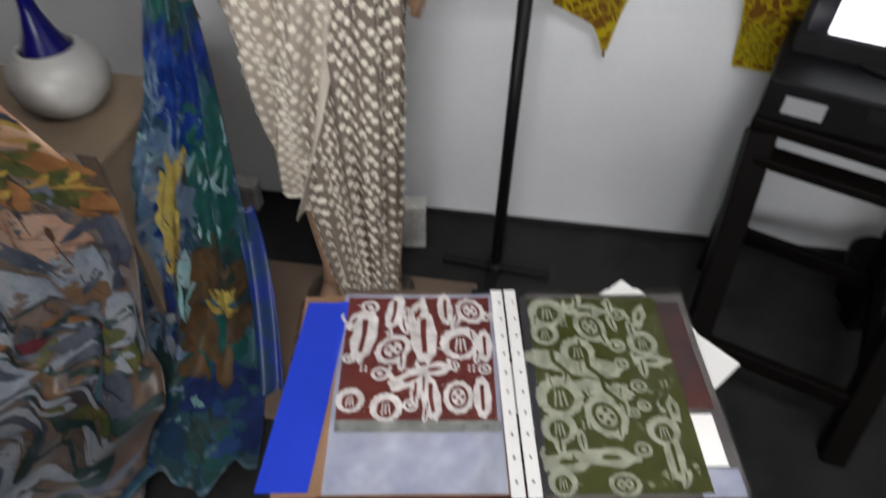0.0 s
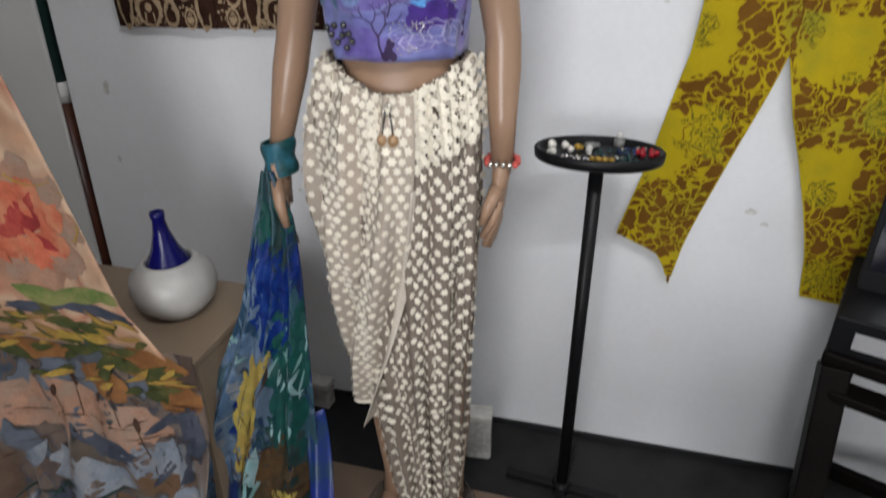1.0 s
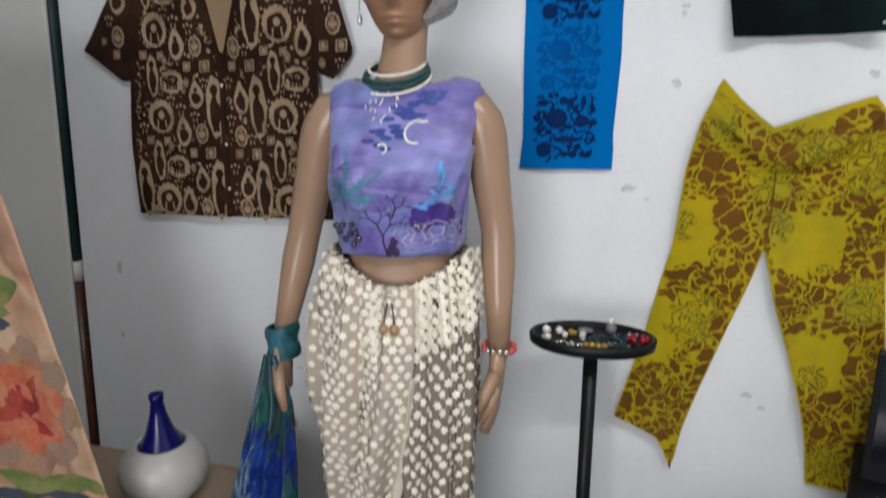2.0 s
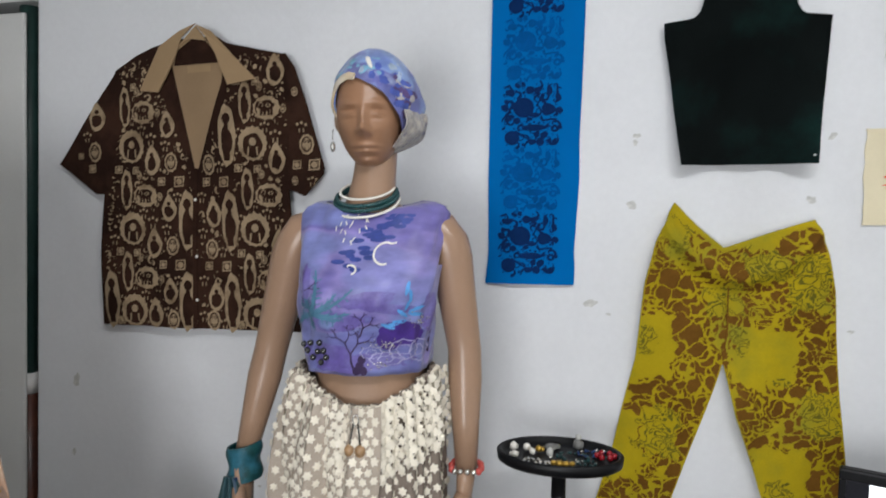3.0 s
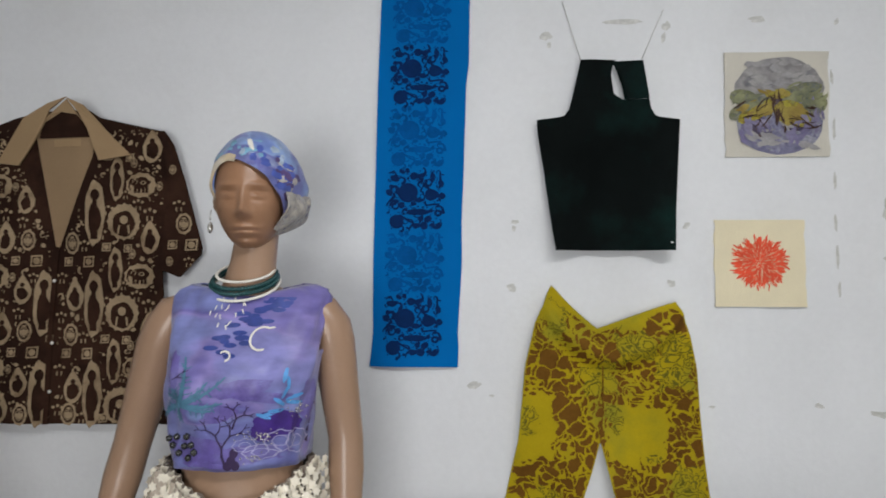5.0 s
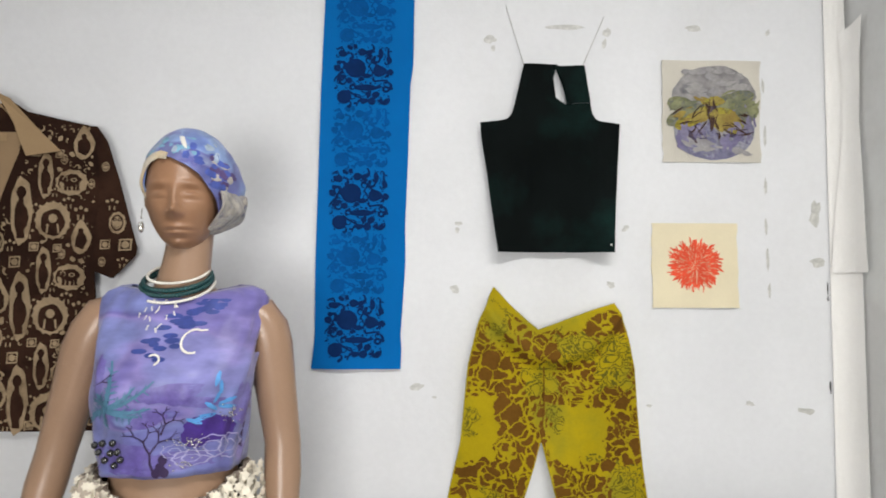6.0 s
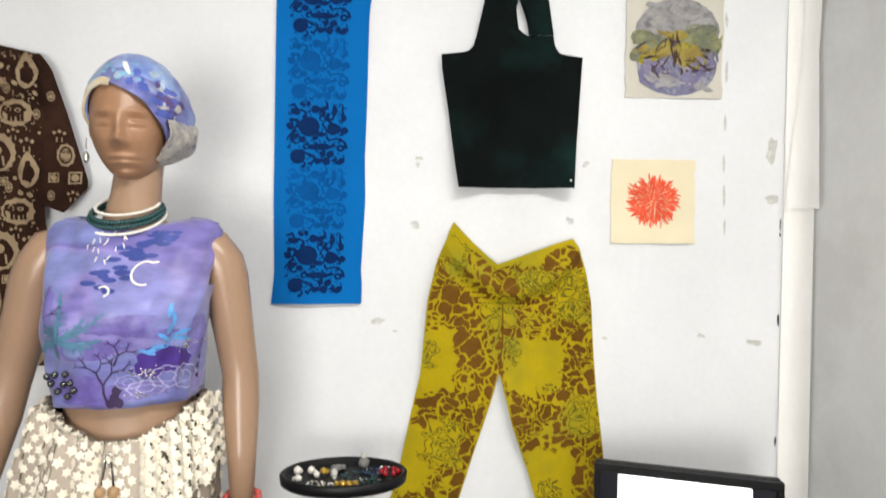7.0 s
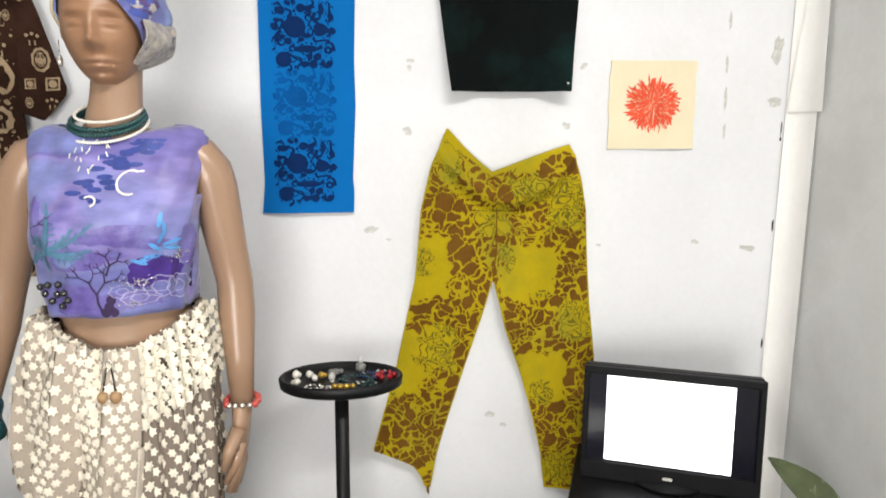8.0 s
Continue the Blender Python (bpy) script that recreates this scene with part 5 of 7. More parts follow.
tube_path(bm, [tuple(drape_point(k / 60, 0.998)) for k in range(61)], 0.0058, 6)
under(part("hem_edge", bm, TUFT, skirt), OFF_S)
o = under(part("gathered_waistband", tufts(lambda u, t: under_point(radians(175 + 190 * u), 0.125 * t) + Vector((math.cos(radians(175 + 190 * u)), math.sin(radians(175 + 190 * u)), 0)) * (0.012 - 0.008 * t + 0.003 * math.sin(40 * u)), 1 / 46, 0.090, 0.0, 1.0, 0.0098, rnd), TUFT, skirt, "bunched cream tufts along the waist"), OFF_S)
o["kind"] = "stuff"
pendant = thing("skirt_pendant", "pair of small wooden bead drops pinned at the skirt's waist", "brooch", at=tuple(under_point(radians(270), 0.02)))
px = Vector(pendant.location)
WOODBEAD = mat("wooden_bead", (0.36, 0.22, 0.11), 0.3, 0.2, 60, 0.05)
for dx in (-0.010, 0.010):
    part("bead", ball(bmesh.new(), (dx, -0.042, -0.050), 0.0105, 2, (1, 1, 1.15)), WOODBEAD, pendant)
    part("wire", tube_path(bmesh.new(), [(dx * 0.4, -0.036, 0.0), (dx * 0.8, -0.040, -0.025), (dx, -0.042, -0.042)], 0.0016, 6), GUN, pendant)
part("loop", tube_path(bmesh.new(), [(0.006 * math.cos(k * math.pi / 6), -0.036, 0.004 + 0.010 * math.sin(k * math.pi / 6)) for k in range(13)], 0.0015, 6), SILVER, pendant)


# headscarf
RIM = [(0, -0.060), (90, -0.070), (165, -0.056), (190, -0.052), (206, -0.044), (217, -0.015), (228, 0.030), (238, 0.045), (250, 0.052), (268, 0.048), (290, 0.034), (306, 0.018), (320, -0.006), (340, -0.046), (360, -0.060)]


HEADWRAP = watercolor("blue_violet_silk", [(0.17, 0.25, 0.58), (0.28, 0.40, 0.68), (0.14, 0.14, 0.42), (0.38, 0.46, 0.66), (0.20, 0.17, 0.40), (0.46, 0.56, 0.68)], 9.0, 0.45, 1.0, 0.2, 0.7)
BANDCLOTH = mat("cream_silk_band", (0.62, 0.50, 0.33), 0.5, 0.15, 12, 0.2, 120, second=(0.55, 0.50, 0.42), mix_size=14)
wrap = thing("headscarf", "blue and violet silk headscarf with a cream inner band", "headscarf", at=(HX, HY, HZ))
OFF_H = Vector((HX, HY, HZ))


def wrap_shell(deg, z, grow=1.0):
    """A point of the wrapped cloth: a rounded shell over the skull, fuller at the back."""
    deg = deg % 360
    a = radians(deg)
    s = max(-1.0, min(1.0, (z - 0.016) / 0.101))
    q = math.sqrt(max(0.0, 1 - s * s))
    full = 0.012 * max(0.0, math.sin(a)) + 0.010 * max(0.0, math.cos(a - 0.6)) * (1 - max(0, s))
    w = 0.0022 * math.sin(5 * a + 40 * z) + 0.0016 * math.sin(9 * a - 70 * z) + 0.0015 * math.sin(2 * a + 120 * z)
    return Vector((HX + 0.007 + (0.0765 + full + w) * grow * q * math.cos(a), HY + 0.010 + (0.0985 + full + w) * grow * q * math.sin(a), HZ + z))


def wrap_point(u, t):
    lo = interp((u * 360) % 360, RIM)
    hi = 0.1168
    return wrap_shell(u * 360, lo + (hi - lo) * math.sin(t * math.pi / 2))


under(part("cap", sheet(wrap_point, 96, 30, True), HEADWRAP, wrap, solid=0.003), OFF_H)


def band_point(u, t):
    """A cream fold that runs from beside the jaw up over the brow."""
    deg = 172 + 92 * u
    lo = interp(deg, RIM)
    return wrap_shell(deg, lo - 0.005 + (0.026 - 0.014 * u) * t, 1.03 + 0.02 * math.sin(math.pi * t))


under(part("band", sheet(band_point, 50, 8), BANDCLOTH, wrap, "cream inner fold along the brow", solid=0.003), OFF_H)


def bunch_point(u, t):
    """A bunched end behind the ear."""
    deg = 331 + 75 * u
    k = 0.9 + 0.1 * math.sin(math.pi * u)
    return wrap_shell(deg, -0.004 - 0.074 * t * k, 1.04 + 0.10 * math.sin(math.pi * t) * k + 0.035 * math.sin(11 * u + 6 * t) + 0.02 * math.sin(25 * u - 9 * t) + 0.12 * t)


GREYSILK = watercolor("grey_cream_silk", [(0.50, 0.46, 0.40), (0.36, 0.34, 0.34), (0.60, 0.54, 0.44), (0.22, 0.20, 0.26), (0.52, 0.50, 0.46)], 22.0, 0.5, 4.0, 0.1, 0.3)
under(part("bunched_end", sheet(bunch_point, 48, 20), GREYSILK, wrap, "bunched grey and cream silk end", solid=0.003), OFF_H)
bm = blob(bmesh.new(), lambda x, z: wrap_shell(272 + x * 700, z, 1.035), 0.012, 0.085, 0.005, 0.022, 16, 0, 0, radians(30))
under(part("white_leaf_print", bm, PEARL, wrap, "white painted leaf"), OFF_H)
wr = random.Random(3)
for nm, tint, spots, d0, d1, z0, z1 in (("royal_wash", (0.07, 0.11, 0.44), 20, 285, 345, 0.0, 0.075), ("plum_wash", (0.10, 0.06, 0.19), 14, 318, 352, -0.03, 0.06), ("pale_wash", (0.40, 0.49, 0.62), 8, 215, 335, 0.05, 0.10), ("aqua_wash", (0.20, 0.42, 0.58), 14, 225, 300, 0.045, 0.095), ("cream_wash", (0.50, 0.46, 0.42), 5, 325, 358, -0.02, 0.05)):
    bm = bmesh.new()
    for _ in range(spots):
        up_ = 1.028 + 0.006 * wr.random()
        deg, z = wr.uniform(d0, d1), wr.uniform(z0, z1)
        if z > interp(deg, RIM) + 0.010:
            blob(bm, lambda x, y: wrap_shell(x, max(y, interp(x % 360, RIM) + 0.001), up_), deg, z, wr.uniform(3, 8), wr.uniform(0.003, 0.009), 14, 0.22, 0, 0, wr)
    o = under(part(nm, bm, mat(nm + "_dye", tint, 0.5, 0.3, 30, 0.1), wrap), OFF_H)
    o["kind"] = "stuff"


# jewellery
def necklace(name, label, z, r, bead, n, material, tilt, cy=0.0):
    t = thing(name, label, "necklace", "necklaces", at=(MX - 0.003, MY - 0.002 + cy, z))
    shared = None
    for k in range(n):
        a = 2 * math.pi * k / n
        if shared is None:
            o = part("bead", ball(bmesh.new(), (0, 0, 0), bead, 1), material, t)
            shared = o.data
        else:
            o = new("bead", shared)
            o.parent = t
        o.location = (r * math.cos(a), r * 0.98 * math.sin(a), tilt * math.sin(a))
    return t


necklace("necklace", "string of small white beads round the neck", 1.574, 0.053, 0.0032, 76, PEARL, 0.020)
necklace("necklace", "string of dark teal stone chips round the neck", 1.564, 0.058, 0.0052, 62, TEAL, 0.023, -0.004)
necklace("necklace", "second row of dark teal stone chips", 1.557, 0.061, 0.0050, 66, TEAL, 0.025, -0.005)
necklace("necklace", "lower string of small silver-white beads", 1.548, 0.065, 0.0034, 88, PEARL, 0.028, -0.006)
ear = thing("earring", "small silver drop earring", "earring", at=(HX - 0.076, HY - 0.005, HZ - 0.045))
part("wire", tube_path(bmesh.new(), [(0, 0, 0.012), (0, -0.003, 0.0), (0, -0.002, -0.008)], 0.001, 6), SILVER, ear)
part("drop", ball(bmesh.new(), (0, -0.002, -0.022), 0.0065, 2, (0.8, 0.8, 1.7)), SILVER, ear)
brace = thing("bracelet", "coral red and silver bead bracelet on the wrist", "bracelet", at=(ARM_R[2][0], ARM_R[2][1], ARM_R[2][2] + 0.008))
for k in range(14):
    a = 2 * math.pi * k / 14
    front = math.sin(a) < -0.55
    o = part("bead", ball(bmesh.new(), (0.030 * math.cos(a), 0.030 * math.sin(a), 0.002 * math.sin(3 * a)), 0.0078 if not front else 0.006, 1, (1, 1, 1.15)), SILVER if front else CORAL, brace)

# silk scarf from the wrist to the floor
SILK = watercolor("blue_green_silk", [(0.008, 0.022, 0.11), (0.004, 0.045, 0.045), (0.035, 0.10, 0.14), (0.003, 0.02, 0.02), (0.015, 0.05, 0.17), (0.01, 0.06, 0.055), (0.10, 0.15, 0.22)], 9.0, 0.38, 5.0, 0.1, 0.10, (1, 1, 0.5))
silk = thing("silk_scarf", "blue, green and ochre painted silk scarf tied at the wrist", "scarf", at=(-0.72, -0.45, 0))
OFF_K = Vector((-0.72, -0.45, 0))


def silk_point(u, t):
    """The scarf: a narrow gather at the wrist that opens downwards and runs out over the floor."""
    k, fl = min(1.0, t / 0.75), max(0.0, (t - 0.66) / 0.34)
    z = 0.985 * (1 - k)
    l = interp(z, [(0, -0.96), (0.195, -0.915), (0.333, -0.880), (0.455, -0.846), (0.576, -0.788), (0.69, -0.744), (0.80, -0.723), (0.88, -0.708), (0.985, -0.686)])
    r = interp(z, [(0, -0.602), (0.30, -0.605), (0.76, -0.614), (0.886, -0.622), (0.985, -0.658)]) + 0.10 * fl
    w = 0.004 + 0.020 * k
    y = -0.458 - (0.30 * (1 - u) + 0.12 * u) * k ** 1.1 - 0.36 * fl + w * math.sin(6.5 * math.pi * u + 2 * t) + 0.5 * w * math.sin(13 * math.pi * u + 1 + 3 * t)
    lift = fl * (0.022 * (1 + math.sin(8 * u + 11 * t)) + 0.012 * (1 + math.sin(19 * u - 9 * t))) + 0.05 * fl * max(0.0, 1 - fl * 1.4)
    return Vector((l + (r - l) * u, y, z + 0.008 + lift))


under(part("fall", sheet(silk_point, 70, 70), SILK, silk, solid=0.002, split=False), OFF_K)
W = Vector(ARM_L[2])
bm = sheet(lambda u, t: W + Vector((0.033 * math.cos(2 * math.pi * u) * (1 + 0.12 * math.sin(9 * t)), 0.031 * math.sin(2 * math.pi * u), 0.035 - 0.075 * t + 0.008 * math.cos(2 * math.pi * u))), 28, 8, True)
under(part("wrist_wrap", bm, mat("dark_teal_silk", (0.01, 0.07, 0.075), 0.35, 0.3, 30, 0.2, 120, second=(0.03, 0.14, 0.2), mix_size=20), silk, "dark teal wrapped end", solid=0.004), OFF_K)
COBALTSILK = mat("cobalt_silk", (0.006, 0.022, 0.19), 0.4, 0.3, 10, 0.15, second=(0.012, 0.04, 0.10), mix_size=12)
under(part("blue_tail", sheet(lambda u, t: Vector((-0.650 + 0.085 * t + 0.052 * u, -0.515 - 0.235 * t ** 1.4 + 0.020 * u + 0.006 * math.sin(7 * u + 4 * t), 0.40 * (1 - t) ** 1.15 + 0.010 + 0.006 * math.sin(6 * u))), 14, 26), COBALTSILK, silk, "plain cobalt end of the scarf", solid=0.002, split=False), OFF_K)


# base of the mannequin and blocks by the wall
base = thing("acrylic_plate", "clear round acrylic plate under the mannequin feet", "plate", at=(MX, MY, 0))
part("plate", lathe(bmesh.new(), [(0.014, 0.15), (0.022, 0.152), (0.024, 0.148)], (0, -0.02), 40), ACRYLIC, base)
tagged(part("cardboard_sheet", boxes((-0.86, -0.08, -0.80, -0.30, 0.001, 0.013)), CARD, smooth=False, bevel=0.002), "brown cardboard sheet lying on the floor", "cardboard")
OFFICEGLASS = mat("clouded_glass", (0.36, 0.35, 0.33), 0.15, 0.25, 25, 0.1, second=(0.50, 0.49, 0.47), mix_size=18)
CLOUDCAP = mat("clouded_glass_rim", (0.52, 0.51, 0.48), 0.15, 0.2, 30, 0.1)


def glass_block(x, y, w, d, h, rz):
    t = thing("glass_block", "clouded clear glass block standing by the wall", "glass block", "glass blocks", at=(x, y, 0))
    t.rotation_euler = (0, 0, radians(rz))
    part("block", boxes((-w / 2, w / 2, -d / 2, d / 2, 0, h)), OFFICEGLASS, t, smooth=False, bevel=0.008)
    part("cap", boxes((-w / 2 - 0.002, w / 2 + 0.002, -d / 2 - 0.002, d / 2 + 0.002, h - 0.02, h + 0.003)), CLOUDCAP, t, "paler rim", smooth=False, bevel=0.005)
    return t


glass_block(-0.292, -0.15, 0.078, 0.05, 0.165, 6)
glass_block(-0.86, -0.06, 0.10, 0.05, 0.10, -4)

# jewellery stand
stand = thing("jewellery_stand", "black floor stand with an oval tray on a slim pole", "stand", at=(-0.035, -0.225, 0))
part("pole", tube_path(bmesh.new(), [(0, 0, 0.015), (0.012, 0.002, 0.985)], 0.0155, 18), BLACKMETAL, stand)
for a in (-5, 85, 175, 265):
    part("foot", boxes((0.0, 0.158, -0.0135, 0.0135, 0.004, 0.022), m=pose(0, 0, 0, 0, 0, a)), BLACKMETAL, stand, smooth=False, bevel=0.003)
part("hub", lathe(bmesh.new(), [(0.002, 0.026), (0.028, 0.026), (0.034, 0.019)], (0, 0), 24), BLACKMETAL, stand)
TRAY = (0.012, 0.004)


def oval(bm_, rows, a, b, seg=56, cx=TRAY[0], cy=TRAY[1]):
    rg = [[bm_.verts.new((cx + (a + o_) * math.cos(2 * math.pi * k / seg), cy + (b + o_) * math.sin(2 * math.pi * k / seg), z)) for k in range(seg)] for z, o_ in rows]
    loft(bm_, rg)
    return bm_


part("tray", oval(bmesh.new(), [(0.990, -0.035), (0.983, -0.008), (0.989, 0.0), (1.007, 0.002), (1.011, -0.002), (1.008, -0.008), (0.997, -0.011), (0.995, -0.03)], 0.134, 0.085), BLACKMETAL, stand)
TRAY_AT = Vector((-0.035 + TRAY[0], -0.225 + TRAY[1], 0.996))
rnd = random.Random(31)
GOLD = mat("gold_metal", (0.60, 0.38, 0.06), 0.3, 0.2, 40, 0.0, metal=0.6)
REDBEAD = mat("dark_red_bead", (0.35, 0.01, 0.02), 0.25, 0.2, 40, 0.0)
BLUEBEAD = mat("blue_bead", (0.03, 0.06, 0.16), 0.25, 0.2, 40, 0.0)
GREYSTONE = mat("grey_stone", (0.22, 0.22, 0.21), 0.35, 0.2, 40, 0.1)
CLEARBEAD = mat("pale_bead", (0.55, 0.55, 0.52), 0.15, 0.1, 40, 0.0)


def trinket(name, label, x, y, rows):
    """A piece of jewellery on the tray: rows of (dx, dy, dz, radius, squash, material)."""
    t = thing(name, label, "jewellery", "jewellery on the tray", at=tuple(TRAY_AT + Vector((x, y, 0))))
    for dx, dy, dz, r, sq, m in rows:
        part("bead", ball(bmesh.new(), (dx, dy, dz + r * sq), r, 1, (1, 1, sq)), m, t)
    return t


trinket("earring", "white shell earring on the tray", -0.100, 0.012, [(0, 0, 0, 0.010, 1.2, PEARL), (0.004, 0.010, 0, 0.007, 1, PEARL)])
trinket("earring", "white shell earring on the tray", -0.094, -0.020, [(0, 0, 0, 0.010, 0.8, PEARL), (-0.008, 0.002, 0, 0.006, 1, PEARL)])
trinket("earring", "white shell earring on the tray", -0.072, 0.020, [(0, 0, 0, 0.0095, 1, PEARL), (0.008, 0.002, 0, 0.006, 0.8, PEARL)])
trinket("earring", "white bead earring on the tray", -0.058, 0.0, [(0, 0, 0, 0.008, 1, PEARL)])
trinket("brooch", "small yellow bead brooch", -0.045, 0.018, [(0, 0, 0, 0.009, 0.9, GOLD), (0.008, 0.003, 0, 0.006, 1, GOLD)])
trinket("brooch", "mustard yellow bar brooch", 0.010, -0.048, [(-0.02, 0, 0, 0.008, 0.8, GOLD), (-0.008, -0.002, 0, 0.010, 0.7, GOLD), (0.005, 0, 0, 0.009, 0.7, GOLD), (0.018, 0.004, 0, 0.008, 0.7, GOLD)])
trinket("bracelet", "dark red bead bracelet", 0.098, 0.010, [(0.018 * math.cos(a), 0.014 * math.sin(a), 0, 0.0075, 1, REDBEAD) for a in (0, 1.05, 2.1, 3.14, 4.2, 5.24)])
trinket("stone_pendant", "grey polished stone pendant", 0.040, 0.050, [(0, 0, 0, 0.014, 0.9, GREYSTONE), (0, 0.002, 0.02, 0.008, 1, CLEARBEAD)])
trinket("stone_pendant", "flat grey shell pendant", -0.020, 0.040, [(0, 0, 0, 0.016, 0.4, GREYSTONE), (0.012, 0.006, 0, 0.011, 0.5, GREYSTONE)])
trinket("stone_pendant", "pale clear glass pendant", -0.020, -0.005, [(0, 0, 0, 0.009, 1.3, CLEARBEAD), (0.002, -0.012, 0, 0.006, 0.8, SILVER)])
for cx, cy, n, r, lab, mm in ((0.03, 0.0, 22, 0.034, "tangled dark teal bead chain", TEAL), (0.062, 0.022, 16, 0.022, "blue glass bead chain", BLUEBEAD), (-0.055, -0.042, 18, 0.020, "thin silver wire earring ring", SILVER),
                              (0.06, -0.03, 14, 0.020, "dark green bead chain", TEAL), (-0.015, -0.045, 10, 0.012, "small plain silver ring", SILVER), (0.085, 0.036, 10, 0.012, "silver and blue bead ring", BLUEBEAD)):
    trinket("bead_chain", lab, cx, cy, [(r * math.cos(2 * math.pi * k / n) + rnd.uniform(-0.003, 0.003), r * 0.6 * math.sin(2 * math.pi * k / n) + rnd.uniform(-0.003, 0.003), 0, rnd.uniform(0.0026, 0.0044), 1, rnd.choice((mm, mm, mm, SILVER))) for k in range(n)])

# stool with the computer
TOPC = {"fl": (0.485, -0.335), "fr": (0.825, -0.490), "rl": (0.610, -0.060), "rr": (0.940, -0.205)}
BOTC = {"fl": (0.455, -0.575), "fr": (0.785, -0.700), "rl": (0.590, -0.120), "rr": (0.955, -0.280)}
STOOL_Z = 0.66
stool = thing("wooden_stool", "tall black-stained wooden stool with splayed legs and stretchers", "stool", at=(0.69, -0.35, 0))
OFF_T = Vector((0.69, -0.35, 0))


def beam(p, q, w, d):
    """A square bar from p to q."""
    p, q = Vector(p), Vector(q)
    m = Matrix.Translation(p) @ (q - p).to_track_quat("Z", "Y").to_matrix().to_4x4()
    return box(bmesh.new(), -w / 2, w / 2, -d / 2, d / 2, 0, (q - p).length, m)


def stool_pt(k, z):
    t = z / STOOL_Z
    a, b = Vector(BOTC[k]), Vector(TOPC[k])
    p = a + (b - a) * t
    return (p.x, p.y, z)


for k in TOPC:
    c = Vector((0.69, -0.27))
    under(part("leg", beam(stool_pt(k, 0.0), stool_pt(k, STOOL_Z - 0.03), 0.054, 0.054), BLACKWOOD, stool, smooth=False, bevel=0.004), OFF_T)
for a, b, z in (("fl", "fr", 0.15), ("rl", "rr", 0.15), ("fl", "rl", 0.17), ("fr", "rr", 0.17), ("fl", "fr", 0.585), ("rl", "rr", 0.585), ("fl", "rl", 0.585), ("fr", "rr", 0.585)):
    under(part("stretcher" if z < 0.5 else "apron", beam(stool_pt(a, z), stool_pt(b, z), 0.024 if z < 0.5 else 0.06, 0.045 if z < 0.5 else 0.022), BLACKWOOD, stool, smooth=False, bevel=0.003), OFF_T)
bm = bmesh.new()
lo = [bm.verts.new((*(Vector(TOPC[k]) + (Vector(TOPC[k]) - Vector((0.69, -0.27))) * 0.14), STOOL_Z - 0.032)) for k in ("fl", "fr", "rr", "rl")]
hi = [bm.verts.new((v.co.x, v.co.y, STOOL_Z)) for v in lo]
loft(bm, [lo, hi])
under(part("seat", bm, BLACKWOOD, stool, smooth=False, bevel=0.006), OFF_T)

PC = thing("computer_case", "flat black desktop computer case with a pale sticker", "computer", at=(0.70, -0.27, STOOL_Z))
PC.rotation_euler = (0, 0, radians(-20.5))
case = part("case", boxes((-0.20, 0.20, -0.15, 0.15, 0.0, 0.085)), BLACKPLASTIC, PC, smooth=False, bevel=0.005)
part("sticker", boxes((-0.16, -0.085, -0.1535, -0.15, 0.022, 0.058)), mat("pale_grey_sticker", (0.30, 0.30, 0.31), 0.5, 0.1), case, "pale grey paper sticker", smooth=False)
part("drive_flap", boxes((-0.02, 0.14, -0.153, -0.15, 0.045, 0.070)), BLACKMETAL, case, smooth=False, bevel=0.001)

MONITOR_YAW = -20.5
monitor = thing("monitor", "black widescreen computer monitor with a blank white picture", "monitor", at=(0.705, -0.285, STOOL_Z + 0.085))
monitor.matrix_world = pose(0.705, -0.285, STOOL_Z + 0.085, -5, 0, MONITOR_YAW)
part("foot", lathe(bmesh.new(), [(0.0, 0.09), (0.008, 0.088), (0.012, 0.03), (0.05, 0.025)], (0, 0.05), 32), BLACKPLASTIC, monitor)
MW, MH = 0.192, 0.265
bm = boxes((-MW, MW, 0.012, 0.045, 0.0, MH))
part("housing", bm, BLACKPLASTIC, monitor, smooth=False, bevel=0.006)
for r in ((-MW, MW, -0.006, 0.012, MH - 0.017, MH), (-MW, MW, -0.006, 0.012, 0.0, 0.042), (-MW, -MW + 0.013, -0.006, 0.012, 0.042, MH - 0.017), (MW - 0.013, MW, -0.006, 0.012, 0.042, MH - 0.017)):
    part("bezel", boxes(r), BLACKPLASTIC, monitor, smooth=False, bevel=0.002)
display = part("panel", boxes((-MW + 0.013, MW - 0.013, 0.004, 0.011, 0.042, MH - 0.017)), mat("dark_display_glass", (0.006, 0.006, 0.012), 0.12, 0.1, 5, 0.0), monitor, "dark glossy display", smooth=False)
part("picture", boxes((-MW + 0.052, MW - 0.060, 0.0025, 0.004, 0.046, MH - 0.021)), SCREEN_GLOW, display, "glowing plain white picture", smooth=False)
part("badge", boxes((-0.010, 0.010, -0.0075, -0.006, 0.018, 0.025)), SILVER, monitor, "small silver badge", smooth=False)

# plant beside the stool
LEAF = mat("variegated_leaf", (0.075, 0.095, 0.042), 0.5, 0.2, 20, 0.1, 90, second=(0.22, 0.24, 0.14), mix_size=30, mix_at=(0.6, 0.7))
plant = thing("pot_plant", "broad-leaved green plant in a dark pot beside the stool", "plant", at=(1.0, -0.18, 0))
part("pot", lathe(bmesh.new(), [(0.0, 0.06), (0.12, 0.085), (0.16, 0.09), (0.162, 0.082), (0.13, 0.075)], (0, 0), 28), BLACKPLASTIC, plant)
part("stem", tube_path(bmesh.new(), [(0, 0, 0.1), (0.01, 0.0, 0.4), (0.05, -0.12, 0.56), (0.062, -0.22, 0.70)], [0.01, 0.009, 0.006, 0.004], 10), LEAF, plant)


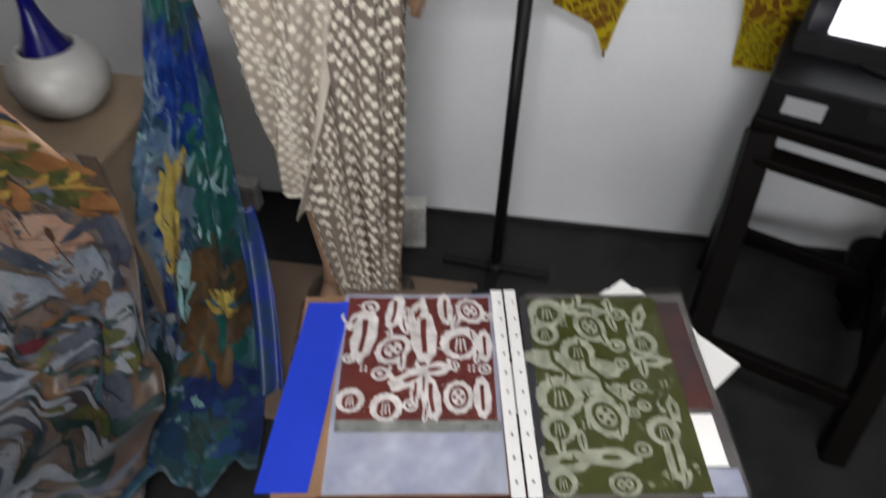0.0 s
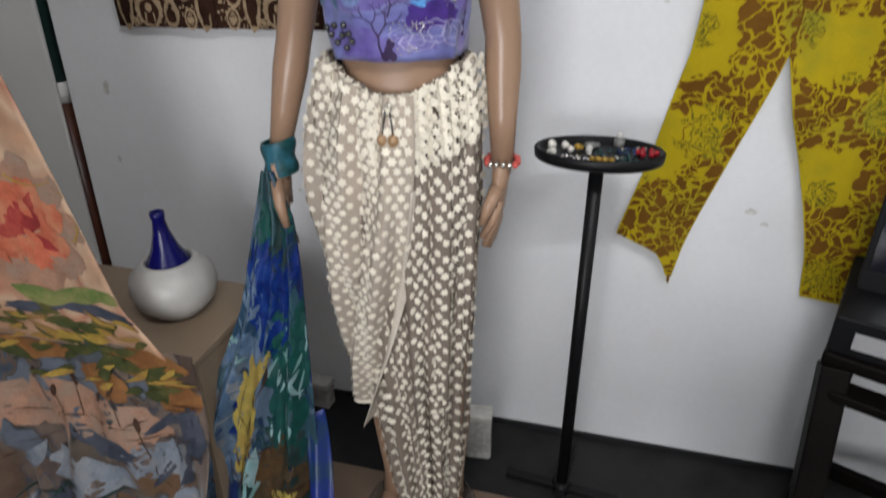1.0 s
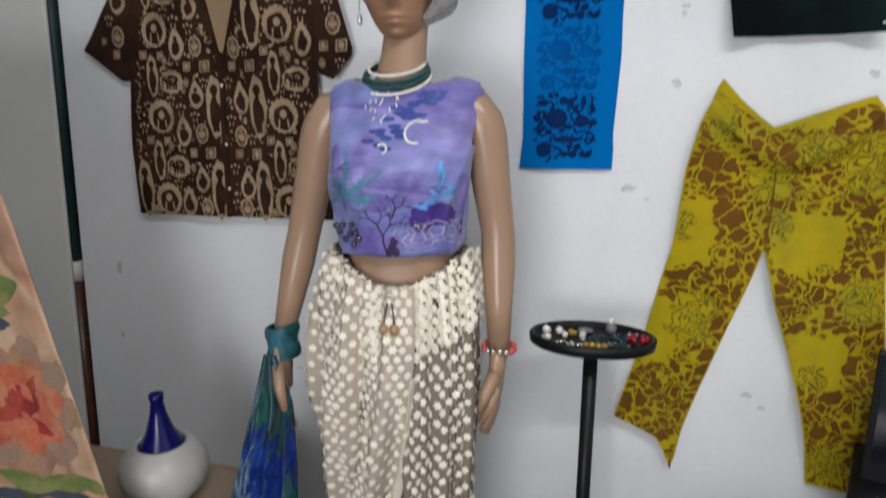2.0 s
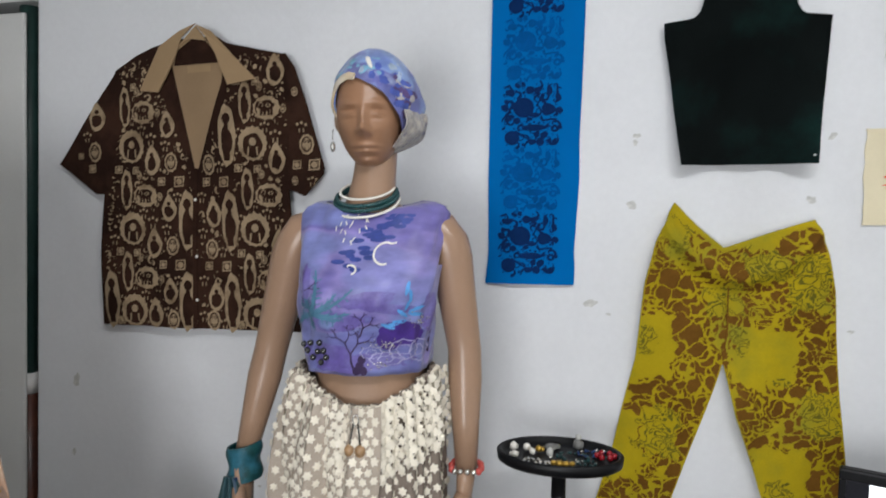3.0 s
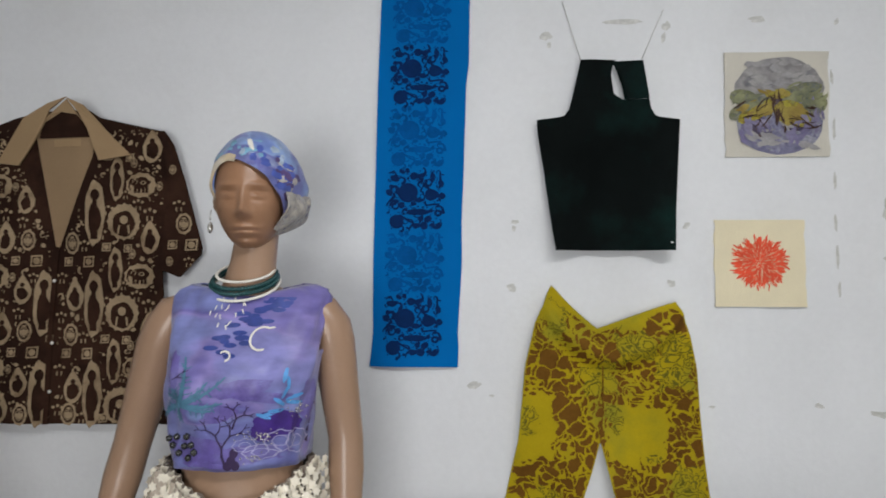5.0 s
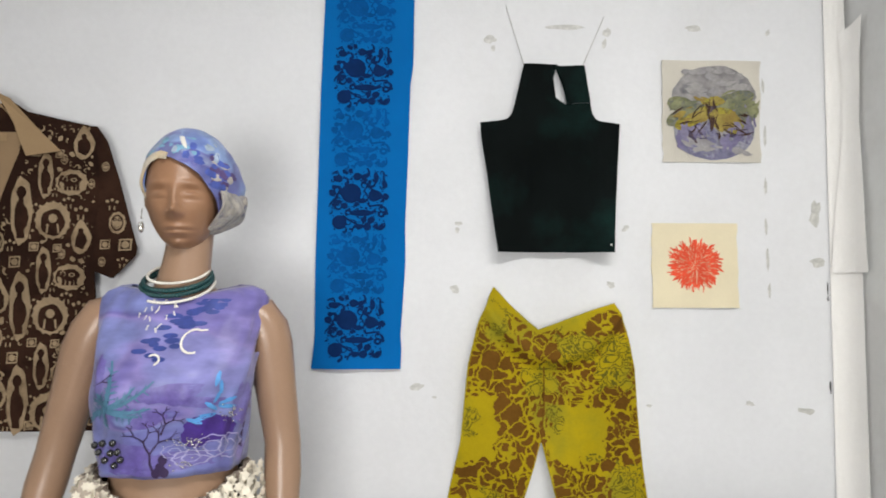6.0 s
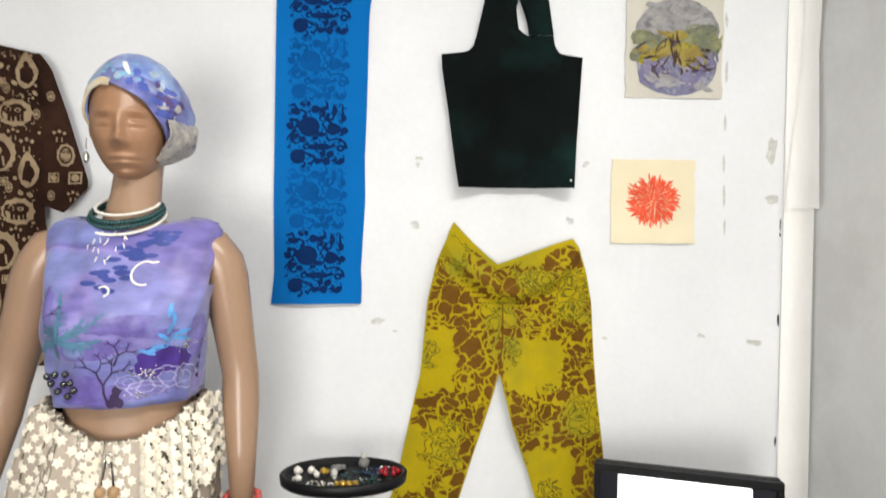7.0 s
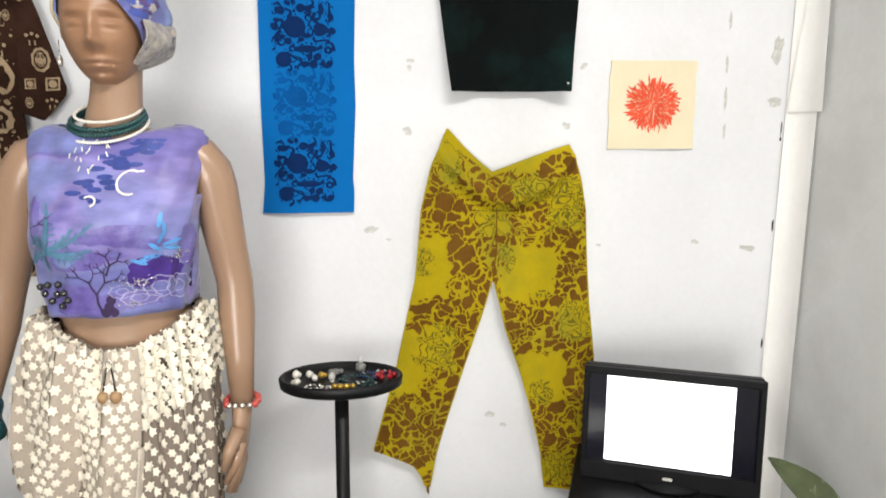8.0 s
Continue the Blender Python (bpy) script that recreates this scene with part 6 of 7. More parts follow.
def leaf_sheet(base_, tip_, w, up):
    base_, tip_ = Vector(base_), Vector(tip_)
    d = tip_ - base_
    s = d.cross(Vector(up)).normalized()
    n = s.cross(d).normalized()
    return sheet(lambda u, t: base_ + d * t + s * (u - 0.5) * 2 * w * math.sin(math.pi * min(1, t * 0.97 + 0.015)) ** 0.8 + n * (0.02 * math.sin(math.pi * t) + 0.012 * abs(u - 0.5)), 12, 20)


part("leaf", leaf_sheet((0.062, -0.22, 0.695), (-0.140, -0.225, 0.876), 0.036, (0.2, -1, 0.4)), LEAF, plant, solid=0.0015)
part("leaf", leaf_sheet((0.0, -0.03, 0.55), (0.08, -0.10, 0.42), 0.04, (0, -0.3, 1)), LEAF, plant, solid=0.0015)

# plinth with bottle and pot
plinth = thing("plinth", "tan board display plinth with a flat top", "plinth")
part("top_board", boxes((-1.36, -0.80, -0.655, -0.33, 0.607, 0.625)), PLY, plinth, smooth=False, bevel=0.003)
for r in ((-1.352, -0.808, -0.647, -0.632, 0, 0.607), (-1.352, -0.808, -0.353, -0.338, 0, 0.607), (-1.352, -1.337, -0.632, -0.353, 0, 0.607), (-0.823, -0.808, -0.632, -0.353, 0, 0.607)):
    part("side_panel", boxes(r), PLY, plinth, smooth=False, bevel=0.002)
pot = thing("ceramic_pot", "round white glazed ceramic pot standing on the plinth", "pot", at=(-0.950, -0.480, 0.625))
part("bowl", lathe(bmesh.new(), [(0.0, 0.045), (0.012, 0.060), (0.040, 0.087), (0.075, 0.098), (0.110, 0.091), (0.134, 0.068), (0.138, 0.060), (0.132, 0.055), (0.112, 0.058), (0.045, 0.058)], (0, 0), 48), CERAMIC, pot)
part("rim", lathe(bmesh.new(), [(0.134, 0.066), (0.140, 0.062), (0.143, 0.056), (0.140, 0.050), (0.132, 0.054)], (0, 0), 48, False), CERAMIC, pot)
bottle = thing("glass_bottle", "cobalt blue glass bottle neck standing in the white pot", "bottle", at=(-0.950, -0.480, 0.672))
part("bottle_body", lathe(bmesh.new(), [(0.002, 0.05), (0.08, 0.052), (0.095, 0.046), (0.125, 0.030), (0.165, 0.018), (0.195, 0.0135), (0.20, 0.016), (0.212, 0.016), (0.214, 0.0115), (0.17, 0.011)], (0, 0), 32), COBALT, bottle)

# rose-painted silk hung over the plinth
ROSE = watercolor("rose_painted_silk", [(0.50, 0.30, 0.175), (0.46, 0.25, 0.145), (0.54, 0.37, 0.245), (0.38, 0.165, 0.095), (0.48, 0.32, 0.21)], 4.0, 0.5, 2.0, 0.1, 0.9)
# Dyed colours, with extra dark and pale tones for shade and light in folds.
FLORAL = watercolor("floral_painted_silk", [(0.145, 0.106, 0.085), (0.047, 0.064, 0.092), (0.150, 0.082, 0.039), (0.018, 0.025, 0.040), (0.178, 0.128, 0.095), (0.008, 0.013, 0.011), (0.128, 0.148, 0.186)], 6.5, 0.32, 7.0, 0.15, 0.25)
cloth = thing("painted_silk", "peach, blue and green flower-painted silk draped over the plinth's front", "cloth", at=(-1.1, -0.7, 0))
OFF_C = Vector((-1.1, -0.7, 0))


def hang_point(u, t):
    """Upper fall, from its high hanging edge down to the plinth top."""
    z = 1.62 * (1 - t) + 0.640 * t
    r = interp(z, [(0.64, -0.845), (0.70, -0.885), (0.75, -0.925), (1.3, -1.06), (1.62, -1.15)])
    l = -1.62
    w = 0.010 * math.sin(7 * u + 2 * t) + 0.005 * math.sin(17 * u)
    return Vector((l + (r - l) * u, -0.662 - 0.01 * t + w * (1 - 0.5 * t), z))


def drop_point(u, t):
    """Lower fall, from the plinth's front edge to a spread on the floor."""
    k = min(1.0, t / 0.60)
    fl = max(0.0, (t - 0.50) / 0.50)
    x = -1.52 + 0.735 * u + (0.01 * k + 0.08 * fl) * u
    z = 0.640 * (1 - k ** 1.1) + 0.016
    y = -0.668 - 0.10 * k ** 1.5 - 0.50 * fl ** 1.15
    f = (0.044 * math.sin(13 * u + 9 * t) + 0.026 * math.sin(27 * u - 10 * t) + 0.012 * math.sin(47 * u + 21 * t)) * min(1, t * 1.6) + 0.034 * fl * math.sin(6 * u + 15 * t)
    lift = fl * (0.062 * (1 + math.sin(9 * u + 17 * t)) + 0.020 * (1 + math.sin(21 * u - 11 * t)) + 0.10 * max(0, 1 - fl * 1.6))
    return Vector((x, y + f, max(0.006, z + lift)))


under(part("upper_fall", sheet(hang_point, 40, 40), ROSE, cloth, "peach silk with a painted rose", solid=0.002, split=False), OFF_C)
under(part("lower_fall", sheet(drop_point, 110, 110), FLORAL, cloth, "grey-blue and peach painted folds", solid=0.002, split=False), OFF_C)


def on_hang(lift):
    def put(x, z):
        t = min(max((1.62 - z) / 0.98, 0.0), 1.0)
        r = interp(z, [(0.64, -0.845), (0.70, -0.885), (0.75, -0.925), (1.3, -1.06), (1.62, -1.15)])
        u = min(max((x + 1.62) / (r + 1.62), 0.0), 1.0)
        return hang_point(u, t) + Vector((0, -lift, 0))
    return put


def on_drop(lift):
    """x across and z down along the cloth, in metres."""
    def put(x, z):
        u, t = min(max(x / 0.735, 0.0), 1.0), min(max(z / 1.10, 0.0), 1.0)
        return drop_point(u, t) + Vector((0, -0.8 * lift, lift))
    return put


def dye(name, c, c2=None):
    return mat(name, c, 0.5, 0.25, 25, 0.1, 160, second=c2, mix_size=16, spec=0.2)


DYES = {"rose": dye("rose_dye", (0.46, 0.12, 0.065), (0.50, 0.20, 0.11)), "deep_rose": dye("deep_rose_dye", (0.26, 0.03, 0.03), (0.38, 0.07, 0.05)), "pink": dye("pink_dye", (0.33, 0.185, 0.125), (0.29, 0.20, 0.15)),
        "leaf": dye("leaf_green_dye", (0.12, 0.17, 0.05), (0.22, 0.22, 0.08)), "dark_leaf": dye("dark_leaf_dye", (0.05, 0.06, 0.02), (0.10, 0.09, 0.03)), "ochre": dye("ochre_dye", (0.36, 0.24, 0.05), (0.30, 0.17, 0.05)),
        "orange": dye("orange_dye", (0.231, 0.105, 0.037), (0.177, 0.075, 0.027)), "slate": dye("slate_dye", (0.042, 0.050, 0.072), (0.066, 0.072, 0.095)), "ice": dye("ice_blue_dye", (0.170, 0.194, 0.232), (0.23, 0.24, 0.26)),
        "periwinkle": dye("periwinkle_dye", (0.062, 0.115, 0.20), (0.13, 0.185, 0.26)), "sage": dye("sage_dye", (0.25, 0.26, 0.14), (0.17, 0.18, 0.12)), "mist": dye("mist_dye", (0.30, 0.29, 0.30), (0.38, 0.365, 0.36)), "violet": dye("violet_dye", (0.17, 0.15, 0.27), (0.27, 0.25, 0.36)), "stem": dye("stem_dye", (0.06, 0.03, 0.02)), "night": dye("night_green_dye", (0.012, 0.03, 0.028), (0.03, 0.05, 0.05)), "royal": dye("royal_dye", (0.002, 0.016, 0.13), (0.006, 0.035, 0.19)), "wine": dye("wine_dye", (0.10, 0.02, 0.03)),
        "sea": dye("sea_green_dye", (0.008, 0.065, 0.055), (0.01, 0.05, 0.05)), "foam": dye("foam_dye", (0.16, 0.30, 0.30), (0.26, 0.38, 0.40)), "gold": dye("old_gold_dye", (0.33, 0.26, 0.06), (0.28, 0.20, 0.05)), "umber": dye("umber_dye", (0.05, 0.035, 0.02), (0.09, 0.05, 0.02))}


def paint(thing_, off_, put, rows, tag, color, lift):
    """Painted marks on silk: rows (x, z, rx, rz, degrees)."""
    b_ = bmesh.new()
    for x, z, rx, rz, rot in rows:
        if "leaves" in tag:
            big_, sm_ = max(rx, rz), min(rx, rz)
            rot_ = radians(rot + (90 if rz > rx else 0))
            bend = rnd.uniform(-0.25, 0.25)
            prev_ = None
            for q in range(9):
                s_ = -1 + q / 4
                h_ = sm_ * 1.15 * max(0.03, math.cos(s_ * math.pi / 2)) ** 0.8
                cx_, cz_ = big_ * 1.15 * s_, bend * big_ * (1 - s_ * s_)
                cur_ = [b_.verts.new(put(lift)(x + cx_ * math.cos(rot_) - v_ * math.sin(rot_), z + cx_ * math.sin(rot_) + v_ * math.cos(rot_))) for v_ in (cz_ - h_, cz_, cz_ + h_)]
                if prev_:
                    b_.faces.new((prev_[0], prev_[1], cur_[1], cur_[0]))
                    b_.faces.new((prev_[1], prev_[2], cur_[2], cur_[1]))
                prev_ = cur_
        else:
            blob(b_, put(lift), x, z, rx, rz, 22, 0.16, 0, radians(rot), rnd)
    o_ = under(part(tag, b_, DYES[color], thing_), off_)
    o_["kind"] = "stuff"
    return o_


rnd = random.Random(17)
# the rose, its leaves and tendrils
paint(cloth, OFF_C, on_hang, [(-1.10 + 0.100 * math.cos(k), 0.925 + 0.105 * math.sin(k), 0.046, 0.034, math.degrees(k)) for k in (0, 0.7, 1.4, 2.1, 2.8, 3.5, 4.2, 4.9, 5.6)] + [(-1.05, 0.83, 0.04, 0.022, -30), (-1.03, 0.88, 0.025, 0.02, 20)], "rose_petals", "pink", 0.0022)
paint(cloth, OFF_C, on_hang, [(-1.10 + 0.060 * math.cos(k), 0.925 + 0.064 * math.sin(k), 0.044, 0.030, math.degrees(k) + 40) for k in (0.2, 1.1, 2.0, 2.9, 3.8, 4.7, 5.6)], "rose_petals", "rose", 0.0028)
paint(cloth, OFF_C, on_hang, [(-1.105, 0.935, 0.044, 0.034, 20), (-1.075, 0.965, 0.03, 0.018, 60), (-1.14, 0.91, 0.03, 0.016, 10), (-1.07, 0.885, 0.03, 0.012, -30)], "rose_heart", "deep_rose", 0.0034)
paint(cloth, OFF_C, on_hang, [(-1.02, 0.775, 0.07, 0.018, 8), (-1.12, 0.765, 0.06, 0.02, -12), (-0.95, 0.768, 0.03, 0.012, 0), (-1.14, 1.17, 0.06, 0.03, 10), (-1.16, 1.13, 0.05, 0.02, -10)], "green_leaves", "leaf", 0.0024)
paint(cloth, OFF_C, on_hang, [(-1.0, 0.735, 0.10, 0.016, -6), (-1.15, 0.73, 0.08, 0.014, 4), (-1.16, 1.095, 0.05, 0.018, 0)], "grey_band", "slate", 0.0022)
paint(cloth, OFF_C, on_hang, [(-0.99, 0.700, 0.035, 0.013, 5), (-1.09, 0.690, 0.04, 0.012, -8), (-0.90, 0.665, 0.02, 0.008, 30)], "dark_leaves", "dark_leaf", 0.0030)
paint(cloth, OFF_C, on_hang, [(-1.03, 0.672, 0.06, 0.010, 14), (-1.12, 0.66, 0.06, 0.010, 8)], "ochre_leaves", "ochre", 0.0032)
bm = bmesh.new()
stroke(bm, on_hang(0.003), arc(-1.015, 0.95, 0.045, -60, 80, 12, 0.06), 0.006, 0.002)
stroke(bm, on_hang(0.003), arc(-1.06, 1.04, 0.06, 200, 340, 12, 0.03), 0.005, 0.002)
o = under(part("tendrils", bm, DYES["ochre"], cloth), OFF_C)
o["kind"] = "stuff"
# lower fall: washes, leaves and sprigs
paint(cloth, OFF_C, on_drop, [(0.62, 0.05, 0.10, 0.045, 5), (0.50, 0.12, 0.07, 0.04, 20), (0.30, 0.06, 0.12, 0.03, 0), (0.68, 0.14, 0.05, 0.05, 70)], "orange_wash", "orange", 0.0026)
paint(cloth, OFF_C, on_drop, [(0.56, 0.06, 0.050, 0.018, 20), (0.64, 0.11, 0.020, 0.045, -15), (0.45, 0.04, 0.05, 0.016, -10), (0.58, 0.74, 0.045, 0.055, 10), (0.25, 0.08, 0.06, 0.018, 15)], "dark_leaves", "dark_leaf", 0.0034)
paint(cloth, OFF_C, on_drop, [(0.35, 0.23, 0.15, 0.075, 0), (0.54, 0.23, 0.10, 0.06, 10), (0.20, 0.24, 0.12, 0.07, 0)], "pink_flower", "pink", 0.0024)
paint(cloth, OFF_C, on_drop, [(0.60, 0.33, 0.09, 0.05, 10), (0.40, 0.40, 0.14, 0.05, -8), (0.66, 0.46, 0.05, 0.06, 0), (0.30, 0.62, 0.12, 0.05, 5), (0.52, 0.58, 0.06, 0.03, 30), (0.48, 0.90, 0.09, 0.04, -10)], "ice_wash", "ice", 0.0024)
paint(cloth, OFF_C, on_drop, [(0.48, 0.30, 0.10, 0.03, 15), (0.70, 0.24, 0.03, 0.07, 0), (0.35, 0.50, 0.10, 0.03, -10), (0.62, 0.62, 0.06, 0.04, 20), (0.42, 0.80, 0.10, 0.03, 0), (0.60, 0.95, 0.07, 0.04, 0)], "slate_wash", "slate", 0.0028)
paint(cloth, OFF_C, on_drop, [(0.55, 0.52, 0.06, 0.018, 15), (0.36, 0.55, 0.03, 0.025, 0), (0.50, 0.82, 0.04, 0.02, 40), (0.66, 0.80, 0.03, 0.05, 0)], "night_leaves", "night", 0.0036)
paint(cloth, OFF_C, on_drop, [(0.42, 0.535, 0.035, 0.022, 0), (0.60, 0.50, 0.02, 0.012, 0)], "wine_brushwork", "wine", 0.0040)
paint(cloth, OFF_C, on_drop, [(0.50, 0.505, 0.05, 0.010, 12), (0.30, 0.57, 0.05, 0.012, -6)], "orange_streak", "orange", 0.0040)
paint(cloth, OFF_C, on_drop, [(0.38, 0.95, 0.06, 0.03, 0), (0.58, 1.02, 0.06, 0.025, 0)], "royal_wash", "royal", 0.0030)
bm = bmesh.new()
for x, z in ((0.40, 0.16), (0.47, 0.19), (0.34, 0.20), (0.52, 0.15), (0.30, 0.15), (0.57, 0.24)):
    stroke(bm, on_drop(0.0042), [(x + 0.015, z + 0.08), (x + 0.008, z + 0.04), (x, z)], 0.0022)
    blob(bm, on_drop(0.0042), x, z - 0.012, 0.007, 0.020, 10, 0, 0, radians(rnd.uniform(-25, 25)))
for k in range(9):
    x, z = rnd.uniform(0.2, 0.7), rnd.uniform(0.3, 1.0)
    stroke(bm, on_drop(0.0044), arc(x, z, rnd.uniform(0.03, 0.07), rnd.uniform(0, 180), rnd.uniform(220, 330), 12), 0.002, 0.001)
o = under(part("sprig_brushwork", bm, DYES["stem"], cloth), OFF_C)
o["kind"] = "stuff"
# Arcs of printed dye that also paint fold shadows (night) and highlights (ice).
for tag_, col_, lift_, rows_ in (("night_print_and_fold_shade", "night", 0.0046, ((0.62, 0.50, 0.26, 200, 300, 0.045), (0.50, 0.62, 0.22, 210, 330, 0.035), (0.60, 0.78, 0.20, 190, 290, 0.04), (0.36, 0.86, 0.16, 200, 320, 0.03))),
                                ("ice_print_and_fold_highlight", "ice", 0.0054, ((0.60, 0.56, 0.22, 200, 300, 0.030), (0.48, 0.74, 0.20, 205, 320, 0.028), (0.58, 0.90, 0.18, 190, 280, 0.026), (0.30, 0.66, 0.14, 210, 330, 0.03)))):
    bm = bmesh.new()
    for x, z, r_, a0, a1, w_ in rows_:
        stroke(bm, on_drop(lift_), arc(x, z, r_, a0 - 180, a1 - 180, 24, r_ * 0.6), w_, w_ * 0.25)
    o = under(part(tag_, bm, DYES[col_], cloth), OFF_C)
    o["kind"] = "stuff"
# painted marks on the scarf


def on_silk(lift):
    """x in metres from the middle of the fall, z its height; z below 0 runs on over the floor."""
    def put(x, z):
        t = 0.75 * (1 - z / 0.985) if z >= 0 else min(1.0, 0.75 - z / 0.4 * 0.25)
        wide = (silk_point(1.0, max(t, 0.0)) - silk_point(0.0, max(t, 0.0))).length
        return silk_point(min(max(0.5 + x / wide, 0.0), 1.0), max(t, 0.0)) + Vector((0.3 * lift, -lift, 0.3 * lift))
    return put


def daubs(thing_, off_, put, tag, color, lift, areas, rnd_):
    """Many loose brush marks: areas (x0, x1, z0, z1, count, length, width, lean in degrees)."""
    b_ = bmesh.new()
    for x0, x1, z0, z1, count, ln, wd, lean in areas:
        for _ in range(count):
            x, z, a_ = rnd_.uniform(x0, x1), rnd_.uniform(z0, z1), radians(lean + rnd_.gauss(0, 16))
            l_, w_, bend = ln * rnd_.uniform(0.6, 1.3), wd * rnd_.uniform(0.5, 1.3), rnd_.uniform(-0.5, 0.5)
            up = lift + rnd_.uniform(0, 0.0008)
            rows_ = []
            for q in range(8):
                v_ = -1 + q / 3.5
                h_ = w_ * max(0.04, 1 - abs(v_) ** 2.2) * (1 + 0.25 * math.sin(3 * v_ + x * 90))
                cx_, cz_ = bend * l_ * (1 - v_ * v_) * 0.5, l_ * v_
                rows_.append([b_.verts.new(put(up)(x + (cx_ + e) * math.cos(a_) - cz_ * math.sin(a_), z + (cx_ + e) * math.sin(a_) + cz_ * math.cos(a_))) for e in (-h_, 0.0, h_)])
            for p_, q_ in zip(rows_, rows_[1:]):
                b_.faces.new((p_[0], p_[1], q_[1], q_[0]))
                b_.faces.new((p_[1], p_[2], q_[2], q_[1]))
    o_ = under(part(tag, b_, DYES[color], thing_), off_)
    o_["kind"] = "stuff"


brush = random.Random(23)
daubs(silk, OFF_K, on_silk, "sea_brushwork", "sea", 0.0024, [(-0.03, 0.05, 0.82, 0.97, 14, 0.05, 0.010, 0), (0.015, 0.10, 0.32, 0.68, 46, 0.055, 0.014, 5), (0.0, 0.13, -0.1, 0.12, 14, 0.05, 0.02, 30)], brush)
daubs(silk, OFF_K, on_silk, "night_brushwork", "night", 0.0026, [(-0.02, 0.05, 0.78, 0.96, 10, 0.05, 0.007, 0), (0.0, 0.12, 0.20, 0.36, 14, 0.05, 0.012, 20), (-0.10, 0.12, -0.25, 0.06, 18, 0.05, 0.016, 40), (-0.09, -0.06, 0.30, 0.60, 6, 0.05, 0.006, 10)], brush)
daubs(silk, OFF_K, on_silk, "royal_brushwork", "royal", 0.0030, [(-0.02, 0.04, 0.61, 0.80, 26, 0.055, 0.013, 0), (-0.05, -0.01, 0.70, 0.82, 8, 0.04, 0.006, 8), (-0.07, -0.02, 0.38, 0.50, 5, 0.04, 0.008, 10)], brush)
daubs(silk, OFF_K, on_silk, "periwinkle_brushwork", "periwinkle", 0.0034, [(-0.06, -0.03, 0.62, 0.78, 12, 0.05, 0.006, 8), (-0.10, -0.035, 0.30, 0.60, 34, 0.040, 0.010, 12), (-0.13, -0.04, 0.06, 0.30, 30, 0.030, 0.013, 20), (-0.02, 0.03, 0.55, 0.68, 6, 0.04, 0.005, 0)], brush)
daubs(silk, OFF_K, on_silk, "gold_brushwork", "gold", 0.0040, [(-0.035, 0.005, 0.33, 0.54, 24, 0.050, 0.012, 0), (-0.03, 0.0, 0.26, 0.36, 8, 0.03, 0.010, 10), (0.05, 0.11, 0.14, 0.22, 9, 0.028, 0.012, 60)], brush)
daubs(silk, OFF_K, on_silk, "umber_brushwork", "umber", 0.0044, [(0.02, 0.12, 0.19, 0.33, 16, 0.045, 0.022, 30), (0.0, 0.12, 0.0, 0.15, 12, 0.05, 0.022, 20), (-0.03, 0.0, 0.24, 0.32, 4, 0.03, 0.004, 20)], brush)
daubs(silk, OFF_K, on_silk, "foam_brushwork", "foam", 0.0050, [(0.02, 0.095, 0.34, 0.66, 20, 0.030, 0.0042, 0), (-0.09, -0.04, 0.56, 0.62, 7, 0.010, 0.004, 40), (0.005, 0.02, 0.10, 0.30, 5, 0.05, 0.007, -5), (-0.12, 0.10, -0.2, 0.02, 12, 0.03, 0.010, 30)], brush)
daubs(silk, OFF_K, on_silk, "ice_brushwork", "ice", 0.0050, [(-0.11, -0.05, 0.10, 0.50, 18, 0.022, 0.007, 15), (-0.13, -0.02, 0.02, 0.20, 12, 0.020, 0.012, 50)], brush)
daubs(silk, OFF_K, on_silk, "dark_linework", "stem", 0.0056, [(-0.12, 0.0, 0.05, 0.34, 22, 0.035, 0.0016, 20), (-0.04, 0.01, 0.30, 0.55, 8, 0.04, 0.0014, 5), (0.0, 0.12, 0.05, 0.3, 8, 0.04, 0.002, 40)], brush)
# loose brush marks over the lower fall
daubs(cloth, OFF_C, on_drop, "dark_brushwork", "night", 0.0058, [(0.15, 0.72, 0.42, 1.05, 18, 0.060, 0.006, 75), (0.45, 0.72, 0.45, 0.62, 10, 0.025, 0.013, 60)], brush)
daubs(cloth, OFF_C, on_drop, "grey_brushwork", "slate", 0.0060, [(0.10, 0.72, 0.45, 1.05, 16, 0.070, 0.016, 80), (0.60, 0.73, 0.16, 0.40, 7, 0.05, 0.012, 20)], brush)
daubs(cloth, OFF_C, on_drop, "ice_brushwork", "ice", 0.0062, [(0.15, 0.72, 0.38, 1.05, 24, 0.060, 0.016, 75), (0.58, 0.72, 0.30, 0.55, 8, 0.04, 0.012, 10)], brush)
daubs(cloth, OFF_C, on_drop, "leaf_brushwork", "dark_leaf", 0.0064, [(0.25, 0.70, 0.0, 0.15, 16, 0.035, 0.012, 70), (0.35, 0.70, 0.50, 1.0, 8, 0.035, 0.018, 60)], brush)
daubs(cloth, OFF_C, on_drop, "gold_brushwork", "ochre", 0.0064, [(0.20, 0.70, 0.02, 0.14, 12, 0.040, 0.008, 75)], brush)
daubs(cloth, OFF_C, on_drop, "dark_linework", "stem", 0.0070, [(0.12, 0.72, 0.10, 1.05, 40, 0.05, 0.0014, 70)], brush)
daubs(cloth, OFF_C, on_hang, "leaf_brushwork", "dark_leaf", 0.0044, [(-1.30, -0.90, 0.65, 0.74, 16, 0.030, 0.009, 75)], brush)
daubs(cloth, OFF_C, on_hang, "gold_brushwork", "ochre", 0.0046, [(-1.30, -0.90, 0.64, 0.72, 12, 0.035, 0.007, 80)], brush)
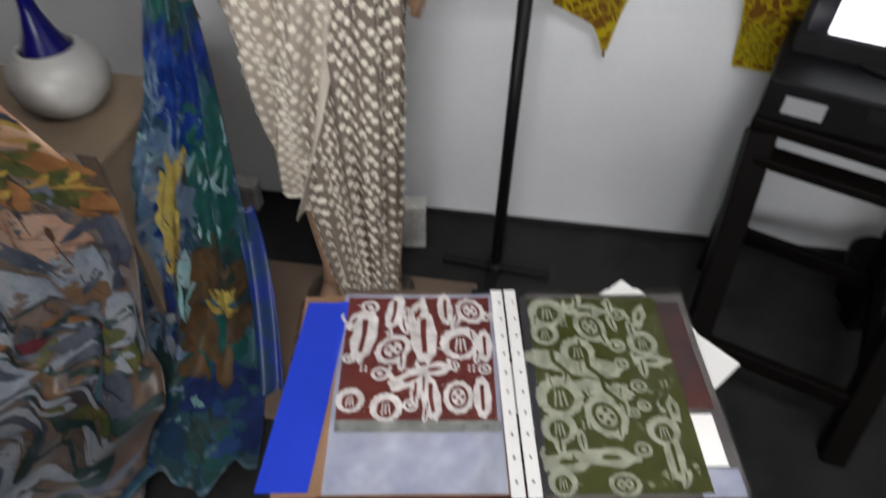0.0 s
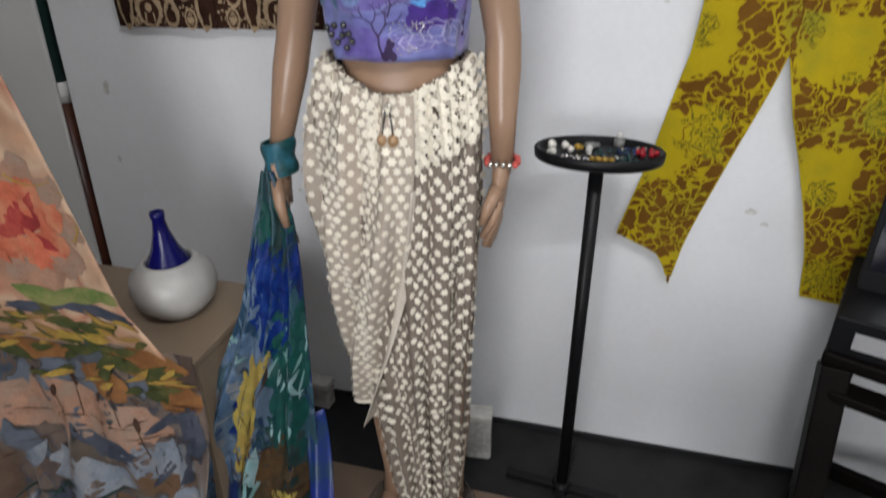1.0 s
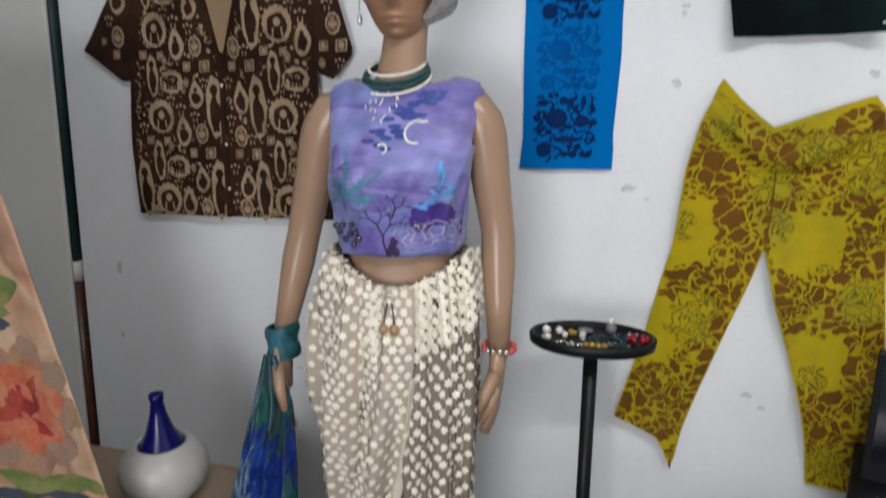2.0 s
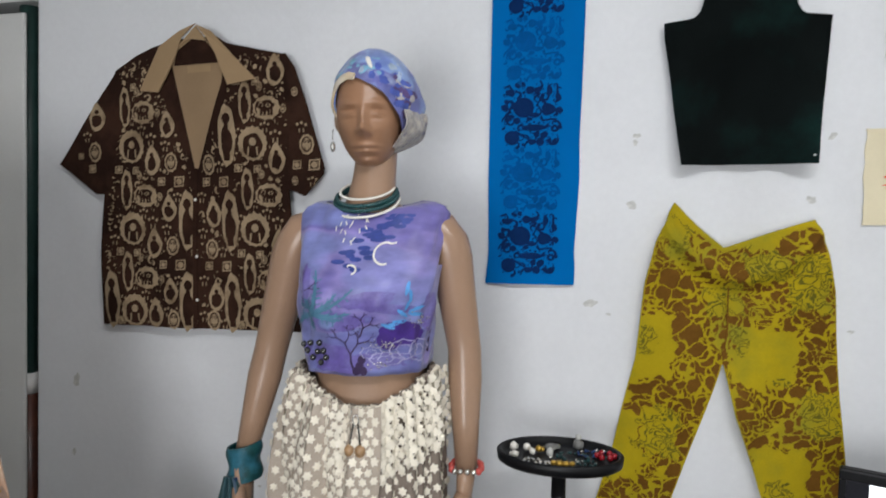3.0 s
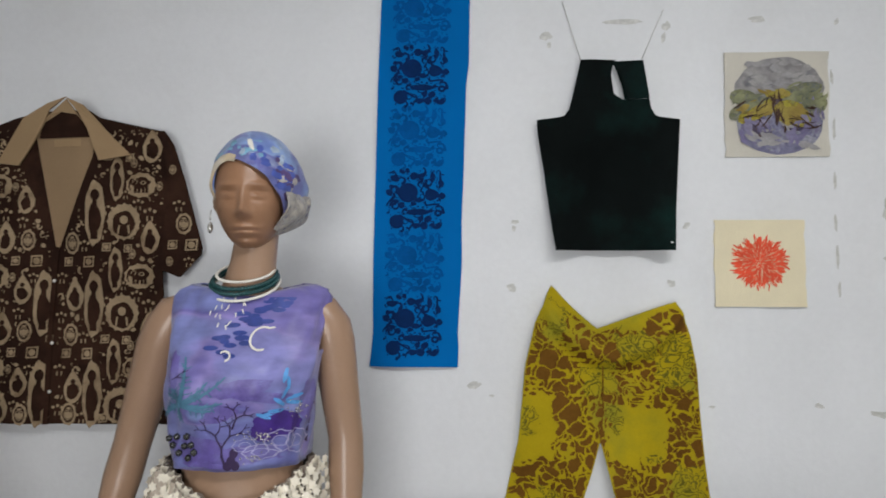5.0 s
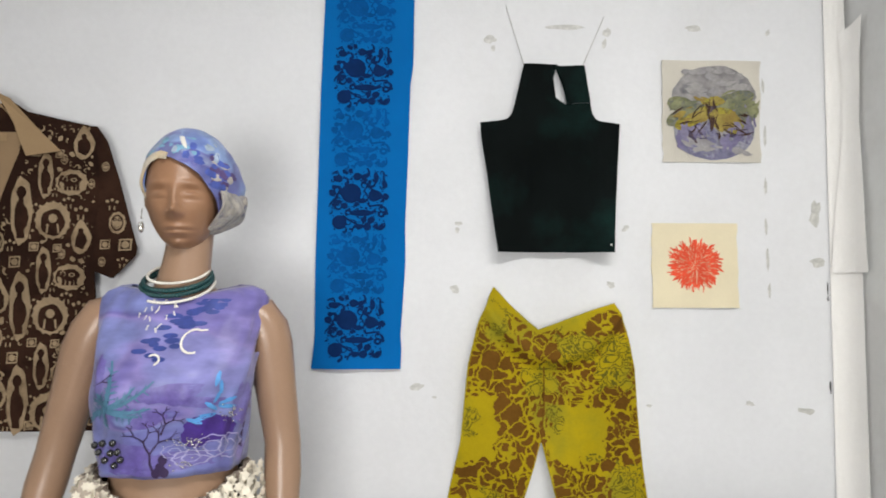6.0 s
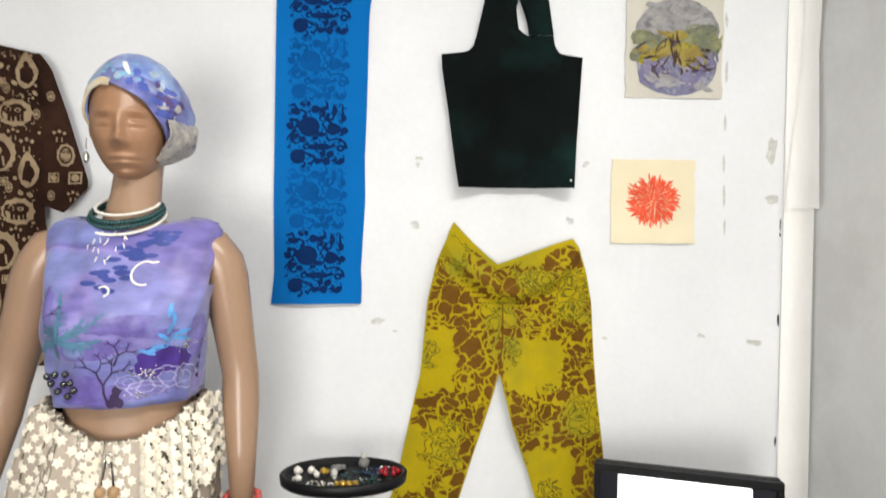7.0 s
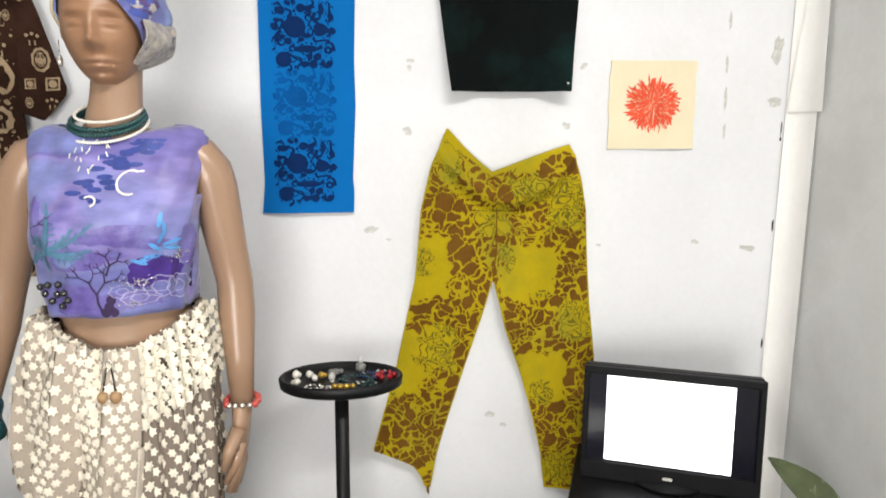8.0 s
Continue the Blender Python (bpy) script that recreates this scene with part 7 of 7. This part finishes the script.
daubs(cloth, OFF_C, on_hang, "rose_brushwork", "rose", 0.0040, [(-1.20, -1.02, 0.84, 1.02, 22, 0.022, 0.008, 30)], brush)
# brushwork on the painted flower square
def on_pansy(lift):
    return lambda x, z: Vector((min(max(x, 0.664), 0.905), pansy_y(x, z) - lift, min(max(z, 1.868), 2.118)))


daubs(pansy, OFF_PANSY, on_pansy, "pale_brushwork", "mist", 0.0034, [(0.71, 0.86, 2.03, 2.105, 26, 0.016, 0.007, 80), (0.69, 0.88, 1.89, 1.94, 16, 0.018, 0.006, 75)], brush)
daubs(pansy, OFF_PANSY, on_pansy, "violet_brushwork", "violet", 0.0038, [(0.70, 0.76, 1.90, 1.95, 16, 0.016, 0.006, 20), (0.81, 0.88, 1.90, 1.96, 16, 0.016, 0.006, -20), (0.86, 0.895, 1.95, 2.0, 8, 0.014, 0.005, 10)], brush)
daubs(pansy, OFF_PANSY, on_pansy, "petal_brushwork", "gold", 0.0042, [(0.70, 0.77, 1.965, 1.995, 12, 0.018, 0.006, -55), (0.785, 0.85, 1.95, 1.985, 14, 0.016, 0.006, 60), (0.75, 0.81, 2.01, 2.028, 8, 0.014, 0.004, 85)], brush)
daubs(pansy, OFF_PANSY, on_pansy, "leafy_brushwork", "sage", 0.0044, [(0.68, 0.74, 1.985, 2.02, 10, 0.018, 0.005, -70), (0.81, 0.89, 1.99, 2.04, 14, 0.020, 0.006, -65)], brush)
daubs(pansy, OFF_PANSY, on_pansy, "dark_linework", "stem", 0.0048, [(0.77, 0.80, 1.93, 2.02, 12, 0.018, 0.0022, 0), (0.69, 0.77, 1.945, 2.0, 9, 0.018, 0.0018, -50), (0.80, 0.88, 1.935, 1.99, 10, 0.018, 0.0020, 65)], brush)
rail = thing("clothes_rail", "thin dark rail that carries the painted silk", "rail", at=(-1.4, -0.66, 0))
part("bar", tube_path(bmesh.new(), [(-0.24, 0, 1.625), (0.27, 0, 1.625)], 0.008, 10), BLACKMETAL, rail)
for x in (-0.235, -0.0):
    part("upright", tube_path(bmesh.new(), [(x, 0.012 + 0.0, 0.0 if x < -0.1 else 0.65), (x, 0.012, 1.625)], 0.008, 10), BLACKMETAL, rail)


# ---- table with the sample album ----
TABLE_Z = 0.622
TABLE = pose(0.012, -1.026, 0, 0, 0, 9.0)
table = thing("small_table", "small dark wooden table under the sample album", "table")
table.matrix_world = TABLE
part("tabletop", boxes((-0.262, 0.262, -0.150, 0.140, TABLE_Z - 0.025, TABLE_Z)), BLACKWOOD, table, smooth=False, bevel=0.004)
for sx in (-0.235, 0.235):
    for sy in (-0.125, 0.115):
        part("leg", boxes((sx - 0.018, sx + 0.018, sy - 0.018, sy + 0.018, 0, TABLE_Z - 0.025)), BLACKWOOD, table, smooth=False, bevel=0.003)
runner = thing("fringed_cloth", "dark maroon woven cloth with a fringed edge under the album", "cloth")
runner.matrix_world = TABLE
DARKMAROON = mat("dark_maroon_weave", (0.045, 0.012, 0.012), 0.85, 0.3, 25, 0.3, 260, second=(0.09, 0.03, 0.02), mix_size=40, weave=True)
part("cloth", sheet(lambda u, t: Vector((-0.292 + 0.57 * u, -0.170 + 0.325 * t, TABLE_Z + 0.003 + 0.0008 * math.sin(30 * u + 9 * t))), 30, 16), DARKMAROON, runner, solid=0.003)
bm = bmesh.new()
rnd = random.Random(8)
for k in range(46):
    y = -0.170 + 0.325 * k / 45
    tube_path(bm, [(-0.290, y, TABLE_Z + 0.003), (-0.300, y + rnd.uniform(-0.003, 0.003), TABLE_Z + 0.001), (-0.308, y + rnd.uniform(-0.004, 0.004), TABLE_Z - 0.008)], 0.0011, 4)
for k in range(80):
    x = -0.29 + 0.565 * k / 79
    tube_path(bm, [(x, -0.168, TABLE_Z + 0.003), (x + rnd.uniform(-0.003, 0.003), -0.178, TABLE_Z + 0.001), (x + rnd.uniform(-0.004, 0.004), -0.186, TABLE_Z - 0.008)], 0.0011, 4)
o = part("fringe", bm, DARKMAROON, runner, "short maroon thread fringe")
o["kind"] = "stuff"
tagged(part("loose_paper", boxes((-0.105, 0.105, -0.148, 0.148, 0, 0.0012)), PAPER, smooth=False), "white sheet of paper sticking out under the album", "paper").matrix_world = TABLE @ pose(0.150, 0.012, TABLE_Z + 0.0075, 0, 0, -50)

album = thing("sample_album", "open fabric sample album with clear pockets and batik swatches", "album")
album.matrix_world = TABLE @ pose(0, 0, TABLE_Z + 0.0095) @ Matrix.Diagonal((1.06, 1.03, 1, 1))
FILM = glass("clear_pocket_film", (0.95, 0.95, 0.95), 0.12, 1.3)
HAZE = mat("milky_pocket_film", (0.40, 0.42, 0.50), 0.22, 0.25, 14, 0.1, 60, second=(0.28, 0.30, 0.42), mix_size=10, mix_at=(0.4, 0.65))
BROWNCARD = mat("kraft_edge", (0.30, 0.17, 0.09), 0.8, 0.15)
DARKPOCKET = mat("grey_translucent_pocket", (0.07, 0.062, 0.062), 0.35, 0.3, 16, 0.1, second=(0.13, 0.12, 0.115), mix_size=14)
DARKPAGE = mat("dark_page", (0.03, 0.03, 0.035), 0.5, 0.2)


def flat(name, x0, x1, y0, y1, z, material, label="", wave=0.0008, solid=0.0012, skew=0.0, nu=24, nv=20):
    def fn(u, t):
        y = y0 + (y1 - y0) * t
        x = x0 + (x1 - x0) * u + skew * (t - 0.5)
        return Vector((x, y, z + wave * (math.sin(21 * x + 9 * y) + math.sin(33 * y - 12 * x))))
    return part(name, sheet(fn, nu, nv), material, album, label, solid=solid)


flat("cover_board", -0.280, -0.005, -0.156, 0.146, 0.001, BROWNCARD, "kraft brown backing board", 0.0002, 0.003)
flat("cover_board", 0.030, 0.262, -0.160, 0.146, 0.001, DARKPOCKET, "grey translucent pocket page", 0.0002, 0.003)
flat("blue_card", -0.286, -0.226, -0.152, 0.132, 0.0055, ALBUMBLUE, "plain royal blue card strip", 0.0003, 0.0014, 0.024)
flat("kraft_strip", -0.230, -0.214, -0.152, 0.140, 0.0045, BROWNCARD, "", 0.0003, 0.0012, 0.020)
flat("back_page", -0.222, -0.012, -0.156, 0.146, 0.0048, HAZE, "milky empty lower pocket", 0.0008)
flat("swatch", -0.216, -0.018, -0.062, 0.138, 0.0085, MAROON, "maroon and white batik swatch", 0.0008, 0.0016)
flat("swatch_edge", -0.216, -0.014, -0.078, -0.062, 0.0075, mat("grey_green_marbled_edge", (0.20, 0.21, 0.19), 0.7, 0.3, 40, 0.2, 200, second=(0.10, 0.11, 0.10), mix_size=60), "marbled grey edge of the swatch", 0.0008, 0.0016)
flat("olive_swatch", 0.036, 0.219, -0.158, 0.136, 0.0075, OLIVE, "olive and white batik swatch", 0.0008, 0.0016)
flat("wine_swatch", 0.214, 0.252, -0.048, 0.128, 0.0065, mat("wine_cloth", (0.028, 0.010, 0.012), 0.8, 0.3, 30, 0.2, second=(0.07, 0.014, 0.012), mix_size=12), "narrow dark wine-red swatch", 0.0008, 0.0014)
flat("cream_swatch", 0.216, 0.246, -0.125, -0.056, 0.0068, PAPER, "small cream swatch", 0.0006, 0.0012)
flat("grey_swatch", 0.206, 0.256, -0.162, -0.128, 0.0064, HAZE, "pale grey swatch", 0.0006, 0.0012)
flat("dark_gutter", 0.026, 0.036, -0.158, 0.140, 0.006, DARKPAGE, "", 0.0002)
for x0, z in ((-0.012, 0.012), (0.007, 0.0125)):
    binder = flat("binding_strip", x0, x0 + 0.016, -0.164, 0.150, z, PAPER, "white punched binding strip", 0.0004, 0.0014, -0.004)
    for k in range(10):
        y = -0.145 + 0.03 * k
        part("punch_mark", blob(bmesh.new(), lambda a, b_: Vector((a, b_, z + 0.0022)), x0 + 0.009, y, 0.0016, 0.0022, 8), DARKPAGE, binder)

lay, ink, lay2 = bmesh.new(), bmesh.new(), bmesh.new()
wv = lambda x, y: 0.0008 * (math.sin(21 * x + 9 * y) + math.sin(33 * y - 12 * x))


def on_page(z, lift):
    return lambda x, y: Vector((x, y, z + wv(x, y) + lift))


def page_motif(la, nk, z, x, y, kind, s, r_):
    """A pale batik motif with small inner marks, lying on a page."""
    put, inner = on_page(z, 0.0016), on_page(z, 0.0022)
    if kind == "arch":
        blob(la, put, x, y, 0.024 * s, 0.024 * s, 44, 0.05, 16)
        blob(nk, inner, x, y - 0.003 * s, 0.014 * s, 0.015 * s, 14, 0.04, 5)
        for dx in (-0.006, 0, 0.006):
            stroke(la, on_page(z, 0.0027), [(x + dx * s, y - 0.012 * s), (x + dx * s * 0.6, y + 0.006 * s)], 0.0022 * s)
    elif kind == "long":
        blob(la, put, x, y, 0.0125 * s, 0.034 * s, 26, 0.06, 9, radians(r_))
        stroke(nk, inner, [(x - 0.02 * s * math.sin(radians(r_)) * -1, y - 0.022 * s), (x, y), (x + 0.0, y + 0.020 * s)], 0.0045 * s, 0.006 * s)
    elif kind == "oval":
        blob(la, put, x, y, 0.021 * s, 0.027 * s, 30, 0.05, 11, radians(r_))
        blob(nk, inner, x, y, 0.014 * s, 0.019 * s, 18, 0, 0, radians(r_), None, 0.72)
        for k in range(4):
            blob(nk, inner, x + 0.006 * s * math.cos(k * 1.6), y + 0.008 * s * math.sin(k * 1.6), 0.0028 * s, 0.0034 * s, 7)
    elif kind == "wing":
        blob(la, put, x, y, 0.032 * s, 0.0125 * s, 22, 0.12, 5, radians(r_))
        stroke(la, put, [(x - 0.02 * s, y - 0.006 * s), (x - 0.03 * s, y + 0.012 * s), (x - 0.026 * s, y + 0.02 * s)], 0.008 * s, 0.004 * s)
        blob(nk, inner, x, y, 0.012 * s, 0.004 * s, 10, 0.1, 3, radians(r_))
    elif kind == "ring":
        blob(la, put, x, y, 0.010 * s, 0.009 * s, 14, 0, 0, 0, None, 0.62)
        blob(la, put, x, y, 0.0035 * s, 0.003 * s, 8)
    else:
        for k in range(4):
            blob(la, put, x + 0.005 * s * (k % 2), y + 0.005 * s * (k // 2), 0.0018 * s, 0.0018 * s, 6)


Z1, Z2 = 0.0093, 0.0083
for x, y, kind, s, r_ in ((-0.185, 0.120, "ring", 1.3, 0), (-0.150, 0.112, "long", 0.95, -12), (-0.118, 0.108, "wing", 0.9, 75), (-0.080, 0.116, "long", 0.85, 5), (-0.045, 0.112, "oval", 0.9, 30),
                          (-0.190, 0.070, "long", 1.35, -8), (-0.150, 0.045, "oval", 1.0, -40), (-0.110, 0.070, "long", 1.45, 5), (-0.060, 0.055, "arch", 1.15, 0), (-0.028, 0.050, "long", 0.8, 0),
                          (-0.207, 0.030, "ring", 0.9, 0), (-0.165, 0.005, "ring", 1.2, 0), (-0.125, -0.003, "wing", 1.0, 25), (-0.095, 0.012, "wing", 0.8, 10), (-0.050, 0.010, "dots", 1.2, 0), (-0.070, 0.018, "ring", 0.8, 0),
                          (-0.200, -0.035, "arch", 0.75, 0), (-0.155, -0.045, "arch", 0.85, 0), (-0.100, -0.030, "long", 1.0, 10), (-0.065, -0.030, "oval", 0.9, 0), (-0.035, -0.030, "long", 0.9, 0), (-0.125, -0.042, "ring", 1.0, 0),
                          (-0.020, 0.10, "ring", 0.9, 0), (-0.190, 0.010, "dots", 1.2, 0), (-0.030, 0.012, "ring", 0.9, 0), (-0.205, 0.095, "wing", 0.6, 60)):
    page_motif(lay, ink, Z1, x, y, kind, s, r_)
pr = random.Random(6)
for _ in range(70):
    page_motif(lay, ink, Z1 - 0.0004, pr.uniform(-0.208, -0.026), pr.uniform(-0.055, 0.130), pr.choice(("ring", "dots", "dots", "long")), pr.uniform(0.30, 0.55), pr.uniform(-30, 30))
o = part("white_motifs", lay, RESIST, album, "white resist motifs")
o["kind"] = "stuff"
o = part("inner_marks", ink, MAROON, album)
o["kind"] = "stuff"
lay, ink = bmesh.new(), bmesh.new()
for x, y, kind, s, r_ in ((0.062, 0.108, "arch", 1.1, 0), (0.115, 0.112, "wing", 0.95, -5), (0.118, 0.082, "oval", 1.0, 20), (0.160, 0.105, "ring", 1.2, 0), (0.190, 0.100, "wing", 0.7, 70), (0.055, 0.070, "arch", 0.8, 0),
                          (0.080, 0.085, "dots", 1.2, 0), (0.095, 0.040, "arch", 0.95, 0), (0.060, 0.025, "long", 1.2, 75), (0.105, 0.015, "long", 1.3, 80), (0.150, 0.050, "ring", 1.2, 0), (0.185, 0.055, "arch", 0.85, 0),
                          (0.190, 0.025, "wing", 0.8, 0), (0.150, 0.020, "ring", 1.0, 0), (0.062, -0.030, "arch", 1.25, 0), (0.120, -0.020, "long", 1.1, 75), (0.165, -0.015, "ring", 1.1, 0), (0.195, -0.015, "dots", 1.2, 0),
                          (0.115, -0.060, "oval", 1.15, 25), (0.150, -0.055, "ring", 0.8, 0), (0.165, -0.045, "ring", 0.9, 0), (0.055, -0.075, "arch", 0.9, 0), (0.085, -0.075, "dots", 1.3, 0), (0.180, -0.080, "arch", 0.85, 0),
                          (0.060, -0.120, "wing", 1.0, 5), (0.110, -0.115, "wing", 1.0, -3), (0.150, -0.105, "ring", 1.1, 0), (0.185, -0.115, "long", 0.9, 0), (0.050, -0.145, "arch", 0.7, 0), (0.120, -0.148, "oval", 0.7, 90), (0.20, -0.05, "wing", 0.6, 90), (0.170, -0.14, "dots", 1.2, 0)):
    page_motif(lay, ink, Z2, x, y, kind, s, r_)
for _ in range(90):
    page_motif(lay, ink, Z2 - 0.0004, pr.uniform(0.044, 0.212), pr.uniform(-0.150, 0.128), pr.choice(("ring", "dots", "dots", "long")), pr.uniform(0.30, 0.55), pr.uniform(-30, 30))
o = part("pale_motifs", lay, GREYPALE, album, "pale olive-white resist motifs")
o["kind"] = "stuff"
o = part("inner_marks", ink, OLIVE, album)
o["kind"] = "stuff"
# clear pockets over the pages
for x0, x1 in ((-0.226, -0.010), (0.034, 0.262)):
    ob = flat("clear_pocket", x0, x1, -0.162, 0.152, 0.0135, FILM, "clear plastic pocket", 0.0009, 0.0, 0.0, 30, 24)
    ob.visible_shadow = False

# ---- corner: paper strips over the edge between the walls ----
def strip_sheet(z0, z1, inner, outer, proud=0.0):
    """A white sheet bent across the room's corner; inner and outer give its two edges along the bend as rows (part of its height, metres)."""
    def fn(u, t):
        s0, s1 = interp(t, inner), interp(t, outer)
        s = s0 + (s1 - s0) * u
        k = min(s, 0.062) / 0.062
        x = 1.078 + (CORNER_X - 0.006 - 1.078) * math.sin(k * math.pi / 2) - proud * (0.6 + 0.4 * math.sin(7 * t))
        y = -0.005 - 0.055 * (1 - math.cos(k * math.pi / 2)) - max(0.0, s - 0.062) * 0.95 - proud
        return Vector((x, y, z0 + (z1 - z0) * t + 0.018 * proud / 0.005 * u * t))
    return sheet(fn, 20, 40)


tagged(part("paper_strip", strip_sheet(0.0, 1.60, [(0, 0.0)], [(0, 0.090), (0.6, 0.078), (1, 0.074)]), PAPER, solid=0.001), "long white paper strip fixed across the wall corner", "paper", "paper strips")
tagged(part("paper_strip", strip_sheet(1.602, 2.69, [(0, 0.0)], [(0, 0.060), (0.5, 0.046), (1, 0.040)]), PAPER, solid=0.001), "narrow white paper strip running up the wall corner", "paper", "paper strips")
tagged(part("paper_strip", strip_sheet(1.585, 2.19, [(0, 0.004), (0.5, 0.030), (0.8, 0.036), (1, 0.032)], [(0, 0.094), (0.3, 0.088), (0.6, 0.074), (0.85, 0.084), (1, 0.100)], 0.005), PAPER, solid=0.001), "white paper sheet curling off the wall corner", "paper", "paper strips")
# Thin dark slivers paint the shadow in the gap at the strip's left edge.
for z, h in ((1.545, 0.016), (1.30, 0.014), (1.52, 0.006), (0.98, 0.012)):
    wall_mark("gap_shade_mark", "dark sliver painted as gap shade beside the paper strip", 1.073, z, 0.0022, h, 0, BASE_PAINT_AND_SHADE)

# pole and things in the dark gap beside the door
gap = thing("leaning_pole", "dark green and brown pole with a white collar behind the door", "pole", at=(-1.731, 0.052, 0))
part("lower_pole", tube_path(bmesh.new(), [(0, 0, 0), (0.057, 0, 0.955)], 0.026, 14), mat("red_brown_pole", (0.14, 0.045, 0.026), 0.4, 0.3, 3, second=(0.03, 0.015, 0.013), mix_size=3), gap, "red-brown lower pole")
part("upper_pole", tube_path(bmesh.new(), [(0.0612, 0, 1.02), (0.138, 0, 2.3)], 0.026, 14), mat("dark_green_pole", (0.024, 0.062, 0.054), 0.5, 0.3), gap, "dark green upper pole")
part("collar", tube_path(bmesh.new(), [(0.057, 0, 0.955), (0.0612, 0, 1.02)], 0.030, 16), PAPER, gap, "white collar")
